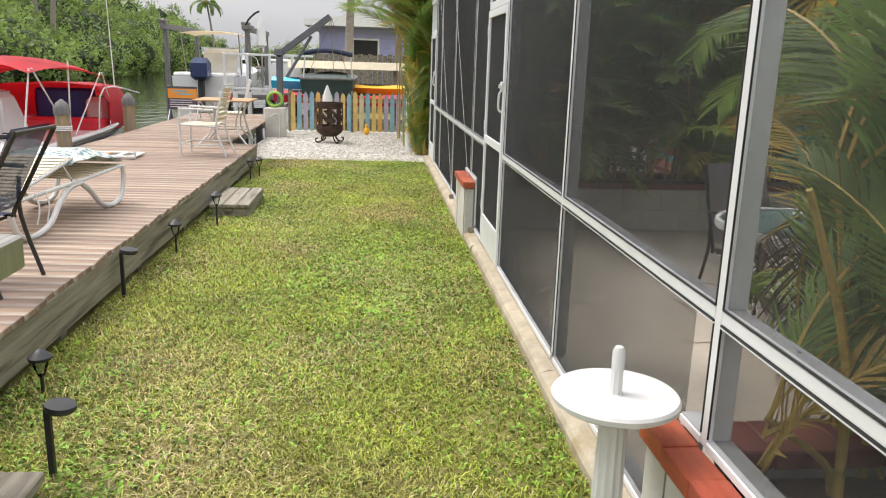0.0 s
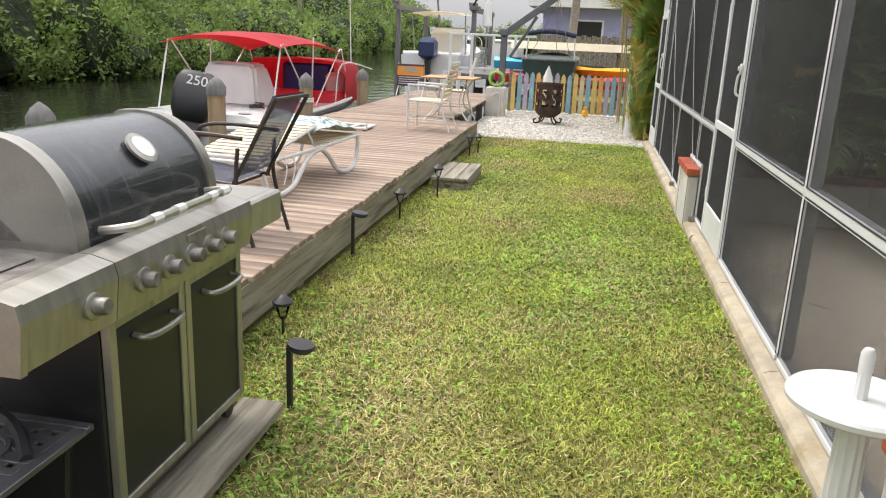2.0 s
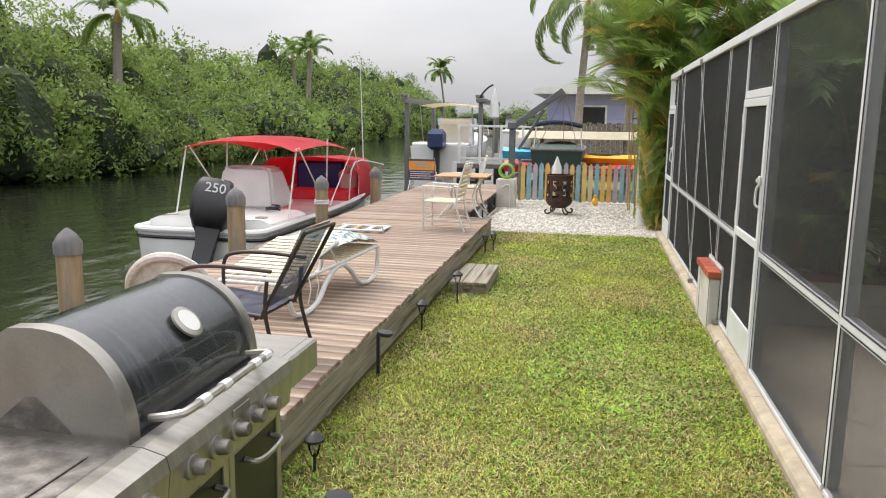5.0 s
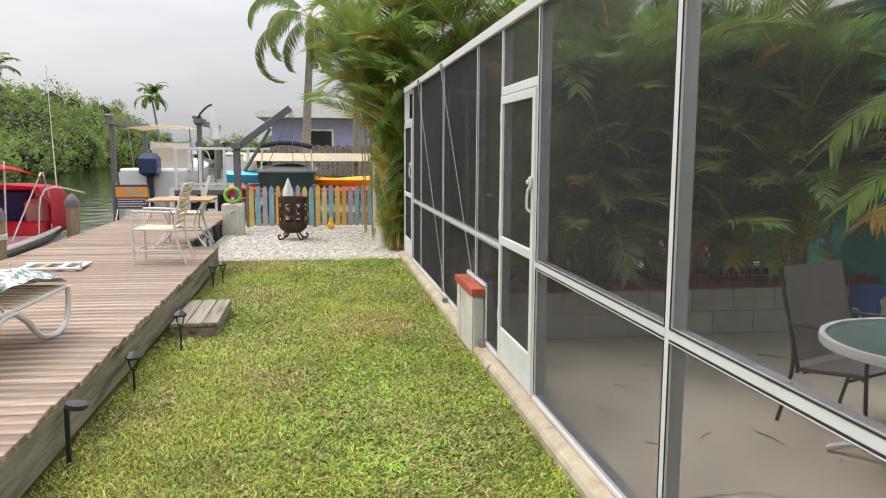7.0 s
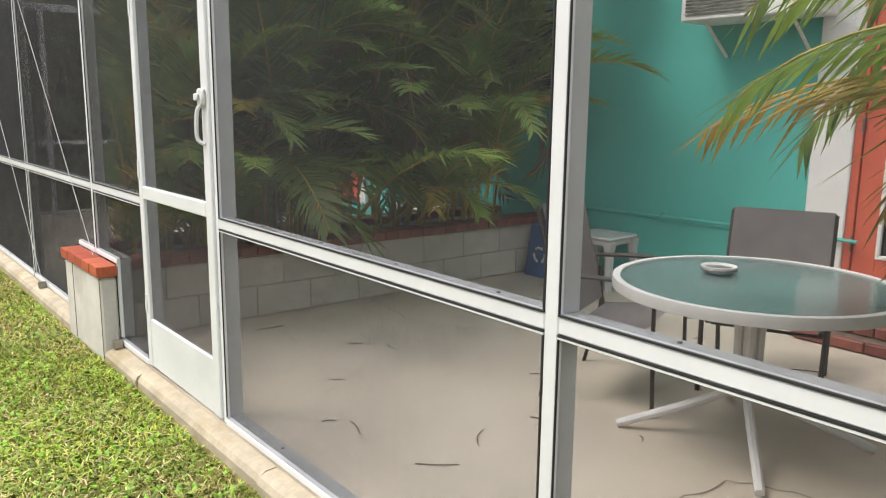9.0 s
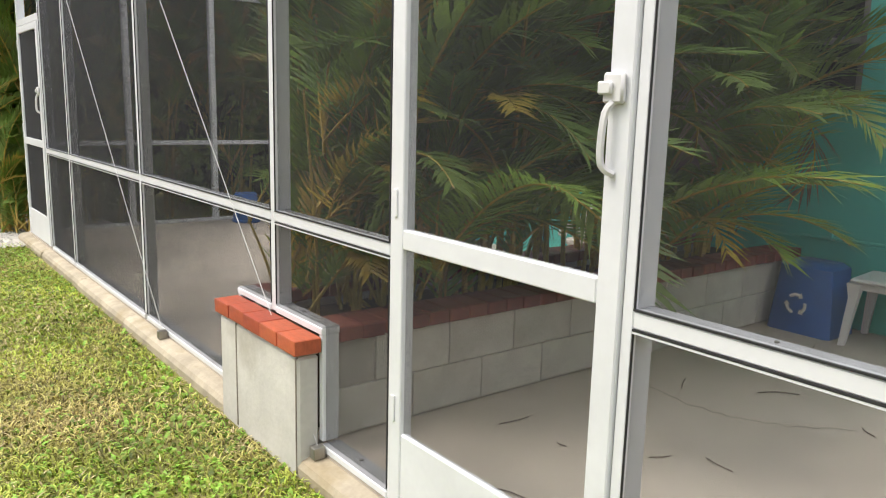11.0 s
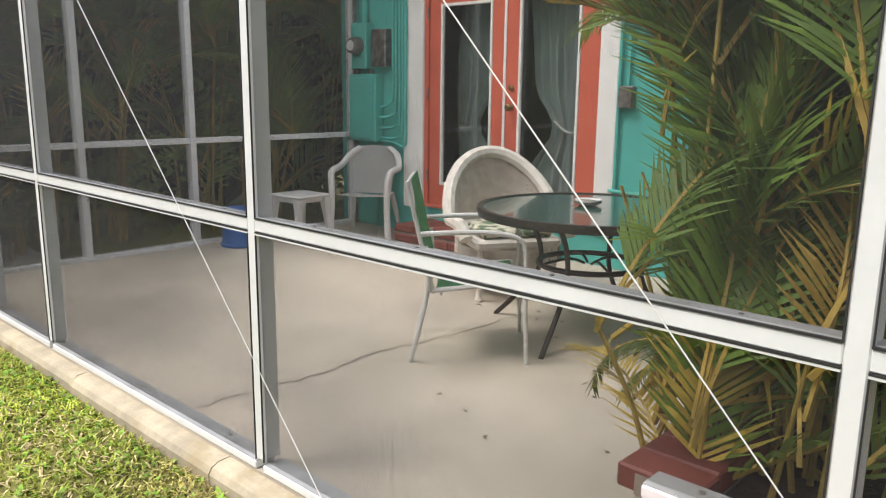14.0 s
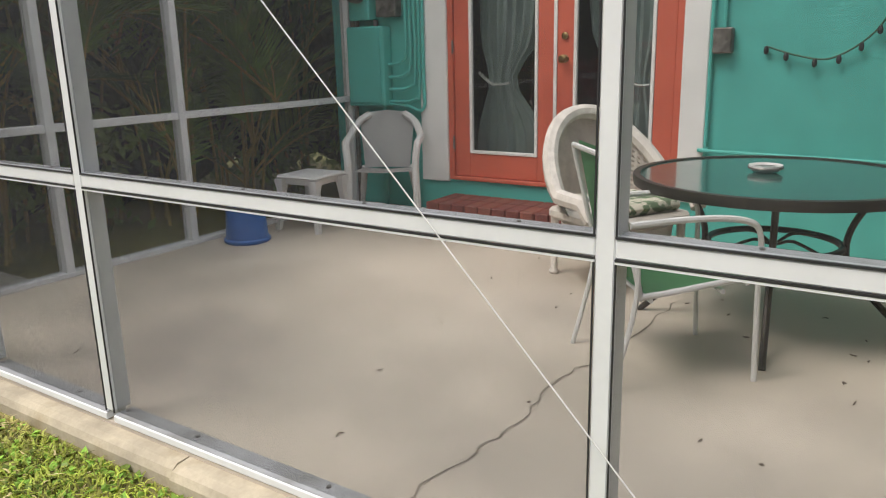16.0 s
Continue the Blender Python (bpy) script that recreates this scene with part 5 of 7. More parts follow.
for sx in (-1, 1):
    for sy in (-1, 1):
        part("leg", tube(BM(), bend([(tx + sx * 0.17, ty + sy * 0.17, TZ - 0.02), (tx + sx * 0.16, ty + sy * 0.16, 0.25), (tx + sx * 0.20, ty + sy * 0.20, 0.09)], 4), 0.013, 6), M_BLACKM, T)
cover = thing("rubber_strap", "curled black rubber strap lying on the lattice table", "strap")
part("strap", tube(BM(), bend([(-2.46, 2.60, 0.50), (-2.52, 2.66, 0.524), (-2.60, 2.72, 0.53), (-2.66, 2.73, 0.56), (-2.68, 2.74, 0.62)], 5), 0.018, 6), M_BLACKPL, cover)


# sling chairs: black one on the deck, two grey ones on the patio, one green
def sling_chair(m, frame_mat, sling_mat, label, name="sling_chair", recl=16, w=0.54, back=0.62):
    c = thing(name, label, "chair", "", m)
    hw = w / 2
    ca, sa = math.cos(radians(recl)), math.sin(radians(recl))
    for s in (-1, 1):
        side = "side_frame"
        pts = bend([(s * hw, -0.26 - back * sa * 0.98, 0.40 + back * ca), (s * hw, -0.24, 0.41), (s * hw, -0.20, 0.375), (s * hw, 0.22, 0.42), (s * hw, 0.27, 0.40)], 5)
        part(side, tube(BM(), pts, 0.013, 8), frame_mat, c)
        part("arm", tube(BM(), bend([(s * (hw + 0.02), -0.30, 0.66), (s * (hw + 0.03), 0.0, 0.675), (s * (hw + 0.03), 0.22, 0.66), (s * (hw + 0.03), 0.30, 0.60), (s * (hw + 0.025), 0.31, 0.40), (s * (hw + 0.02), 0.33, 0.0)], 5), 0.013, 8), frame_mat, c)
        part("rear_leg", tube(BM(), bend([(s * (hw + 0.018), -0.27, 0.60), (s * (hw + 0.02), -0.26, 0.36), (s * (hw + 0.02), -0.36, 0.0)], 5), 0.013, 8), frame_mat, c)
    part("crossbar", tube(BM(), [(-hw, 0.16, 0.375), (hw, 0.16, 0.375)], 0.010, 8), frame_mat, c)
    part("crossbar", tube(BM(), [(-hw, -0.18, 0.355), (hw, -0.18, 0.355)], 0.010, 8), frame_mat, c)
    rings = []
    for k in range(9):
        t = k / 8
        y, z = -0.235 - back * sa * t, 0.42 + back * ca * t
        rings.append([(u * (hw - 0.006), y - 0.035 * (1 - u * u) * math.sin(math.pi * t), z) for u in (-1, -0.5, 0, 0.5, 1)])
    bmb = loft(BM(), rings, cap=False, closed=False)
    bmesh.ops.solidify(bmb, geom=bmb.faces[:], thickness=0.006)
    part("backrest", bmb, sling_mat, c, "woven sling back")
    rings = []
    for k in range(7):
        t = k / 6
        rings.append([(u * (hw - 0.006), -0.21 + 0.46 * t, 0.385 + 0.045 * t - 0.03 * (1 - u * u) * math.sin(math.pi * t)) for u in (-1, -0.5, 0, 0.5, 1)])
    bmb = loft(BM(), rings, cap=False, closed=False)
    bmesh.ops.solidify(bmb, geom=bmb.faces[:], thickness=0.006)
    part("seat", bmb, sling_mat, c, "woven sling seat")
    part("head_rail", tube(BM(), [(-hw, -0.26 - back * sa * 0.98, 0.40 + back * ca), (hw, -0.26 - back * sa * 0.98, 0.40 + back * ca)], 0.012, 8), frame_mat, c)
    return c


M_NAVYNET = see_through("navy_mesh_sling", (0.04, 0.06, 0.12), 0.18, rough=0.6)
sling_chair(pose(-3.35, 5.52, DZ, 0, 0, 87), M_BRONZE, M_NAVYNET, "dark navy sling patio chair on the deck", recl=27, back=0.56, w=0.46)
sling_chair(pose(1.77, 6.13, FLOOR, 0, 0, 201) @ Matrix.Diagonal((1.08, 0.8, 0.93, 1)), M_BRONZE, M_TAUPE, "grey sling patio chair pulled up to the white table")
sling_chair(pose(2.42, 5.70, FLOOR, 0, 0, 112) @ Matrix.Diagonal((0.95, 0.85, 0.86, 1)), M_BRONZE, M_TAUPE, "grey sling patio chair between the white table and the house")
sling_chair(pose(2.02, 4.34, FLOOR, 0, 0, 22) @ Matrix.Diagonal((0.9, 0.85, 1, 1)), M_WHITEPL, M_GREEN, "white framed green sling chair half hidden by fronds", recl=14, back=0.52)
sling_chair(pose(1.58, 11.02, FLOOR, 0, 0, -139) @ Matrix.Diagonal((0.90, 0.85, 1, 1)), M_WHITEPL, M_GREEN, "white framed patio chair with a green sling seat", recl=14, back=0.52)

# white strap lounger with a floral cushion
LM = pose(-3.66, 7.36, DZ, 0, 0, -6)
L = thing("chaise_lounge", "white metal chaise lounge with cream straps and a half raised back", "lounge chair", "", LM)
for s in (-1, 1):
    x = s * 0.30
    part("side_rail", tube(BM(), bend([(x, -0.90, 0.30), (x, 0.2, 0.31), (x, 0.93, 0.33)], 4), 0.016, 8), M_WHITEPL, L)
    part("leg", tube(BM(), bend([(x, 0.95, 0.33), (x, 0.955, 0.22), (x, 0.90, 0.08), (x, 0.78, 0.022), (x, 0.62, 0.022), (x, 0.46, 0.07), (x, 0.30, 0.20), (x, 0.14, 0.29)], 5), 0.022, 8), M_WHITEPL, L, "wavy white sled leg")
    part("leg", tube(BM(), bend([(x, 0.14, 0.29), (x, -0.04, 0.28), (x, -0.20, 0.20), (x, -0.36, 0.07), (x, -0.52, 0.022), (x, -0.68, 0.022), (x, -0.82, 0.08), (x, -0.92, 0.30)], 5), 0.022, 8), M_WHITEPL, L, "wavy white sled leg")
    part("back_rail", tube(BM(), [(x * 0.94, -0.86, 0.33), (x * 0.94, 0.06, 0.50)], 0.015, 8), M_WHITEPL, L)
    part("back_stay", tube(BM(), [(x * 0.94, -0.1, 0.47), (x * 0.94, 0.05, 0.31)], 0.009, 6), M_WHITEPL, L)
for y, z, w in ((-0.90, 0.30, 0.30), (0.06, 0.50, 0.282), (-0.86, 0.33, 0.282), (0.93, 0.33, 0.30)):
    part("crossbar", tube(BM(), [(-w, y, z), (w, y, z)], 0.015, 8), M_WHITEPL, L)
for k in range(12):
    t = (k + 0.7) / 12.4
    part("strap", box(BM(), -0.287, 0.287, -0.025, 0.025, -0.003, 0.004, 0, m=pose(0, -0.86 + 0.92 * t, 0.348 + 0.17 * t, 10.5, 0, 0)), M_CREAM, L, smooth=False)
for k in range(9):
    y = 0.12 + k * 0.09
    part("strap", box(BM(), -0.30, 0.30, y, y + 0.06, 0.322 + 0.002 * k, 0.328 + 0.002 * k), M_CREAM, L, smooth=False)
M_FLORAL = mat("pale_floral_cushion", (0.52, 0.54, 0.50), 0.85, 0, 0.1, 34, 60, 0.2, second=(0.13, 0.22, 0.24), second_at=(0.50, 0.58))
C = thing("lounge_cushion", "pale floral cushion folded over the chaise lounge", "cushion", "", LM)
rings = []
for k in range(15):
    t = k / 14
    y, z = -0.02 + 0.98 * t, 0.395 + 0.10 * math.sin(math.pi * min(1, 0.25 + t * 0.7)) - 0.03 * t + 0.008 * math.sin(t * 17)
    th = 0.012 + 0.045 * math.sin(math.pi * (0.1 + 0.85 * t))
    rings.append([(-0.30, y, z - 0.01), (-0.20, y, z + th), (0.0, y, z + th * 0.9), (0.2, y, z + th), (0.31, y, z - 0.01), (0.2, y, z - th * 0.8), (-0.2, y, z - th * 0.8)])
part("pad", loft(BM(), rings), M_FLORAL, C)
for s in (-0.12, 0.02):
    part("tie", tube(BM(), bend([(0.31, -0.45 + s, 0.32), (0.345, -0.47 + s, 0.22), (0.335, -0.50 + s, 0.10)], 4), 0.006, 5), M_WHITEPL, C)

# pink table by the black chair
P = thing("pink_side_table", "round pink plastic side table with ribbed legs", "side table", "", pose(-3.55, 5.12, DZ))
part("tabletop", lathe(BM(), [(0.20, 0.40), (0.235, 0.405), (0.235, 0.425), (0.215, 0.43)], 28), M_PINK, P)
for k in range(4):
    a = math.tau * k / 4 + 0.4
    part("leg", tube(BM(), [(0.15 * math.cos(a), 0.15 * math.sin(a), 0.40), (0.18 * math.cos(a), 0.18 * math.sin(a), 0.0)], [0.03, 0.022], 8), M_PINK, P)


# white tube dining chairs and table down the deck
def tube_chair(m, label):
    c = thing("strap_chair", label, "chair", "white strap chairs", m)
    for s in (-1, 1):
        x = s * 0.27
        part("side_frame", tube(BM(), bend([(x, 0.26, 0.0), (x, 0.26, 0.58), (x, 0.22, 0.63), (x, -0.18, 0.62)], 5), 0.014, 8), M_WHITEPL, c)
        part("rear_leg", tube(BM(), bend([(x, -0.34, 0.0), (x, -0.22, 0.42), (x, -0.34, 0.95)], 5), 0.014, 8), M_WHITEPL, c)
        part("floor_bar", tube(BM(), [(x, -0.30, 0.16), (x, 0.26, 0.16)], 0.010, 6), M_WHITEPL, c)
        part("seat_rail", tube(BM(), [(x, -0.22, 0.40), (x, 0.26, 0.42)], 0.012, 8), M_WHITEPL, c)
    for z, y in ((0.16, 0.26), (0.95, -0.34), (0.42, 0.26)):
        part("crossbar", tube(BM(), [(-0.27, y, z), (0.27, y, z)], 0.011, 8), M_WHITEPL, c)
    for k in range(7):
        part("strap", box(BM(), -0.28, 0.28, -0.19 + 0.063 * k, -0.14 + 0.063 * k, 0.415, 0.422), M_CREAM, c, smooth=False)
    for k in range(7):
        t = 0.08 + k / 7.4
        part("strap", box(BM(), -0.28, 0.28, -0.003, 0.004, -0.024, 0.024, 0, m=pose(0, -0.228 - 0.11 * t, 0.46 + 0.48 * t, 12, 0, 0)), M_CREAM, c, smooth=False)
    return c


tube_chair(pose(-3.28, 11.92, DZ, 0, 0, 88), "white tubular chair with cream vinyl straps on the deck")
tube_chair(pose(-3.35, 14.3, DZ, 0, 0, 100), "white tubular chair with cream straps behind the deck table")
DT = thing("deck_table", "wooden topped outdoor table with curved white legs", "table", "", pose(-3.28, 13.55, DZ) @ Matrix.Diagonal((0.86, 0.95, 0.93, 1)))
M_TEAK = mat("oiled_wood_slat", (0.42, 0.26, 0.13), 0.6, 0, 0.2, 5, 40, 0.3, stretch=(1, 8, 1), obj=0.1)
for k in range(9):
    part("slat", box(BM(), -0.5, 0.5, -0.45 + 0.1 * k, -0.355 + 0.1 * k, 0.70, 0.725, 0.004), M_TEAK, DT, smooth=False)
for sx in (-1, 1):
    for sy in (-1, 1):
        part("leg", tube(BM(), bend([(sx * 0.38, sy * 0.36, 0.70), (sx * 0.22, sy * 0.22, 0.42), (sx * 0.24, sy * 0.24, 0.2), (sx * 0.42, sy * 0.38, 0.0)], 5), 0.015, 8), M_WHITEPL, DT)
CUP = thing("red_cup", "red tumbler on the deck table", "cup", "", pose(-3.2, 13.4, DZ + 0.676))
part("body", lathe(BM(), [(0.04, 0.0), (0.05, 0.12), (0.046, 0.12), (0.037, 0.01)], 16), M_REDPL, CUP)

LD = thing("folded_ladder", "white metal ladder lying flat on the deck", "ladder")
for y in (11.22, 11.66):
    part("rail", tube(BM(), [(-4.75, y, DZ + 0.03), (-4.02, y, DZ + 0.03)], 0.018, 8), M_WHITEPL, LD)
for k in range(4):
    part("rung", box(BM(), -4.70 + 0.2 * k, -4.63 + 0.2 * k, 11.24, 11.64, DZ + 0.018, DZ + 0.04, 0.004), M_TEAK if k == 1 else M_WHITEPL, LD, smooth=False)
for x in (-4.76, -4.02):
    part("end_foot", tube(BM(), [(x, 11.22, DZ + 0.012), (x, 11.22, DZ + 0.10)], 0.014, 8), M_WHITEPL, LD)

# sign on a folding chair
SG = thing("sign_chair", "white folding chair holding an orange and dark printed sign", "sign", "", pose(-4.95, 17.9, DZ) @ Matrix.Diagonal((0.95, 1, 0.76, 1)))
for s in (-1, 1):
    part("leg", tube(BM(), [(s * 0.3, -0.02, 0.92), (s * 0.3, 0.28, 0.0)], 0.012, 6), M_WHITEPL, SG)
    part("leg", tube(BM(), [(s * 0.3, 0.20, 0.5), (s * 0.3, -0.18, 0.0)], 0.012, 6), M_WHITEPL, SG)
part("crossbar", tube(BM(), [(-0.3, 0.27, 0.05), (0.3, 0.27, 0.05)], 0.01, 6), M_WHITEPL, SG)
M_ORANGE = mat("orange_sign_print", (0.75, 0.30, 0.04), 0.6, 0, 0.06, 4, 50, 0.02)
M_SIGND = mat("dark_sign_print", (0.07, 0.06, 0.09), 0.6, 0, 0.06, 4, 50, 0.02)
board = part("board", box(BM(), -0.32, 0.32, -0.055, -0.04, 0.28, 0.90, 0.003), M_SIGND, SG, smooth=False)
part("upper_panel", box(BM(), -0.31, 0.31, -0.060, -0.0555, 0.58, 0.84, 0), M_ORANGE, board, smooth=False)
bm = BM()
for k, (a, b) in enumerate(((-0.2, 0.12), (-0.1, 0.22))):
    box(bm, a, b, -0.064, -0.0605, 0.76 - 0.08 * k, 0.79 - 0.08 * k)
part("text_bar", bm, M_CYAN, board, smooth=False)
bm = BM()
for k in range(4):
    box(bm, -0.28, 0.28 - 0.07 * (k % 2), -0.060, -0.0555, 0.52 - 0.06 * k, 0.54 - 0.06 * k)
part("text_bar", bm, M_WHITEPL, board, smooth=False)

# ---- gravel yard ----
bm = BM()
box(bm, -3.25, 1.0, 14.25, 19.9, -0.1, 0.006)
structure("gravel_bed", bm, M_GRAVEL, "pale crushed shell yard beyond the lawn", "gravel")
FP = thing("fire_pit", "rusty iron fire pit with cut out patterns on scroll feet", "fire pit", "", pose(-1.86, 17.05, 0))
bm = BM()
lathe(bm, [(0.05, 0.13), (0.16, 0.15), (0.25, 0.22), (0.28, 0.30)], 24)
part("bowl", bm, M_RUST, FP)
bm = BM()
nk = 24
for k in range(nk):
    a0, a1 = k * math.tau / nk, (k + 1) * math.tau / nk
    segs = [(0.30, 0.36), (0.70, 0.80)]
    if k % 6 in (0, 3):
        segs = [(0.30, 0.80)]
    elif k % 2:
        segs += [(0.43, 0.50), (0.60, 0.64)]
    else:
        segs += [(0.50, 0.58)]
    for z0, z1 in segs:
        v = [bm.verts.new((rr * math.cos(a), rr * math.sin(a), z)) for rr in (0.27, 0.255) for a, z in ((a0, z0), (a1, z0), (a1, z1), (a0, z1))]
        for f in ((0, 1, 2, 3), (7, 6, 5, 4), (0, 4, 5, 1), (1, 5, 6, 2), (2, 6, 7, 3), (3, 7, 4, 0)):
            bm.faces.new([v[i] for i in f])
part("cutout_drum", bm, M_RUST, FP, "drum with cut out flower pattern")
part("rim", tube(BM(), [(0.27 * math.cos(a * math.tau / 24), 0.27 * math.sin(a * math.tau / 24), 0.81) for a in range(24)], 0.012, 6, closed=True), M_RUST, FP)
for k in range(4):
    a = k * math.tau / 4 + 0.6
    ca, sa = math.cos(a), math.sin(a)
    part("foot", tube(BM(), bend([(0.12 * ca, 0.12 * sa, 0.16), (0.2 * ca, 0.2 * sa, 0.05), (0.30 * ca, 0.30 * sa, 0.03), (0.33 * ca, 0.33 * sa, 0.09), (0.28 * ca, 0.28 * sa, 0.11)], 4), 0.016, 6), M_RUST, FP, "scrolled iron foot")

fence = thing("picket_fence", "low picket fence painted in mixed pastel colours", "fence")
cols = [mat("pastel_yellow", (0.72, 0.52, 0.18), 0.7, 0, 0.12, 6, 50, 0.2), mat("pastel_blue", (0.27, 0.46, 0.56), 0.7, 0, 0.12, 6, 50, 0.2), mat("pastel_lilac", (0.46, 0.42, 0.52), 0.7, 0, 0.12, 6, 50, 0.2), mat("pastel_orange", (0.74, 0.42, 0.13), 0.7, 0, 0.12, 6, 50, 0.2), mat("pastel_cream", (0.66, 0.56, 0.36), 0.7, 0, 0.12, 6, 50, 0.2)]
order = [0, 1, 2, 1, 3, 4, 1, 2, 0, 1, 0, 4, 1, 0, 3, 2, 1, 2, 1]
rr = random.Random(3)
for k, c in enumerate(order):
    x = -2.88 + 0.144 * k
    h = 0.93 + rr.uniform(-0.03, 0.03)
    part("picket", prism(BM(), [(x, 0.03), (x + 0.10, 0.03), (x + 0.10, h - 0.07), (x + 0.05, h), (x, h - 0.07)], "y", 19.45, 19.47), cols[c], fence, smooth=False)
for z in (0.25, 0.70):
    part("fence_rail", box(BM(), -2.92, -0.15, 19.472, 19.51, z, z + 0.08, 0.003), M_FASCIA, fence, smooth=False)
for x in (-2.95, -1.5, -0.14):
    part("fence_post", box(BM(), x, x + 0.08, 19.512, 19.59, -0.1, 0.95, 0.004), M_FASCIA, fence, smooth=False)

HB = thing("hose_pot", "square concrete pot with a coiled green garden hose on top", "planter", "", pose(-3.08, 18.15, 0))
part("pot", box(BM(), -0.21, 0.21, -0.21, 0.21, 0, 0.62, 0.015), M_BLOCK, HB, smooth=False)
M_HOSE = mat("lime_green_hose", (0.32, 0.52, 0.08), 0.45, 0, 0.15, 8, 50, 0.05)
bm = BM()
for k in range(6):
    rad = 0.17 - 0.012 * abs(k - 2)
    tube(bm, [(rad * math.cos(a * math.tau / 22), -0.05 + 0.035 * k - 0.05, 0.80 + rad * 0.95 * math.sin(a * math.tau / 22)) for a in range(22)], 0.018, 6, closed=True)
part("hose", bm, M_HOSE, HB, "coiled lime green hose")
part("tap_pipe", tube(BM(), bend([(0.1, -0.23, 0.0), (0.1, -0.23, 0.45), (0.02, -0.23, 0.5), (-0.08, -0.24, 0.44)], 4), 0.014, 6), M_WHITEPL, HB)

PL = thing("white_bucket", "white plastic bucket standing by the palms", "bucket", "", pose(-0.22, 15.75, 0))
part("bucket", lathe(BM(), [(0.13, 0), (0.155, 0.34), (0.165, 0.34), (0.165, 0.36), (0.145, 0.36), (0.12, 0.02)], 24), M_WHITEPL, PL)
part("handle", tube(BM(), [(0.165 * math.cos(a), 0.02, 0.32 - 0.14 * math.sin(a)) for a in np.linspace(0, math.pi, 12)], 0.004, 5), M_STEEL, PL)
FL = thing("toy_bird", "small yellow plastic garden ornament by the fence", "ornament", "", pose(-1.12, 18.9, 0.006) @ Matrix.Scale(0.65, 4))
bm = BM()
lathe(bm, [(0.03, 0.0), (0.09, 0.05), (0.12, 0.14), (0.09, 0.22), (0.055, 0.26), (0.07, 0.31), (0.05, 0.36), (0.01, 0.38)], 16)
part("body", bm, M_YEL, FL)

# ---- boats, davit, neighbours ----
def hull(bm, length, beam, z_keel, z_sheer, bow_rise=0.25, n=14, stern=0.92):
    """Rings from the transom at y = 0 to the bow."""
    rings = []
    for i in range(n + 1):
        t = i / n
        w = beam / 2 * (stern + (1 - stern) * min(1, t * 2)) * (1 - max(0, (t - 0.45) / 0.55) ** 2.4) + 0.02
        zs = z_sheer + bow_rise * t ** 2
        zk = z_keel + (z_sheer - z_keel) * 0.75 * max(0, (t - 0.6) / 0.4) ** 2
        zc = zk + (zs - zk) * 0.38
        y = t * length
        rings.append([(-w, y, zs), (-w * 0.93, y, zc), (-w * 0.2, y, zk), (w * 0.2, y, zk), (w * 0.93, y, zc), (w, y, zs)])
    return rings


B = thing("canopy_boat", "white motor boat with red canvas canopies moored at the dock", "boat", "", pose(-6.95, 11.1, 0, 0, 0, 0))
BL, BW = 8.2, 2.2
rg = [[(x, y + 0.45, z) for x, y, z in q] for q in hull(BM(), BL - 0.45, BW, -1.0, 0.20)]
rg = [[(x * k, y0_, z) for x, _, z in rg[0]] for k, y0_ in ((0.62, 0.30), (0.84, 0.335), (0.95, 0.385))] + rg
part("hull", loft(BM(), rg), M_GEL, B, "white gelcoat hull")
gun = [Vector(r_[0]) for r_ in rg] + [Vector(r_[5]) for r_ in rg[::-1]]
part("gunwale", tube(BM(), [p + Vector((0, 0, 0.02)) for p in gun], 0.05, 8, closed=True), M_GEL, B, "rounded white gunwale")
part("rub_rail", tube(BM(), [p + Vector((0, 0, -0.09)) for p in gun], 0.028, 6, closed=True), M_BLACKPL, B, "dark rub rail")
bm = BM()
prism(bm, [(-1.0, 0.203), (1.0, 0.203), (1.0, 0.30), (0.85, 0.36), (-0.85, 0.36), (-1.0, 0.30)], "y", 0.75, 2.2)
part("stern_deck", bm, M_GEL, B, "moulded white stern deck")
bm = BM()
rings = []
for z, s in ((0.36, 1.0), (0.8, 0.93), (1.02, 0.86), (1.07, 0.74)):
    rings.append([(-0.52 * s, 2.0 + 0.1 * z, z), (0.50 * s, 2.0 + 0.1 * z, z), (0.52 * s, 2.95 - 0.55 * (z - 0.36), z), (-0.52 * s, 2.95 - 0.55 * (z - 0.36), z)])
loft(bm, rings)
bmesh.ops.bevel(bm, geom=bm.edges[:], offset=0.05, segments=2, affect="EDGES")
part("console_cover", bm, M_GREYCOV, B, "grey white fabric cover over the helm seat")


def canopy(y0, y1, w, z, sag, crown, droop):
    rings = []
    ny = 10
    for i in range(ny + 1):
        t = i / ny
        y = y0 + (y1 - y0) * t
        zz = z + crown * math.sin(math.pi * (0.12 + 0.76 * t)) - sag * t
        row = []
        for k in range(9):
            u = k / 8 * 2 - 1
            row.append((w / 2 * u, y, zz - droop * abs(u) ** 3))
        rings.append(row)
    bmc = loft(BM(), rings, cap=False, closed=False)
    bmesh.ops.solidify(bmc, geom=bmc.faces[:], thickness=0.03)
    return bmc


part("bimini", canopy(1.75, 5.15, 2.05, 1.42, 0.16, 0.22, 0.16), M_REDCAN, B, "red canvas bimini top")
for s in (-1, 1):
    x = s * 0.98
    for pts in (((x, 2.0, 1.40), (x, 3.3, 0.30)), ((x, 3.4, 1.52), (x, 3.3, 0.30)), ((x, 4.9, 1.30), (x, 3.5, 0.30)), ((x, 1.9, 1.40), (x, 1.5, 0.28)), ((x, 5.0, 1.30), (x, 5.6, 0.35))):
        part("canopy_pole", tube(BM(), pts, 0.014, 6), M_WHITEPL, B)
rings = []
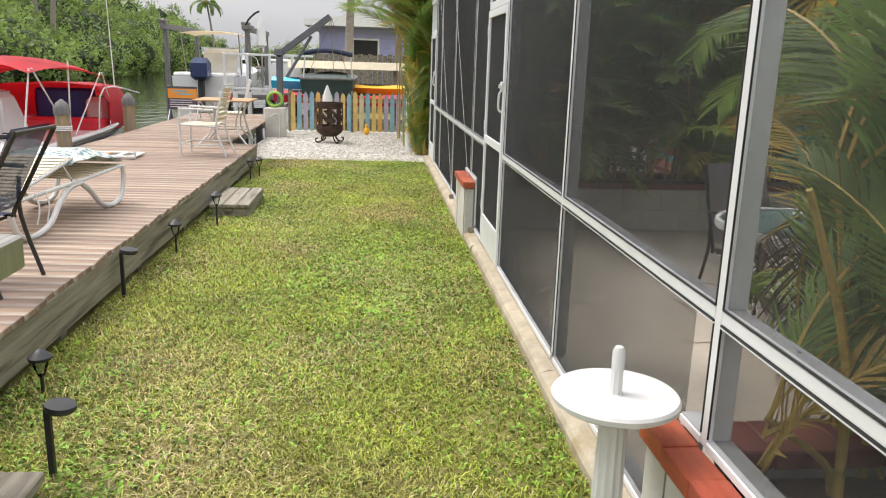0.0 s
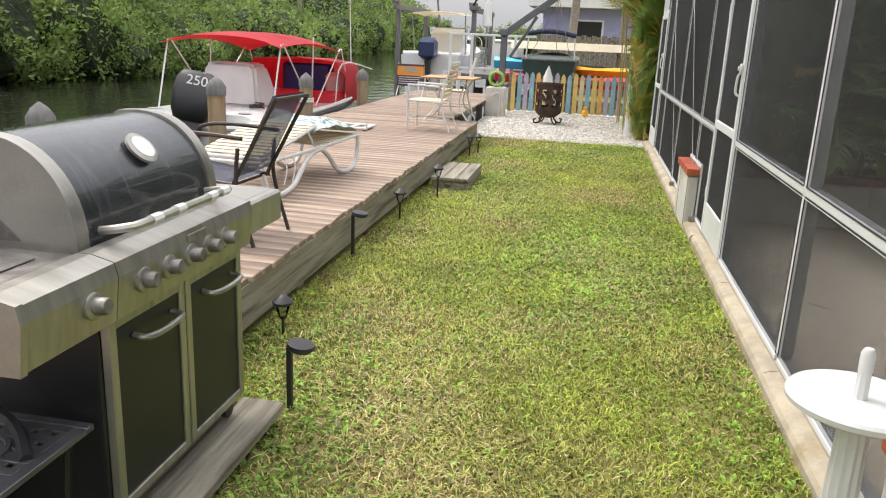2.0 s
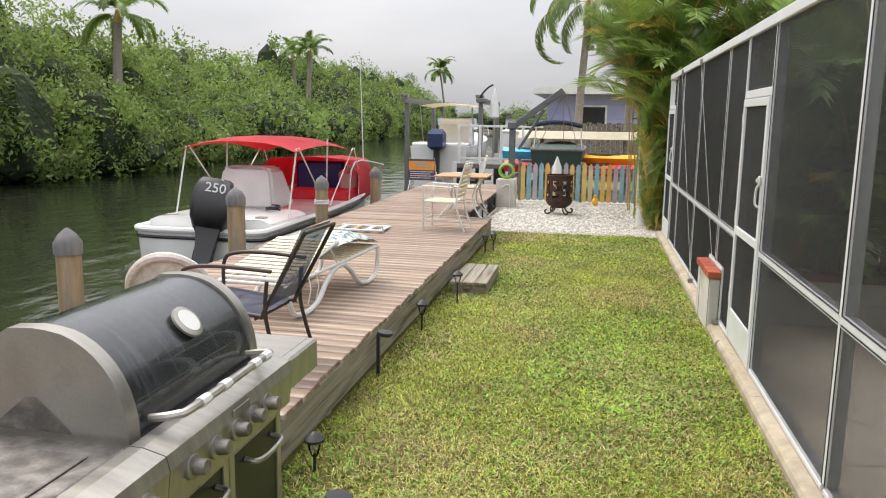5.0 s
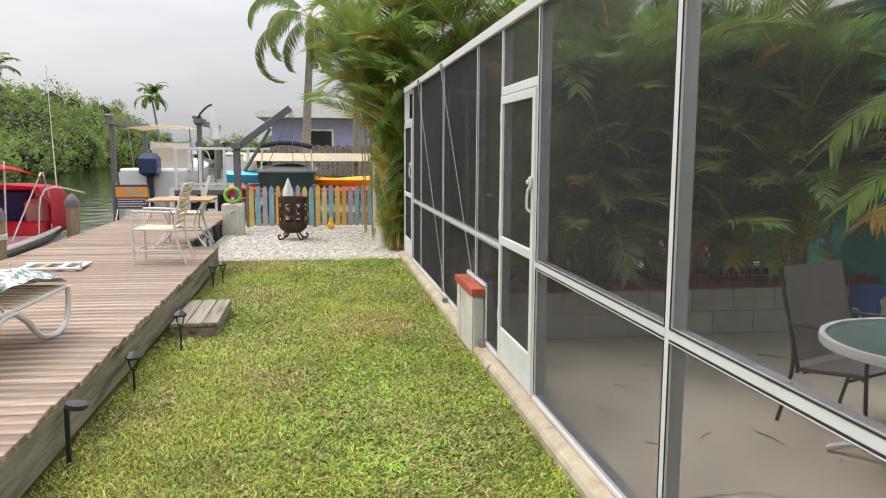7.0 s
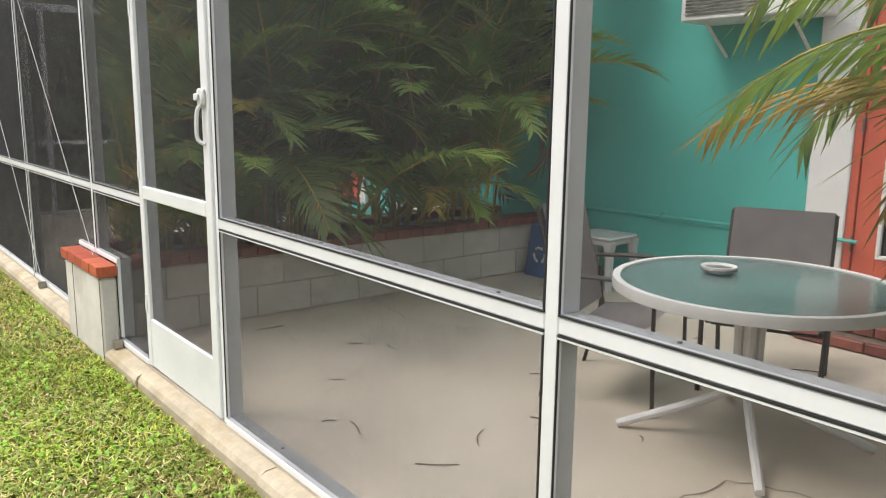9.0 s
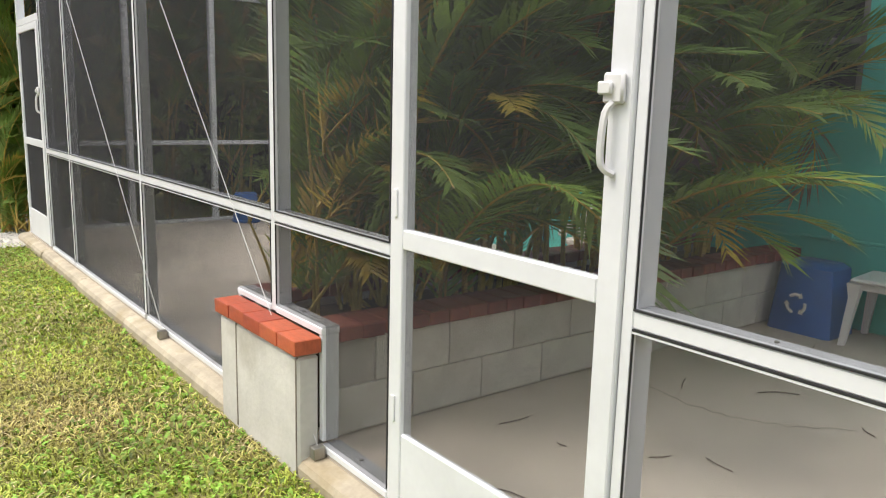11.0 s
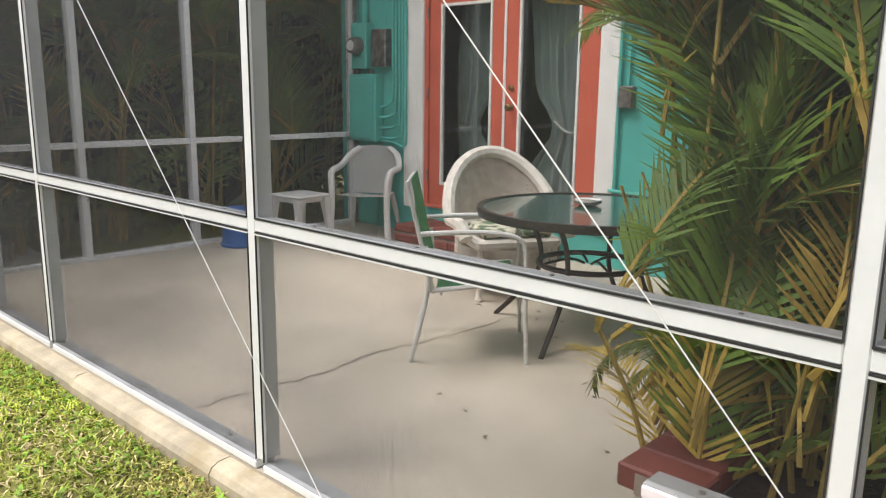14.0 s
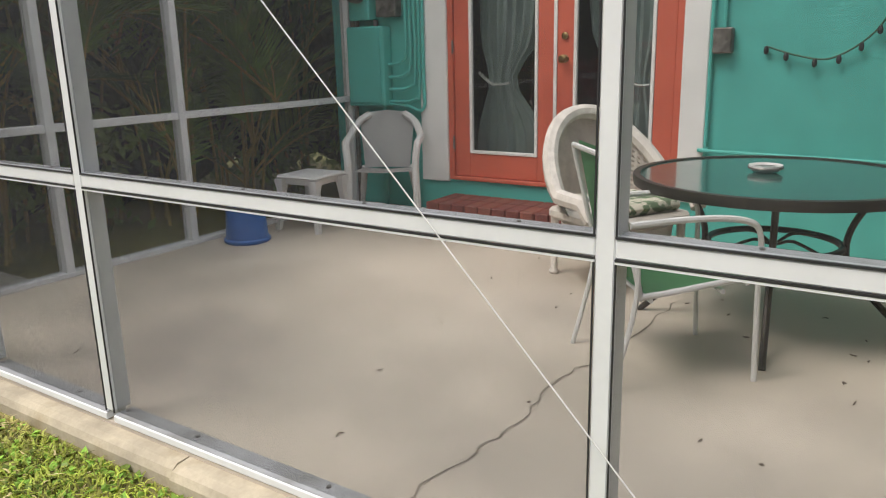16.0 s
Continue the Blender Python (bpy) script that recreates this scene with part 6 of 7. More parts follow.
for t in np.linspace(0, 1, 9):
    y = 5.0 + 2.9 * t
    h = 1.06 - 0.10 * t - 0.45 * max(0, t - 0.8) * 3
    w = 1.08 * (1 - 0.55 * t ** 2)
    rings.append([(-w, y, 0.25), (-w, y, h * 0.7), (-w * 0.8, y, h), (0, y, h + 0.06), (w * 0.8, y, h), (w, y, h * 0.7), (w, y, 0.25)])
bm = loft(BM(), rings, cap=False, closed=False)
bmesh.ops.solidify(bm, geom=bm.faces[:], thickness=0.02)
part("cabin_canvas", bm, M_REDCAN, B, "red canvas cabin enclosure, open to the stern")
part("cabin_seat", box(BM(), -0.75, 0.35, 6.2, 6.5, 0.25, 0.95, 0.05), M_BLUE, B, "royal blue seat back")
part("cockpit_bench", box(BM(), -0.4, 0.98, 4.6, 5.3, 0.25, 0.46, 0.04), M_REDCAN, B, "red bench cushion", smooth=False)
part("helm_seat", box(BM(), 0.45, 0.85, 5.5, 5.8, 0.3, 0.82, 0.08), M_GEL, B, "white helm seat")
part("windscreen_pole", tube(BM(), bend([(1.0, 4.6, 0.3), (1.0, 5.0, 1.02), (1.0, 7.2, 0.85)], 4), 0.014, 6), M_WHITEPL, B)
part("antenna", tube(BM(), [(0.78, 6.35, 0.5), (0.62, 6.6, 3.25)], [0.014, 0.006], 6), M_WHITEPL, B, "tall white whip antenna")
bm = BM()
for k in range(7):
    a0 = k * 0.9
    tube(bm, [(0.55 + 0.12 * math.cos(a0 + a * 0.5), 1.9 + 0.10 * math.sin(a0 + a * 0.5), 0.375 + 0.012 * k) for a in range(7)], 0.012, 5)
part("dock_line", bm, M_BLACKPL, B, "coiled dark rope")
for x in (-0.75, 0.75):
    part("deck_fitting", lathe(BM(), [(0.10, 0.36), (0.10, 0.372), (0.05, 0.376)], 16, Matrix.Translation((x, 1.0, 0))), M_STEEL, B)

# outboard motor
OM = part("outboard_motor", loft(BM(), [[(0.0 + sx * wx, yc + sy * wy, z) for sx, sy in ((-1, -0.8), (-0.8, -1), (0.8, -1), (1, -0.8), (1, 0.8), (0.7, 1), (-0.7, 1), (-1, 0.8))]
      for z, wx, wy, yc in ((0.24, 0.17, 0.22, 0.30), (0.34, 0.23, 0.31, 0.27), (0.55, 0.25, 0.36, 0.26), (0.74, 0.235, 0.35, 0.28), (0.86, 0.20, 0.30, 0.31), (0.92, 0.13, 0.2, 0.34))]), M_BLACKPL, B, "black outboard motor cowling")
OM.matrix_local = pose(0.36, -0.12, 0.12, -28, 10, 20) @ Matrix.Scale(1.18, 4)
part("midsection", loft(BM(), [[(sx * wx, yc + sy * wy, z) for sx, sy in ((-1, -1), (1, -1), (1, 1), (-1, 1))] for z, wx, wy, yc in ((0.26, 0.15, 0.2, 0.3), (0.0, 0.11, 0.15, 0.28), (-0.35, 0.09, 0.13, 0.24), (-0.75, 0.07, 0.16, 0.22))]), M_BLACKPL, OM, "black motor leg")
part("bracket", box(BM(), -0.16, 0.16, 0.45, 0.72, -0.35, 0.22, 0.03), M_BLACKM, OM)
part("trim_stripe", tube(BM(), bend([(0.236, -0.06, 0.36), (0.258, 0.25, 0.40), (0.20, 0.56, 0.42)], 4), 0.008, 5), M_STEEL, OM, "silver trim stripe")
part("pinstripe", tube(BM(), [(0.06, -0.02, 0.85), (0.17, 0.06, 0.80)], 0.007, 5), M_WHITEPL, OM)
fc = bpy.data.curves.new("number", "FONT")
fc.body, fc.size, fc.extrude, fc.align_x = "250", 0.17, 0.004, "CENTER"
fo = new("number", fc)
dg = bpy.context.evaluated_depsgraph_get()
num = bpy.data.meshes.new_from_object(fo.evaluated_get(dg))
bpy.data.objects.remove(fo)
num.materials.clear()
num.materials.append(M_WHITEPL)
no = new("number", num)
no.parent = OM
no.matrix_local = pose(0.02, -0.085, 0.64, 97, 0, 0)
tagged(no, "white number 250 on the cowling")

# far boat on a lift
F = thing("lift_boat", "white centre console boat with a tan top raised on a lift", "boat", "", pose(-6.05, 25.2, 0))
part("hull", loft(BM(), hull(BM(), 7.5, 1.95, 0.0, 1.05, 0.35)), M_GEL, F, "white hull seen from the stern")
part("stern_deck", box(BM(), -0.9, 0.9, 0.1, 1.2, 1.05, 1.16, 0.04), M_GEL, F)
part("console", prism(BM(), [(2.6, 1.05), (4.0, 1.05), (3.8, 1.75), (3.4, 1.95), (2.9, 1.75)], "x", -0.55, 0.55), M_GEL, F)
part("windscreen", prism(BM(), [(3.3, 1.75), (4.0, 1.55), (3.9, 1.6), (3.3, 1.95)], "x", -0.7, 0.7), M_GLASS, F)
part("top", canopy(0.9, 3.7, 1.95, 2.36, 0.0, 0.08, 0.10), M_CREAM, F, "tan canvas top")
for s in (-1, 1):
    for y in (1.2, 3.5):
        part("top_pole", tube(BM(), [(s * 0.86, y + 0.5, 1.05), (s * 0.88, y, 2.36)], 0.018, 6), M_STEEL, F)
part("outboard", loft(BM(), [[(sx * wx, -0.25 + sy * wy, z) for sx, sy in ((-1, -1), (1, -1), (1, 1), (-1, 1))] for z, wx, wy in ((0.95, 0.13, 0.18), (1.05, 0.24, 0.3), (1.45, 0.24, 0.32), (1.6, 0.15, 0.2))]), mat("navy_cowling", (0.03, 0.05, 0.12), 0.3, 0, 0.1, 6, 50, 0.05), F, "dark navy outboard")
part("outboard_leg", box(BM(), -0.08, 0.08, -0.4, -0.15, 0.1, 0.95, 0.02), M_BLACKPL, F, smooth=False)
part("bow_rail", tube(BM(), bend([(-1.0, 4.6, 1.35), (-0.6, 6.6, 1.65), (0, 7.4, 1.72), (0.6, 6.6, 1.65), (1.0, 4.6, 1.35)], 5), 0.016, 6), M_STEEL, F)
BLF = thing("boat_lift", "tall grey wooden boat lift posts with cross beams", "boat lift")
for x, y in ((-7.32, 26.2), (-4.86, 26.2), (-7.32, 30.5), (-4.86, 30.5)):
    part("post", box(BM(), x - 0.07, x + 0.07, y - 0.07, y + 0.07, -1.6, 2.42, 0.015), M_DARKGREY, BLF, smooth=False)
for x in (-7.32, -4.86):
    part("beam", box(BM(), x - 0.05, x + 0.05, 25.7, 31.0, 2.42, 2.58, 0.01), M_DARKGREY, BLF, smooth=False)
    part("motor_box", box(BM(), x - 0.12, x + 0.12, 25.75, 26.1, 2.58, 2.70, 0.02), M_STEELOLD, BLF, smooth=False)
for y in (26.8, 30.0):
    part("cradle", box(BM(), -7.2, -4.98, y, y + 0.18, -0.35, -0.13, 0.01), M_STEELOLD, BLF, smooth=False)
part("bunk_board", box(BM(), -6.85, -5.3, 25.3, 25.4, -0.3, 0.55, 0.02), M_WHITE, BLF, "pale panel hung below the stern", smooth=False)

# second lift dock with white rails and an upright wrapped umbrella
RD = thing("neighbour_dock", "raised wooden dock with white rails on dark piles", "dock")
part("decking", box(BM(), -5.0, -2.6, 22.6, 30, 0.55, 0.68, 0.01), M_DARKGREY, RD, smooth=False)
for x in (-4.95, -4.35, -3.75, -3.15):
    part("pile", tube(BM(), [(x, 22.75, -1.6), (x, 22.75, 0.55)], 0.13, 10), M_BLACKPL, RD)
    part("rail_post", box(BM(), x - 0.035, x + 0.035, 22.62, 22.69, 0.68, 1.75, 0.004), M_WHITE, RD, smooth=False)
for z in (0.80, 1.70):
    part("rail", box(BM(), -5.0, -2.6, 22.64, 22.68, z, z + 0.06, 0.004), M_WHITE, RD, smooth=False)
for x in (-5.0, -4.62, -4.25):
    part("white_pile", tube(BM(), [(x, 22.3, -1.6), (x, 22.3, 0.75)], 0.06, 8), M_WHITE, RD)
for x, h in ((-4.62, 2.42),):
    part("tall_post", box(BM(), x - 0.06, x + 0.06, 24.5, 24.62, -1.6, h, 0.01), M_DARKGREY, RD, smooth=False)
part("cross_beam", box(BM(), -4.75, -4.45, 24.4, 24.8, 2.42, 2.54, 0.01), M_DARKGREY, RD, smooth=False)
part("hoist_arm", tube(BM(), bend([(-4.66, 24.6, 2.54), (-4.58, 24.6, 2.70), (-4.40, 24.6, 2.88), (-4.26, 24.6, 2.95)], 5), 0.03, 6), M_BLACKM, RD)
UM = thing("wrapped_umbrella", "closed white patio umbrella on the neighbouring dock", "umbrella", "", pose(-4.22, 24.6, 0.68))
part("canopy", lathe(BM(), [(0.04, 1.25), (0.15, 1.32), (0.13, 1.68), (0.08, 1.95), (0.015, 2.18)], 12), M_WHITE, UM)
part("pole", tube(BM(), [(0, 0, 0), (0, 0, 1.3)], 0.03, 8), M_STEEL, UM)
WB = thing("white_dock_box", "white fibreglass dock locker", "dock box", "", pose(-3.45, 24.0, 0.68))
part("body", box(BM(), -0.4, 0.4, -0.3, 0.3, 0, 0.85, 0.04), M_GEL, WB, smooth=False)
part("lid", box(BM(), -0.43, 0.43, -0.33, 0.33, 0.852, 0.95, 0.04), M_GEL, WB, smooth=False)

DV = thing("davit_crane", "grey steel davit crane holding up a small dark boat", "crane")
part("mast", box(BM(), -3.12, -2.98, 18.78, 18.92, -0.2, 1.85, 0.015), M_GREYGRN, DV, smooth=False)
part("mast_plate", box(BM(), -3.15, -2.95, 18.74, 18.96, 1.72, 1.86, 0.01), M_GREYGRN, DV, smooth=False)
bm = BM()
d = Vector((1.05, 0.0, 0.78))
box(bm, -0.08, 1.38, -0.07, 0.07, -0.07, 0.07, 0.01, m=Matrix.Translation((-3.04, 18.85, 1.76)) @ Euler((0, -math.atan2(0.78, 1.05), 0)).to_matrix().to_4x4())
part("boom", bm, M_GREYGRN, DV, smooth=False)
part("brace", tube(BM(), [(-2.9, 18.85, 1.25), (-2.35, 18.85, 2.15)], 0.035, 8), M_GREYGRN, DV)
part("cable", tube(BM(), [(-1.92, 18.9, 2.58), (-1.95, 20.6, 1.35)], 0.008, 5), M_STEEL, DV)
SB = thing("dinghy", "small dark green dinghy hung behind the fence with a folded frame", "boat", "", pose(-2.1, 20.3, 0))
part("hull", loft(BM(), hull(BM(), 3.0, 1.35, 0.62, 1.20, 0.12)), M_HULLD, SB, "dark green hull")
part("rim", tube(BM(), [p for p in [Vector(r_[0]) for r_ in hull(BM(), 3.0, 1.35, 0.62, 1.20, 0.12)] + [Vector(r_[5]) for r_ in hull(BM(), 3.0, 1.35, 0.62, 1.20, 0.12)[::-1]]], 0.03, 6, closed=True), M_DARKGREY, SB)
for s in (-1, 1):
    part("frame_pole", tube(BM(), [(s * 0.6, 0.5, 1.22), (s * 0.56, 0.6, 1.80)], 0.02, 6), M_WHITEPL, SB)
    part("sling", tube(BM(), [(s * 0.5, 0.4, 1.22), (0.2, -1.4, 2.55)], 0.007, 5), M_STEEL, SB)
part("folded_top", tube(BM(), bend([(-0.6, 0.6, 1.80), (-0.2, 0.6, 1.87), (0.2, 0.6, 1.86), (0.6, 0.6, 1.78)], 4), 0.06, 8), mat("navy_canvas", (0.03, 0.04, 0.08), 0.8, 0, 0.2, 6, 50, 0.2), SB, "rolled navy canvas top")
PS = thing("garden_umbrella", "closed white garden umbrella in front of the fence", "umbrella", "", pose(-2.02, 19.1, 0))
part("canopy", lathe(BM(), [(0.06, 0.55), (0.12, 0.62), (0.09, 0.88), (0.03, 1.05), (0.01, 1.1)], 12), M_WHITE, PS)
part("pole", tube(BM(), [(0, 0, 0.0), (0, 0, 0.6)], 0.02, 8), M_STEEL, PS)


def kayak(x, y, z, length, material, label, yaw):
    k = thing("kayak", label, "kayak", "kayaks on a rack", pose(x, y, z, 0, 0, yaw))
    rings = []
    for i in range(11):
        t = i / 10
        w = 0.34 * math.sin(math.pi * (0.04 + 0.92 * t)) ** 0.6
        h = 0.14 + 0.05 * abs(2 * t - 1) ** 2
        yy = (t - 0.5) * length
        rings.append([(-w, yy, 0.12), (-w * 0.6, yy, -0.08), (w * 0.6, yy, -0.08), (w, yy, 0.12), (w * 0.5, yy, 0.12 + h * 0.5), (-w * 0.5, yy, 0.12 + h * 0.5)])
    part("hull", loft(BM(), rings), material, k)
    part("cockpit", tube(BM(), [(0.2 * math.cos(a * math.tau / 16), 0.42 * math.sin(a * math.tau / 16), 0.2) for a in range(16)], 0.02, 6, closed=True), M_BLACKPL, k)


kayak(-0.95, 21.6, 0.86, 2.3, M_YEL, "yellow kayak stacked upside on the rack", 82)
kayak(-1.15, 21.2, 0.62, 2.3, M_REDPL, "red kayak lying below the yellow one", 82)
kayak(-2.75, 21.6, 0.98, 1.7, M_CYAN, "bright blue kayak on the wooden rack", 78)
kayak(-2.7, 21.2, 0.66, 1.6, M_REDPL, "short coral red kayak at the end of the rack", 80)
RK = thing("kayak_rack", "low wooden rack under the kayaks", "rack")
for x in (-3.2, -2.0, -0.4):
    for z in (0.46, 0.76):
        part("arm", box(BM(), x, x + 0.08, 20.9, 22.0, z, z + 0.06, 0.004), M_FASCIA, RK, smooth=False)
    part("upright", box(BM(), x, x + 0.08, 22.0, 22.08, -0.1, 1.1, 0.004), M_FASCIA, RK, smooth=False)
# flat white boat cover behind
WC = thing("upturned_skiff", "upturned white skiff resting behind the kayaks", "boat", "", pose(-1.4, 23.2, 0))
part("hull", loft(BM(), [[(x, -0.5 * w, 1.42), (x, -0.3 * w, 1.62), (x, 0.3 * w, 1.62), (x, 0.5 * w, 1.42)] for x, w in ((-1.9, 0.6), (-1.2, 1.0), (1.0, 1.0), (1.6, 0.9))]), M_CREAM, WC)
for x in (-1.3, 1.0):
    part("trestle", box(BM(), x, x + 0.08, -0.3, 0.3, 0, 1.42, 0.004), M_FASCIA, WC, smooth=False)

YF = thing("board_fence", "tall weathered grey board fence behind the yard", "fence")
for k in range(34):
    x = -2.9 + 0.16 * k
    part("board", box(BM(), x, x + 0.15, 27.0, 27.03, -0.1, 1.85 + 0.02 * math.sin(k * 3), 0.004), M_FASCIA, YF, smooth=False)
part("fence_rail", box(BM(), -2.9, 2.55, 27.031, 27.08, 1.5, 1.6, 0.004), M_FASCIA, YF, smooth=False)
PP = thing("white_arbor_post", "tall white garden post beside the palms", "post", "", pose(-0.22, 18.0, 0))
part("post", box(BM(), -0.045, 0.045, -0.045, 0.045, -0.1, 2.35, 0.006), M_WHITE, PP, smooth=False)
part("cap", box(BM(), -0.06, 0.06, -0.06, 0.06, 2.352, 2.39, 0.008), M_WHITE, PP, smooth=False)

NH = thing("lavender_house", "lavender weatherboard house with a white eave beyond the fence", "house")
part("wall", box(BM(), -3.3, 6.0, 36.0, 44.0, -0.2, 3.05), M_LAV, NH, smooth=False)
for k in range(13):
    part("board", box(BM(), -3.31, 6.0, 35.975, 35.999, 0.4 + 0.2 * k, 0.585 + 0.2 * k, 0.004), M_LAV, NH, smooth=False)
part("roof", prism(BM(), [(-3.9, 3.06), (6.6, 3.06), (6.6, 3.28), (1.35, 3.95), (-3.9, 3.28)], "y", 35.2, 45), M_WHITE, NH, smooth=False)
wn_ = part("window", box(BM(), -1.9, -0.7, 35.93, 35.972, 1.6, 2.6, 0.01), M_WHITE, NH, smooth=False)
# flat near-black sheet; the unlit room is only its colour
part("pane", box(BM(), -1.82, -0.78, 35.92, 35.929, 1.68, 2.52), M_ROOMDARK, wn_, smooth=False)
for x, y, w_, h in ((-13, 150, 7, 3.2), (-4, 120, 9, 3.4), (-20, 168, 6, 3)):
    fh = thing("far_house", "small pale house far along the canal", "house", "far houses", pose(x, y, -0.7))
    part("wall", box(BM(), 0, w_, 0, 6, 0, h), M_WHITE, fh, smooth=False)
    part("roof", prism(BM(), [(-0.5, h), (w_ + 0.5, h), (w_ / 2, h + 1.5)], "y", -0.5, 6.5), M_STEELOLD, fh, smooth=False)
    for k in range(3):
        # opaque panels, painted near-black for the unlit rooms within
        part("window", box(BM(), w_ * (0.15 + 0.28 * k), w_ * (0.15 + 0.28 * k) + 1.0, -0.03, -0.002, 1.1, 2.2), M_ROOMDARK, fh, smooth=False)
FD = thing("far_dock", "small wooden dock across the canal", "dock", "", pose(-19.5, 92, 0))
part("decking", box(BM(), 0, 4.5, 0, 2, 0.2, 0.4), M_DARKGREY, FD, smooth=False)
for x in (0.1, 1.5, 3.0, 4.4):
    part("post", box(BM(), x - 0.1, x + 0.1, 0, 0.2, -1.6, 1.6), M_DARKGREY, FD, smooth=False)
part("rail", box(BM(), 0, 4.5, 0.02, 0.12, 1.35, 1.5), M_DARKGREY, FD, smooth=False)

# ---- lawn table ----
U = thing("umbrella_side_table", "round white plastic table with a fluted stem", "side table", "", pose(-0.268, 3.13, 0.0))
part("tabletop", lathe(BM(), [(0.02, 0.685), (0.175, 0.69), (0.19, 0.70), (0.192, 0.715), (0.185, 0.724), (0.02, 0.722)], 40), M_WHITEPL, U)
bm = BM()
n = 24
rings = []
for z, rad in ((0.10, 0.062), (0.30, 0.05), (0.66, 0.042), (0.684, 0.06)):
    rings.append([((rad * (1 - 0.10 * (k % 2))) * math.cos(k * math.tau / n), (rad * (1 - 0.10 * (k % 2))) * math.sin(k * math.tau / n), z) for k in range(n)])
loft(bm, rings)
part("fluted_stem", bm, M_WHITEPL, U, smooth=False)
part("base", lathe(BM(), [(0.17, 0.0), (0.18, 0.03), (0.16, 0.07), (0.09, 0.095), (0.06, 0.12)], 32), M_WHITEPL, U)
bm = BM()
rings = []
for z, rad in ((0.722, 0.020), (0.80, 0.0185)):
    rings.append([((rad * (1 - 0.12 * (k % 2))) * math.cos(k * math.tau / 16), (rad * (1 - 0.12 * (k % 2))) * math.sin(k * math.tau / 16), z) for k in range(16)])
loft(bm, rings)
lathe(bm, [(0.019, 0.80), (0.019, 0.855), (0.012, 0.868), (0.003, 0.871)], 16)
part("finial", bm, M_WHITEPL, U)

# ---- near patio ----
def round_table(m, rad, h, top_mat, rim_mat, leg_mat, label, name, pedestal):
    t = thing(name, label, "table", "", m)
    part("tabletop", lathe(BM(), [(rad - 0.03, h - 0.018), (rad - 0.03, h - 0.006), (0.03, h - 0.006)], 48), top_mat, t, "frosted glass top")
    part("rim", lathe(BM(), [(rad - 0.035, h - 0.045), (rad, h - 0.045), (rad + 0.004, h - 0.02), (rad, h), (rad - 0.03, h), (rad - 0.03, h - 0.02)], 48), rim_mat, t)
    if pedestal:
        part("cross_rail", box(BM(), -rad + 0.035, rad - 0.035, -0.02, 0.02, h - 0.05, h - 0.02, 0.003), leg_mat, t, smooth=False)
        part("cross_rail", box(BM(), -0.02, 0.02, -rad + 0.035, rad - 0.035, h - 0.052, h - 0.022, 0.003), leg_mat, t, smooth=False)
        for k in range(4):
            a = k * math.tau / 4 + 0.3
            ca, sa = math.cos(a), math.sin(a)
            part("leg", tube(BM(), bend([(0.05 * ca, 0.05 * sa, h - 0.05), (0.045 * ca, 0.045 * sa, 0.30), (0.10 * ca, 0.10 * sa, 0.20), (0.52 * ca, 0.52 * sa, 0.018)], 5), 0.019, 8), leg_mat, t)
        part("umbrella_sleeve", tube(BM(), [(0, 0, 0.2), (0, 0, h - 0.02)], 0.028, 10), leg_mat, t)
    else:
        for k in range(4):
            a = k * math.tau / 4 + math.pi / 4
            ca, sa = math.cos(a), math.sin(a)
            part("leg", tube(BM(), bend([(rad * 0.74 * ca, rad * 0.74 * sa, h - 0.03), (rad * 0.56 * ca, rad * 0.56 * sa, h - 0.14), (rad * 0.47 * ca, rad * 0.47 * sa, h - 0.30), (rad * 0.55 * ca, rad * 0.55 * sa, 0.26), (rad * 0.93 * ca, rad * 0.93 * sa, 0.0)], 5), 0.015, 8), leg_mat, t)
        part("lower_ring", tube(BM(), [(0.29 * math.cos(a * math.tau / 28), 0.29 * math.sin(a * math.tau / 28), 0.40) for a in range(28)], 0.016, 6, closed=True), leg_mat, t)
        for k in range(4):
            a = k * math.tau / 4
            part("ring_spoke", tube(BM(), bend([(0.285 * math.cos(a), 0.285 * math.sin(a), 0.40), (0.12 * math.cos(a), 0.12 * math.sin(a), 0.43), (0.03 * math.cos(a), 0.03 * math.sin(a), 0.40)], 3), 0.008, 5), leg_mat, t)
    return t


round_table(pose(1.68, 5.39, FLOOR, 0, 0, 20), 0.575, 0.70, M_TGLASS, M_WHITEPL, M_WHITEPL, "round white rimmed glass patio table on splayed legs", "patio_table", True)
round_table(pose(2.275, 10.735, FLOOR, 0, 0, -35), 0.645, 0.72, M_DGLASS, M_BRONZE, M_BRONZE, "round frosted glass patio table on curved bronze legs", "patio_table", False)


def ashtray(x, y, z):
    a = thing("ashtray", "small round white ashtray on the glass table", "ashtray", "ashtrays", pose(x, y, z))
    part("dish", lathe(BM(), [(0.055, 0), (0.075, 0.012), (0.076, 0.03), (0.066, 0.03), (0.05, 0.012), (0.01, 0.011)], 24), M_WHITEPL, a)
    part("rim", lathe(BM(), [(0.0765, 0.014), (0.079, 0.018), (0.0765, 0.022)], 24), M_STEELOLD, a)


ashtray(1.72, 5.58, FLOOR + 0.70)
ashtray(2.35, 10.81, FLOOR + 0.72)


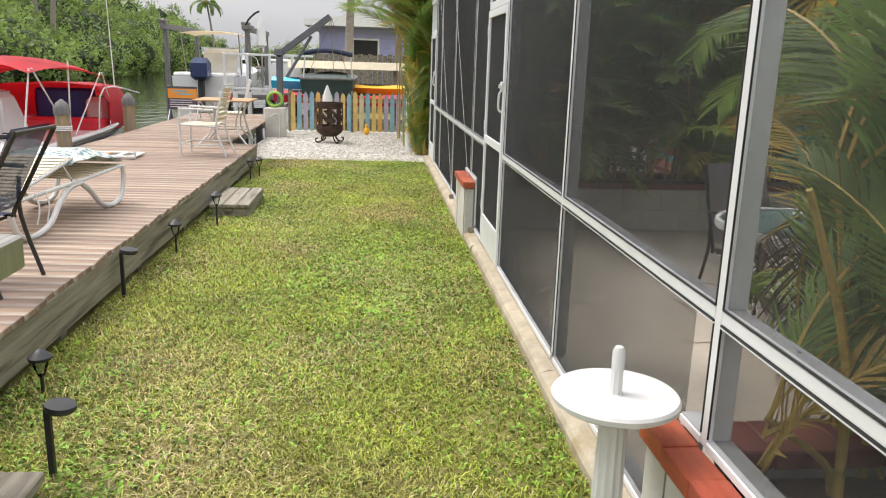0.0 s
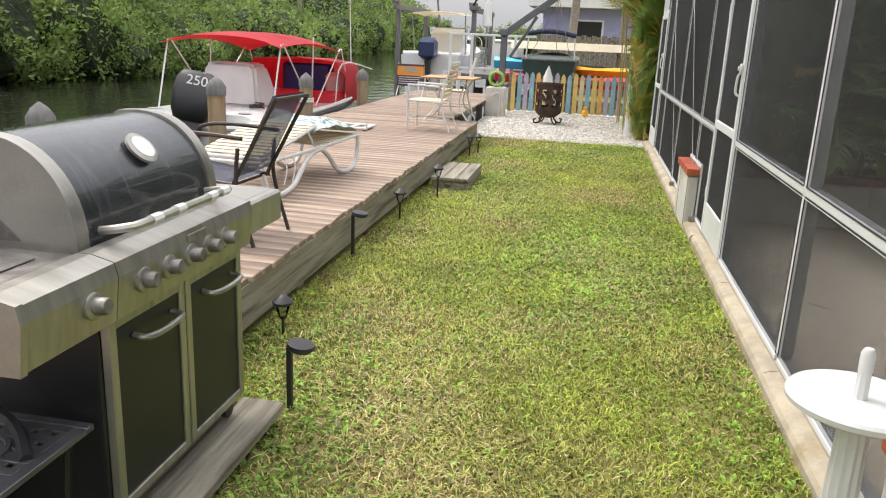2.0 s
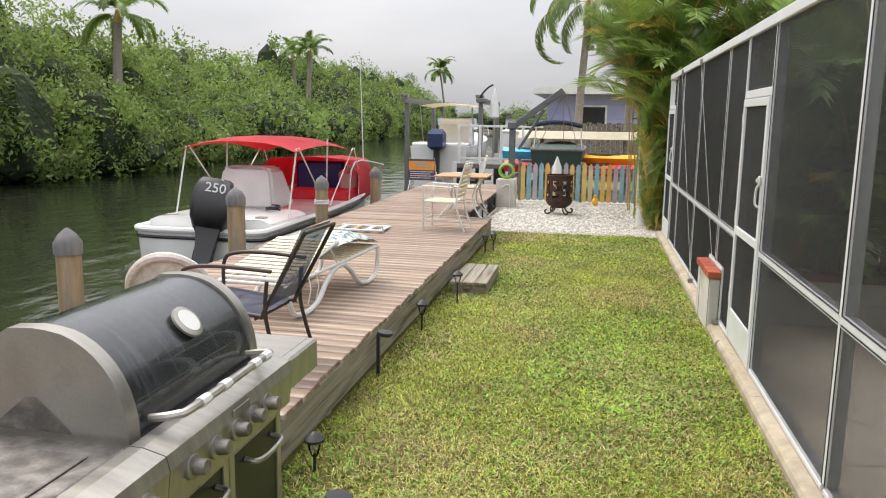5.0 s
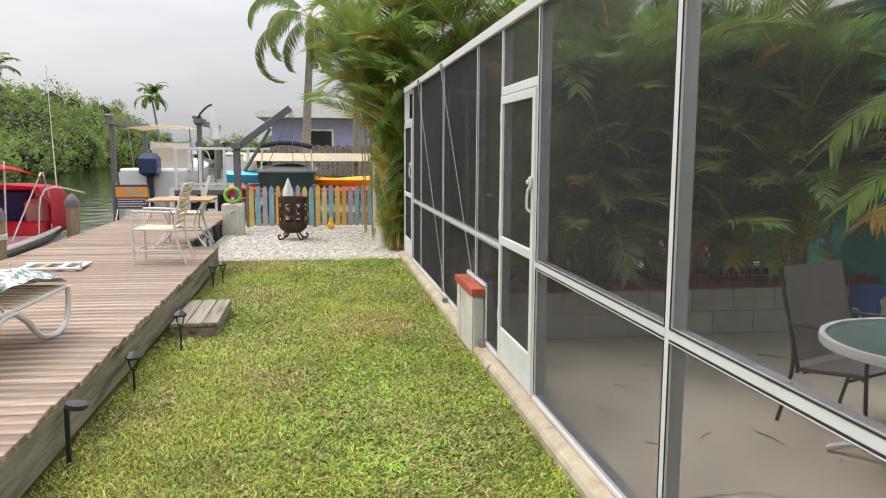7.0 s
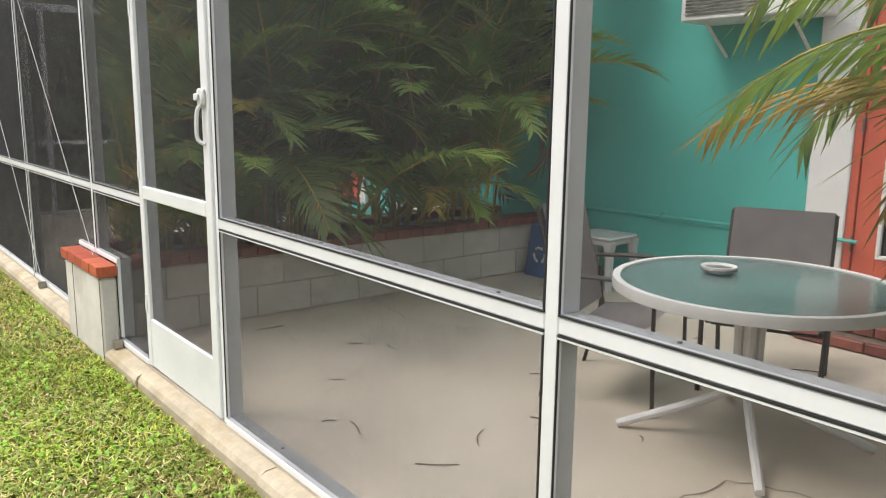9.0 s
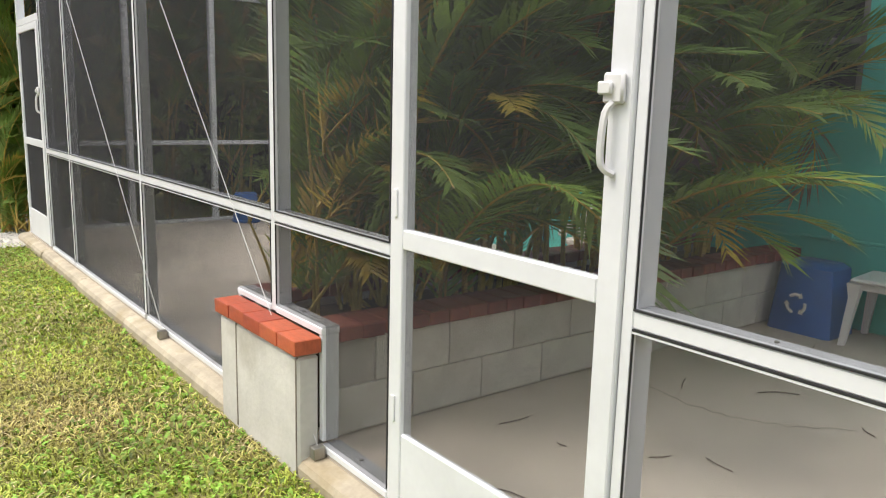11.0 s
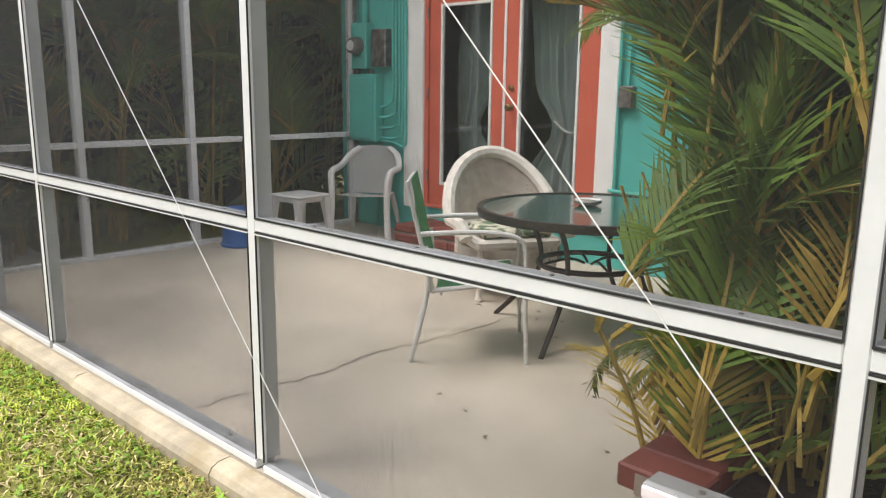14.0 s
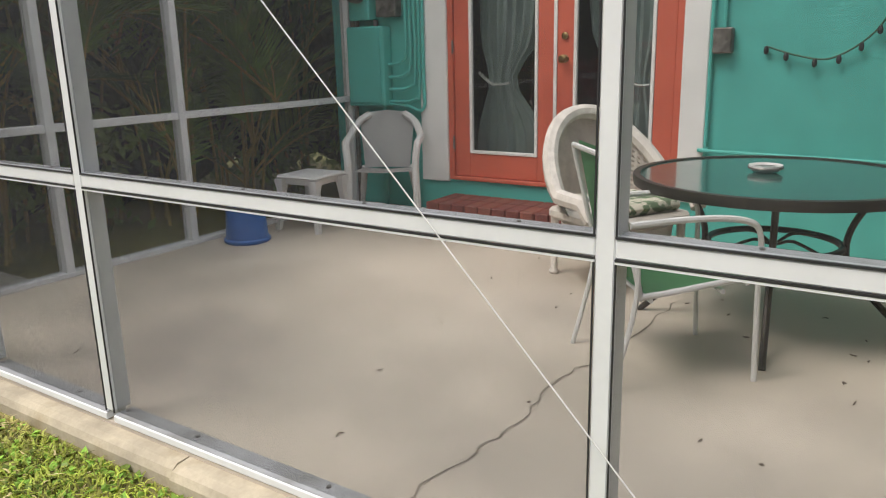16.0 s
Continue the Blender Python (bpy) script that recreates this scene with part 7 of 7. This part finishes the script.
def stool(m, h, w, label):
    s = thing("plastic_stool", label, "side table", "white plastic tables", m)
    part("tabletop", box(BM(), -w, w, -w, w, h - 0.025, h, 0.012), M_WHITEPL, s, smooth=False)
    part("apron", box(BM(), -w + 0.03, w - 0.03, -w + 0.03, w - 0.03, h - 0.07, h - 0.026, 0.006), M_WHITEPL, s, smooth=False)
    for sx in (-1, 1):
        for sy in (-1, 1):
            part("leg", loft(BM(), [[(sx * (w - 0.03) + a * q, sy * (w - 0.03) + b * q, z) for a, b in ((-1, -1), (1, -1), (1, 1), (-1, 1))] if z > 0.2 else
                                     [(sx * (w + 0.0) + a * q, sy * (w + 0.0) + b * q, z) for a, b in ((-1, -1), (1, -1), (1, 1), (-1, 1))] for z, q in ((h - 0.03, 0.04), (h - 0.12, 0.026), (0.0, 0.018))]), M_WHITEPL, s, smooth=False)
    return s


stool(pose(3.55, 7.70, FLOOR, 0, 0, 6), 0.42, 0.20, "square white plastic side table by the teal wall")
stool(pose(2.79, 14.13, FLOOR, 0, 0, 4), 0.42, 0.19, "square white plastic side table beside the plastic chair")

RB = thing("recycling_bin", "blue plastic recycling bin with a white recycling symbol", "bin", "", pose(3.50, 8.17, FLOOR))
bm = BM()
loft(bm, [[(sx * a, sy * b, z) for sx, sy in ((-1, -0.85), (-0.85, -1), (0.85, -1), (1, -0.85), (1, 0.85), (0.85, 1), (-0.85, 1), (-1, 0.85))] for z, a, b in ((0, 0.17, 0.21), (0.40, 0.14, 0.17), (0.43, 0.14, 0.17), (0.46, 0.10, 0.13))])
part("body", bm, M_BUCKET, RB, "upturned blue tub")
bm = BM()
for k in range(3):
    a = k * math.tau / 3 + math.pi / 2
    q = [Vector((0, 0.062 * math.cos(a + w_), 0.062 * math.sin(a + w_))) for w_ in (-0.75, -0.2, 0.35)]
    cen = Vector((-0.168, 0.02, 0.19))
    tube(bm, [cen + p for p in q], 0.011, 4)
    tip = cen + Vector((0, 0.062 * math.cos(a + 0.75), 0.062 * math.sin(a + 0.75)))
    nrm = Vector((0, math.cos(a + 0.4), math.sin(a + 0.4)))
    e = cen + q[2]
    vv = [bm.verts.new(p) for p in (e + nrm * 0.022, e - nrm * 0.022, tip)]
    bm.faces.new(vv)
part("recycling_symbol", bm, M_WHITEPL, RB, "white three arrow symbol")

AC = thing("wall_air_conditioner", "white window air conditioner mounted through the teal wall", "air conditioner", "", pose(WALLX, 6.58, 2.07))
part("case", box(BM(), -0.36, -0.002, -0.46, 0.46, 0, 0.42, 0.012), M_WHITE, AC, smooth=False)
bm = BM()
for k in range(16):
    box(bm, -0.368, -0.3605, -0.10, 0.42, 0.04 + 0.022 * k, 0.052 + 0.022 * k)
part("grille", bm, M_STEELOLD, AC, "grey slatted grille", smooth=False)
for y in (-0.3, 0.3):
    part("bracket", tube(BM(), [(-0.30, y, 0), (-0.002, y, -0.22)], 0.012, 6), M_WHITE, AC)

# thin pipe along the ledge
PI = thing("wall_pipe", "thin teal painted pipe running along the wall", "pipe")
part("pipe", tube(BM(), bend([(WALLX - 0.055, 8.42, 0.655), (WALLX - 0.055, 6.5, 0.675), (WALLX - 0.055, 5.85, 0.67)], 4), 0.012, 8), M_TEALP, PI)
for y in (6.3, 7.3, 8.2):
    part("clip", box(BM(), WALLX - 0.07, WALLX - 0.036, y, y + 0.02, 0.645, 0.70, 0.003), M_TEALP, PI, smooth=False)

# ---- far patio ----
EP = thing("electrical_panel", "teal painted electric meter panel with conduits on the wall", "electrical panel", at=Matrix.Translation((0, 0.11, 0.05)))
xw = WALLX
part("panel_box", box(BM(), xw - 0.12, xw - 0.002, 13.98, 14.37, 0.88, 1.53, 0.012), M_TEALP, EP, "large teal cabinet", smooth=False)
part("panel_door", box(BM(), xw - 0.132, xw - 0.1205, 14.01, 14.34, 0.91, 1.50, 0.004), M_TEALP, EP, smooth=False)
mt = part("meter_base", box(BM(), xw - 0.11, xw - 0.002, 14.12, 14.34, 1.58, 2.02, 0.01), M_TEALP, EP, smooth=False)
part("meter_glass", lathe(BM(), [(0.085, 0), (0.085, 0.05), (0.075, 0.09), (0.03, 0.10)], 20, pose(xw - 0.11, 14.23, 1.80, 0, -90, 0)), M_STEELOLD, mt, "round glass electric meter")
part("meter_dial", lathe(BM(), [(0.05, 0.1005), (0.05, 0.104)], 16, pose(xw - 0.11, 14.23, 1.80, 0, -90, 0)), M_WHITEPL, mt)
part("disconnect_box", box(BM(), xw - 0.10, xw - 0.002, 13.86, 14.06, 1.60, 1.95, 0.01), M_STEELOLD, EP, "grey disconnect box", smooth=False)
for k, y in enumerate((13.80, 13.755, 13.71, 13.668)):
    lo = 1.22 - 0.10 * k
    part("conduit", tube(BM(), bend([(xw - 0.05, y, 3.0), (xw - 0.05, y, 2.0), (xw - 0.05, y, lo + 0.14), (xw - 0.05, y + 0.05, lo + 0.03), (xw - 0.05, y + 0.14, lo), (xw - 0.05, 13.979, lo)], 5), 0.014, 8), M_TEALP, EP, "teal painted conduit")
part("conduit", tube(BM(), bend([(xw - 0.05, 13.978, 0.90), (xw - 0.05, 13.80, 0.885), (xw - 0.05, 13.64, 0.87), (xw - 0.05, 13.63, 1.2), (xw - 0.05, 13.63, 3.0)], 5), 0.014, 8), M_TEALP, EP)
part("conduit", tube(BM(), [(xw - 0.05, 14.20, 2.02), (xw - 0.05, 14.20, 3.0)], 0.03, 8), M_TEALP, EP)
part("conduit", tube(BM(), [(xw - 0.05, 14.35, 0.03), (xw - 0.05, 14.35, 2.6)], 0.02, 8), M_STEELOLD, EP)
for y in (14.1, 14.3):
    part("conduit", tube(BM(), [(xw - 0.05, y, 1.50), (xw - 0.05, y, 1.58)], 0.02, 8), M_STEELOLD, EP)
bm = BM()
tube(bm, [(xw - 0.05, 14.05, 0.03), (xw - 0.05, 14.05, 0.87)], 0.02, 8)
part("conduit", bm, M_TEALP, EP)

OB = thing("outlet_box", "grey outdoor outlet box on a teal conduit", "outlet")
part("box", box(BM(), xw - 0.07, xw - 0.009, 11.34, 11.46, 1.32, 1.48, 0.008), M_STEELOLD, OB, smooth=False)
part("cover", box(BM(), xw - 0.078, xw - 0.0705, 11.345, 11.455, 1.325, 1.475, 0.004), M_STEELOLD, OB, smooth=False)
part("conduit", tube(BM(), [(xw - 0.03, 11.40, 1.48), (xw - 0.03, 11.40, 3.0)], 0.013, 8), M_TEALP, OB)
part("conduit", tube(BM(), bend([(xw - 0.03, 11.475, 3.0), (xw - 0.03, 11.475, 0.85), (xw - 0.03, 11.465, 0.71), (xw - 0.05, 11.34, 0.69), (xw - 0.05, 9.4, 0.665)], 4), 0.013, 8), M_TEALP, OB)

M_HOSE2 = mat("dark_green_cord", (0.02, 0.09, 0.05), 0.6, 0, 0.1, 10, 50, 0.05)
SL = thing("string_lights", "green cord of small dark string lights sagging on the wall", "string lights")
cord = bend([(xw - 0.03, 11.14, 1.36), (xw - 0.04, 10.95, 1.30), (xw - 0.04, 10.76, 1.285), (xw - 0.04, 10.55, 1.43), (xw - 0.04, 10.44, 1.66), (xw - 0.04, 10.36, 1.95)], 6)
part("cord", tube(BM(), cord, 0.006, 5), M_HOSE2, SL)
for k in (0, 4, 9, 13, 16, 19, 22, 25):
    p = cord[k]
    part("bulb", lathe(BM(), [(0.010, 0), (0.016, -0.02), (0.014, -0.04), (0.004, -0.05)][::-1], 10, Matrix.Translation(p)), M_BLACKPL, SL)


def plastic_chair(m, label):
    c = thing("plastic_armchair", label, "chair", "", m)
    bms = BM()
    rings = []
    for t in np.linspace(0, 1, 6):
        y = 0.24 - 0.46 * t
        z = 0.40 - 0.035 * t
        rings.append([(-0.23 + 0.02 * t, y, z), (0, y, z - 0.012), (0.23 - 0.02 * t, y, z)])
    loft(bms, rings, cap=False, closed=False)
    bmesh.ops.solidify(bms, geom=bms.faces[:], thickness=0.018)
    part("seat", bms, M_WHITEPL, c)
    bms = BM()
    rings = []
    for t in np.linspace(0, 1, 9):
        z = 0.37 + 0.44 * t
        y = -0.21 - 0.10 * t
        w = 0.185 + 0.045 * t - 0.05 * max(0, t - 0.8) * 4
        rings.append([(-w, y + 0.02, z), (0, y - 0.01, z + (0.02 if t > 0.9 else 0)), (w, y + 0.02, z)])
    loft(bms, rings, cap=False, closed=False)
    bmesh.ops.solidify(bms, geom=bms.faces[:], thickness=0.016)
    part("backrest", bms, M_WHITEPL, c, "solid curved white back")
    for s in (-1, 1):
        part("arm", tube(BM(), bend([(s * 0.14, -0.29, 0.80), (s * 0.23, -0.24, 0.74), (s * 0.285, -0.10, 0.64), (s * 0.285, 0.12, 0.62), (s * 0.275, 0.22, 0.59), (s * 0.26, 0.25, 0.42), (s * 0.275, 0.27, 0.0)], 6), [0.030] * 25 + [0.030] * 12, 8), M_WHITEPL, c)
        part("rear_leg", tube(BM(), bend([(s * 0.19, -0.20, 0.38), (s * 0.22, -0.26, 0.18), (s * 0.24, -0.31, 0.0)], 4), [0.026] * 5 + [0.02] * 4, 8), M_WHITEPL, c)
    return c


plastic_chair(pose(3.38, 13.88, FLOOR, 0, 0, 122), "white moulded plastic armchair against the teal wall")

BK = thing("blue_bucket", "blue plastic bucket turned upside down on the floor", "bucket", "", pose(2.22, 14.25, FLOOR))
part("body", lathe(BM(), [(0.155, 0), (0.158, 0.03), (0.15, 0.035), (0.13, 0.32), (0.12, 0.335), (0.01, 0.335)], 28), M_BUCKET, BK)
part("rim", lathe(BM(), [(0.158, 0.003), (0.165, 0.01), (0.165, 0.025), (0.158, 0.03)], 28), M_BUCKET, BK)


def wicker_chair(m, label):
    """A round-backed wicker armchair: woven shell, thick rolled rim and arms, skirted base."""
    c = thing("wicker_armchair", label, "chair", "white wicker armchairs", m)
    bms = BM()
    n, nz = 64, 26
    rings = []
    for j in range(nz + 1):
        t = j / nz
        row = []
        for k in range(n + 1):
            a = math.pi * (k / n) - math.pi
            ht = 0.40 + (0.42 * math.sin(-a) ** 1.1 + 0.10) * t
            rad = 0.33 + 0.055 * t
            wv = 0.0055 * (1 if (k // 2 + j) % 2 else -1)
            row.append(((rad + wv) * math.cos(a), (rad + wv) * math.sin(a) * 0.92, ht))
        rings.append(row)
    loft(bms, rings, cap=False, closed=False)
    bmesh.ops.solidify(bms, geom=bms.faces[:], thickness=0.02)
    part("woven_back", bms, M_WICKER, c, "woven wicker back")
    rim = []
    for k in range(25):
        a = math.pi * (k / 24) - math.pi
        rim.append((0.39 * math.cos(a), 0.39 * 0.92 * math.sin(a), 0.51 + 0.42 * math.sin(-a) ** 1.1))
    rim = [(-0.36, 0.26, 0.42), (-0.375, 0.20, 0.50)] + rim + [(0.375, 0.20, 0.50), (0.36, 0.26, 0.42)]
    part("rolled_rim", tube(BM(), rim, 0.045, 8), M_WICKER, c, "thick rolled wicker rim")
    part("seat", box(BM(), -0.30, 0.30, -0.26, 0.28, 0.34, 0.41, 0.02), M_WICKER, c, smooth=False)
    bms = BM()
    rings = []
    for z, q in ((0.34, 1.0), (0.24, 0.97), (0.19, 0.93)):
        rings.append([((0.315 + 0.004 * (k % 2)) * q * math.cos(k * math.tau / 40), (0.30 + 0.004 * (k % 2)) * q * math.sin(k * math.tau / 40), z - (0.03 * math.cos(4 * k * math.tau / 40) if z < 0.2 else 0)) for k in range(40)])
    loft(bms, rings, cap=False)
    bmesh.ops.solidify(bms, geom=bms.faces[:], thickness=0.012)
    part("skirt", bms, M_WICKER, c, "woven apron")
    for sx in (-1, 1):
        for sy in (-1, 1):
            part("leg", lathe(BM(), [(0.022, 0.0), (0.03, 0.015), (0.02, 0.035), (0.024, 0.34)], 10, Matrix.Translation((sx * 0.26, sy * 0.24, 0))), M_WICKER, c)
    cu = part("cushion", box(BM(), -0.25, 0.25, -0.22, 0.26, 0.412, 0.475, 0.025), mat("floral_seat_pad", (0.55, 0.52, 0.42), 0.85, 0, 0.1, 22, 60, 0.2, second=(0.10, 0.15, 0.08), second_at=(0.48, 0.54)), c, "floral seat cushion")
    return c


wicker_chair(pose(2.65, 11.645, FLOOR, 0, 0, 149), "white wicker armchair with a floral seat by the glass table")
wicker_chair(pose(3.44, 9.86, FLOOR, 0, 0, 86) @ Matrix.Scale(0.84, 4), "white wicker armchair holding a floral cushion by the wall")
wicker_chair(pose(-4.05, 5.82, DZ, 0, 0, 20) @ Matrix.Scale(0.7, 4), "low round backed white rattan chair on the deck")
CP = thing("throw_cushion", "floral throw cushion leaning in the wicker chair", "cushion", "", pose(3.48, 9.80, FLOOR + 0.57, 68, 0, 70))
part("pad", lathe(BM(), [(0.02, -0.06), (0.14, -0.045), (0.18, 0), (0.14, 0.045), (0.02, 0.06)], 20), M_FLORAL, CP)

# fallen leaf litter on the floor
bm = BM()
rl = random.Random(9)
for k in range(70):
    x, y = rl.uniform(0.3, 3.5), rl.uniform(5.4, 8.3) if k < 26 else rl.uniform(9.6, 13.5)
    a, ln = rl.uniform(0, math.tau), rl.uniform(0.02, 0.13)
    if k > 25:
        ln *= 0.14
    d = Vector((math.cos(a), math.sin(a), 0)) * ln
    s = Vector((-d.y, d.x, 0)).normalized() * 0.004
    q = Vector((x, y, FLOOR + 0.004))
    tube(bm, bend([q - d, q + s * rl.uniform(-4, 4) + Vector((0, 0, 0.004)), q + d], 3), 0.003, 4)
tagged(new("leaf_litter", mesh_of("leaf_litter", bm, M_DEAD)), "dry palm leaf litter scattered on the patio floor", "litter", kind="stuff")

# ---- many small pieces ----
rp = random.Random(17)
pb = BM()
box(pb, 0.0, DX1 - DX0, 0.0, 0.131, -0.036, 0.0, 0.004)
ME_PLANK = mesh_of("plank", pb, M_PLANK)
y = 0.45
while y < 13.27:
    piece("plank", ME_PLANK, dock, Matrix.Translation((DX0 + rp.uniform(-0.012, 0.012), y, DZ + rp.uniform(-0.003, 0.002))) @ Euler((0, 0, rp.uniform(-0.001, 0.001))).to_matrix().to_4x4())
    y += 0.142
pb = BM()
box(pb, 0.0, 1.95, 0.0, 0.131, -0.036, 0.0, 0.004)
ME_PLANK2 = mesh_of("plank", pb, M_PLANK)
while y < 19.9:
    piece("plank", ME_PLANK2, dock, Matrix.Translation((DX0 + rp.uniform(-0.012, 0.012), y, DZ + rp.uniform(-0.003, 0.002))))
    y += 0.142


def scatter_blades(name, count, x0, x1, y0, y1, hmin, hmax, w, material, label, seed, flat=0.6, base=0.0, keep=None):
    g = np.random.default_rng(seed)
    x = g.uniform(x0, x1, count)
    y = y0 + (y1 - y0) * g.uniform(0, 1, count) ** 1.35
    if keep is not None:
        k = keep(x, y, g)
        x, y = x[k], y[k]
    n = len(x)
    h = g.uniform(hmin, hmax, n)
    a = g.uniform(0, math.tau, n)
    lean = g.uniform(0.2, 1.4, n) * flat
    dx, dy = np.cos(a), np.sin(a)
    grow = 1 + 0.05 * y
    b1 = np.stack([x - dy * w * grow, y + dx * w * grow, np.full(n, base)], 1)
    b2 = np.stack([x + dy * w * grow, y - dx * w * grow, np.full(n, base)], 1)
    mid = np.stack([x + dx * h * lean * 0.5, y + dy * h * lean * 0.5, base + h * 0.75], 1)
    m1 = mid + np.stack([-dy * w * grow, dx * w * grow, np.zeros(n)], 1)
    m2 = mid + np.stack([dy * w * grow, -dx * w * grow, np.zeros(n)], 1)
    tip = np.stack([x + dx * h * lean * 1.35, y + dy * h * lean * 1.35, base + h], 1)
    v = np.stack([b1, b2, m2, m1, tip], 1).reshape(-1, 3)
    i = np.arange(n)[:, None] * 5
    f4 = (i + np.array([[0, 1, 2, 3]])).tolist()
    f3 = (i + np.array([[3, 2, 4]])).tolist()
    me = bpy.data.meshes.new(name)
    me.from_pydata(v.tolist(), [], f4 + f3)
    me.materials.append(material)
    return tagged(new(name, me), label, "grass", kind="stuff")


M_GRASS = mat("lawn_grass", (0.35, 0.385, 0.06), 0.55, 0, 0.4, 1.3, 9, 0.0, island=0.7, translucent=0.3, second=(0.46, 0.38, 0.15), second_at=(0.48, 0.66))
M_CLOVER = mat("broad_weed_leaves", (0.235, 0.375, 0.05), 0.5, 0, 0.3, 1.6, 9, 0.0, island=0.65, translucent=0.3)


def patchy(x, y, g):
    p = np.sin(x * 2.3 + 1.0) * np.sin(y * 1.1 + 0.4) + 0.6 * np.sin(x * 5.1 - y * 2.7)
    return g.uniform(0, 1, len(x)) < 0.62 + 0.38 * np.clip(p + 0.3, -1, 1)


def weedy(x, y, g):
    p = np.sin(x * 1.7 + 3.0) * np.sin(y * 0.9 + 1.4) + 0.35 * (x + 1.4)
    return g.uniform(0, 1, len(x)) < 0.35 + 0.4 * np.clip(p, -0.6, 1)


scatter_blades("grass", 300000, -2.80, -0.11, 0.8, 14.4, 0.010, 0.028, 0.0024, M_GRASS, "short mown lawn grass with thin yellowed patches", 1, 1.2, -0.010, patchy)
scatter_blades("clover", 105000, -2.80, -0.11, 0.8, 14.4, 0.008, 0.024, 0.0075, M_CLOVER, "low broad leaved weeds in the lawn", 2, 1.3, -0.010, weedy)

M_STRAW = mat("dry_straw_blades", (0.52, 0.42, 0.22), 0.7, 0, 0.2, 3, 20, 0.0, island=0.4)


def dry(x, y, g):
    p = np.sin(x * 3.1 + 0.5) * np.sin(y * 1.3 + 2.0) + 0.5 * np.sin(x * 6.0 + y * 3.0)
    return g.uniform(0, 1, len(x)) < 0.25 + 0.55 * np.clip(p, -0.3, 1)


scatter_blades("straw", 70000, -2.80, -0.11, 0.8, 14.4, 0.006, 0.022, 0.0024, M_STRAW, "dry straw coloured blades in the lawn", 3, 2.4, -0.008, dry)

# gravel stones
g = np.random.default_rng(12)
n = 5200
gx, gy = g.uniform(-3.2, 0.2, n), g.uniform(14.15, 19.4, n)
gs = g.uniform(0.012, 0.034, n)
ang = g.uniform(0, math.tau, n)
oct_v = np.array([[1, 0, 0], [0, 1, 0], [-1, 0, 0], [0, -1, 0], [0, 0, 0.6], [0, 0, -0.5]])
ca, sa = np.cos(ang)[:, None], np.sin(ang)[:, None]
v = np.stack([(oct_v[None, :, 0] * ca - oct_v[None, :, 1] * sa * 0.7) * gs[:, None] + gx[:, None],
              (oct_v[None, :, 0] * sa + oct_v[None, :, 1] * ca * 0.7) * gs[:, None] + gy[:, None],
              oct_v[None, :, 2] * gs[:, None] + 0.008], 2).reshape(-1, 3)
tri = np.array([[0, 1, 4], [1, 2, 4], [2, 3, 4], [3, 0, 4], [1, 0, 5], [2, 1, 5], [3, 2, 5], [0, 3, 5]])
f = (np.arange(n)[:, None, None] * 6 + tri[None]).reshape(-1, 3)
me = bpy.data.meshes.new("shell_gravel")
me.from_pydata(v.tolist(), [], f.tolist())
me.materials.append(M_GRAVEL)
tagged(new("shell_gravel", me), "loose pale shell and stone gravel", "gravel", kind="stuff")
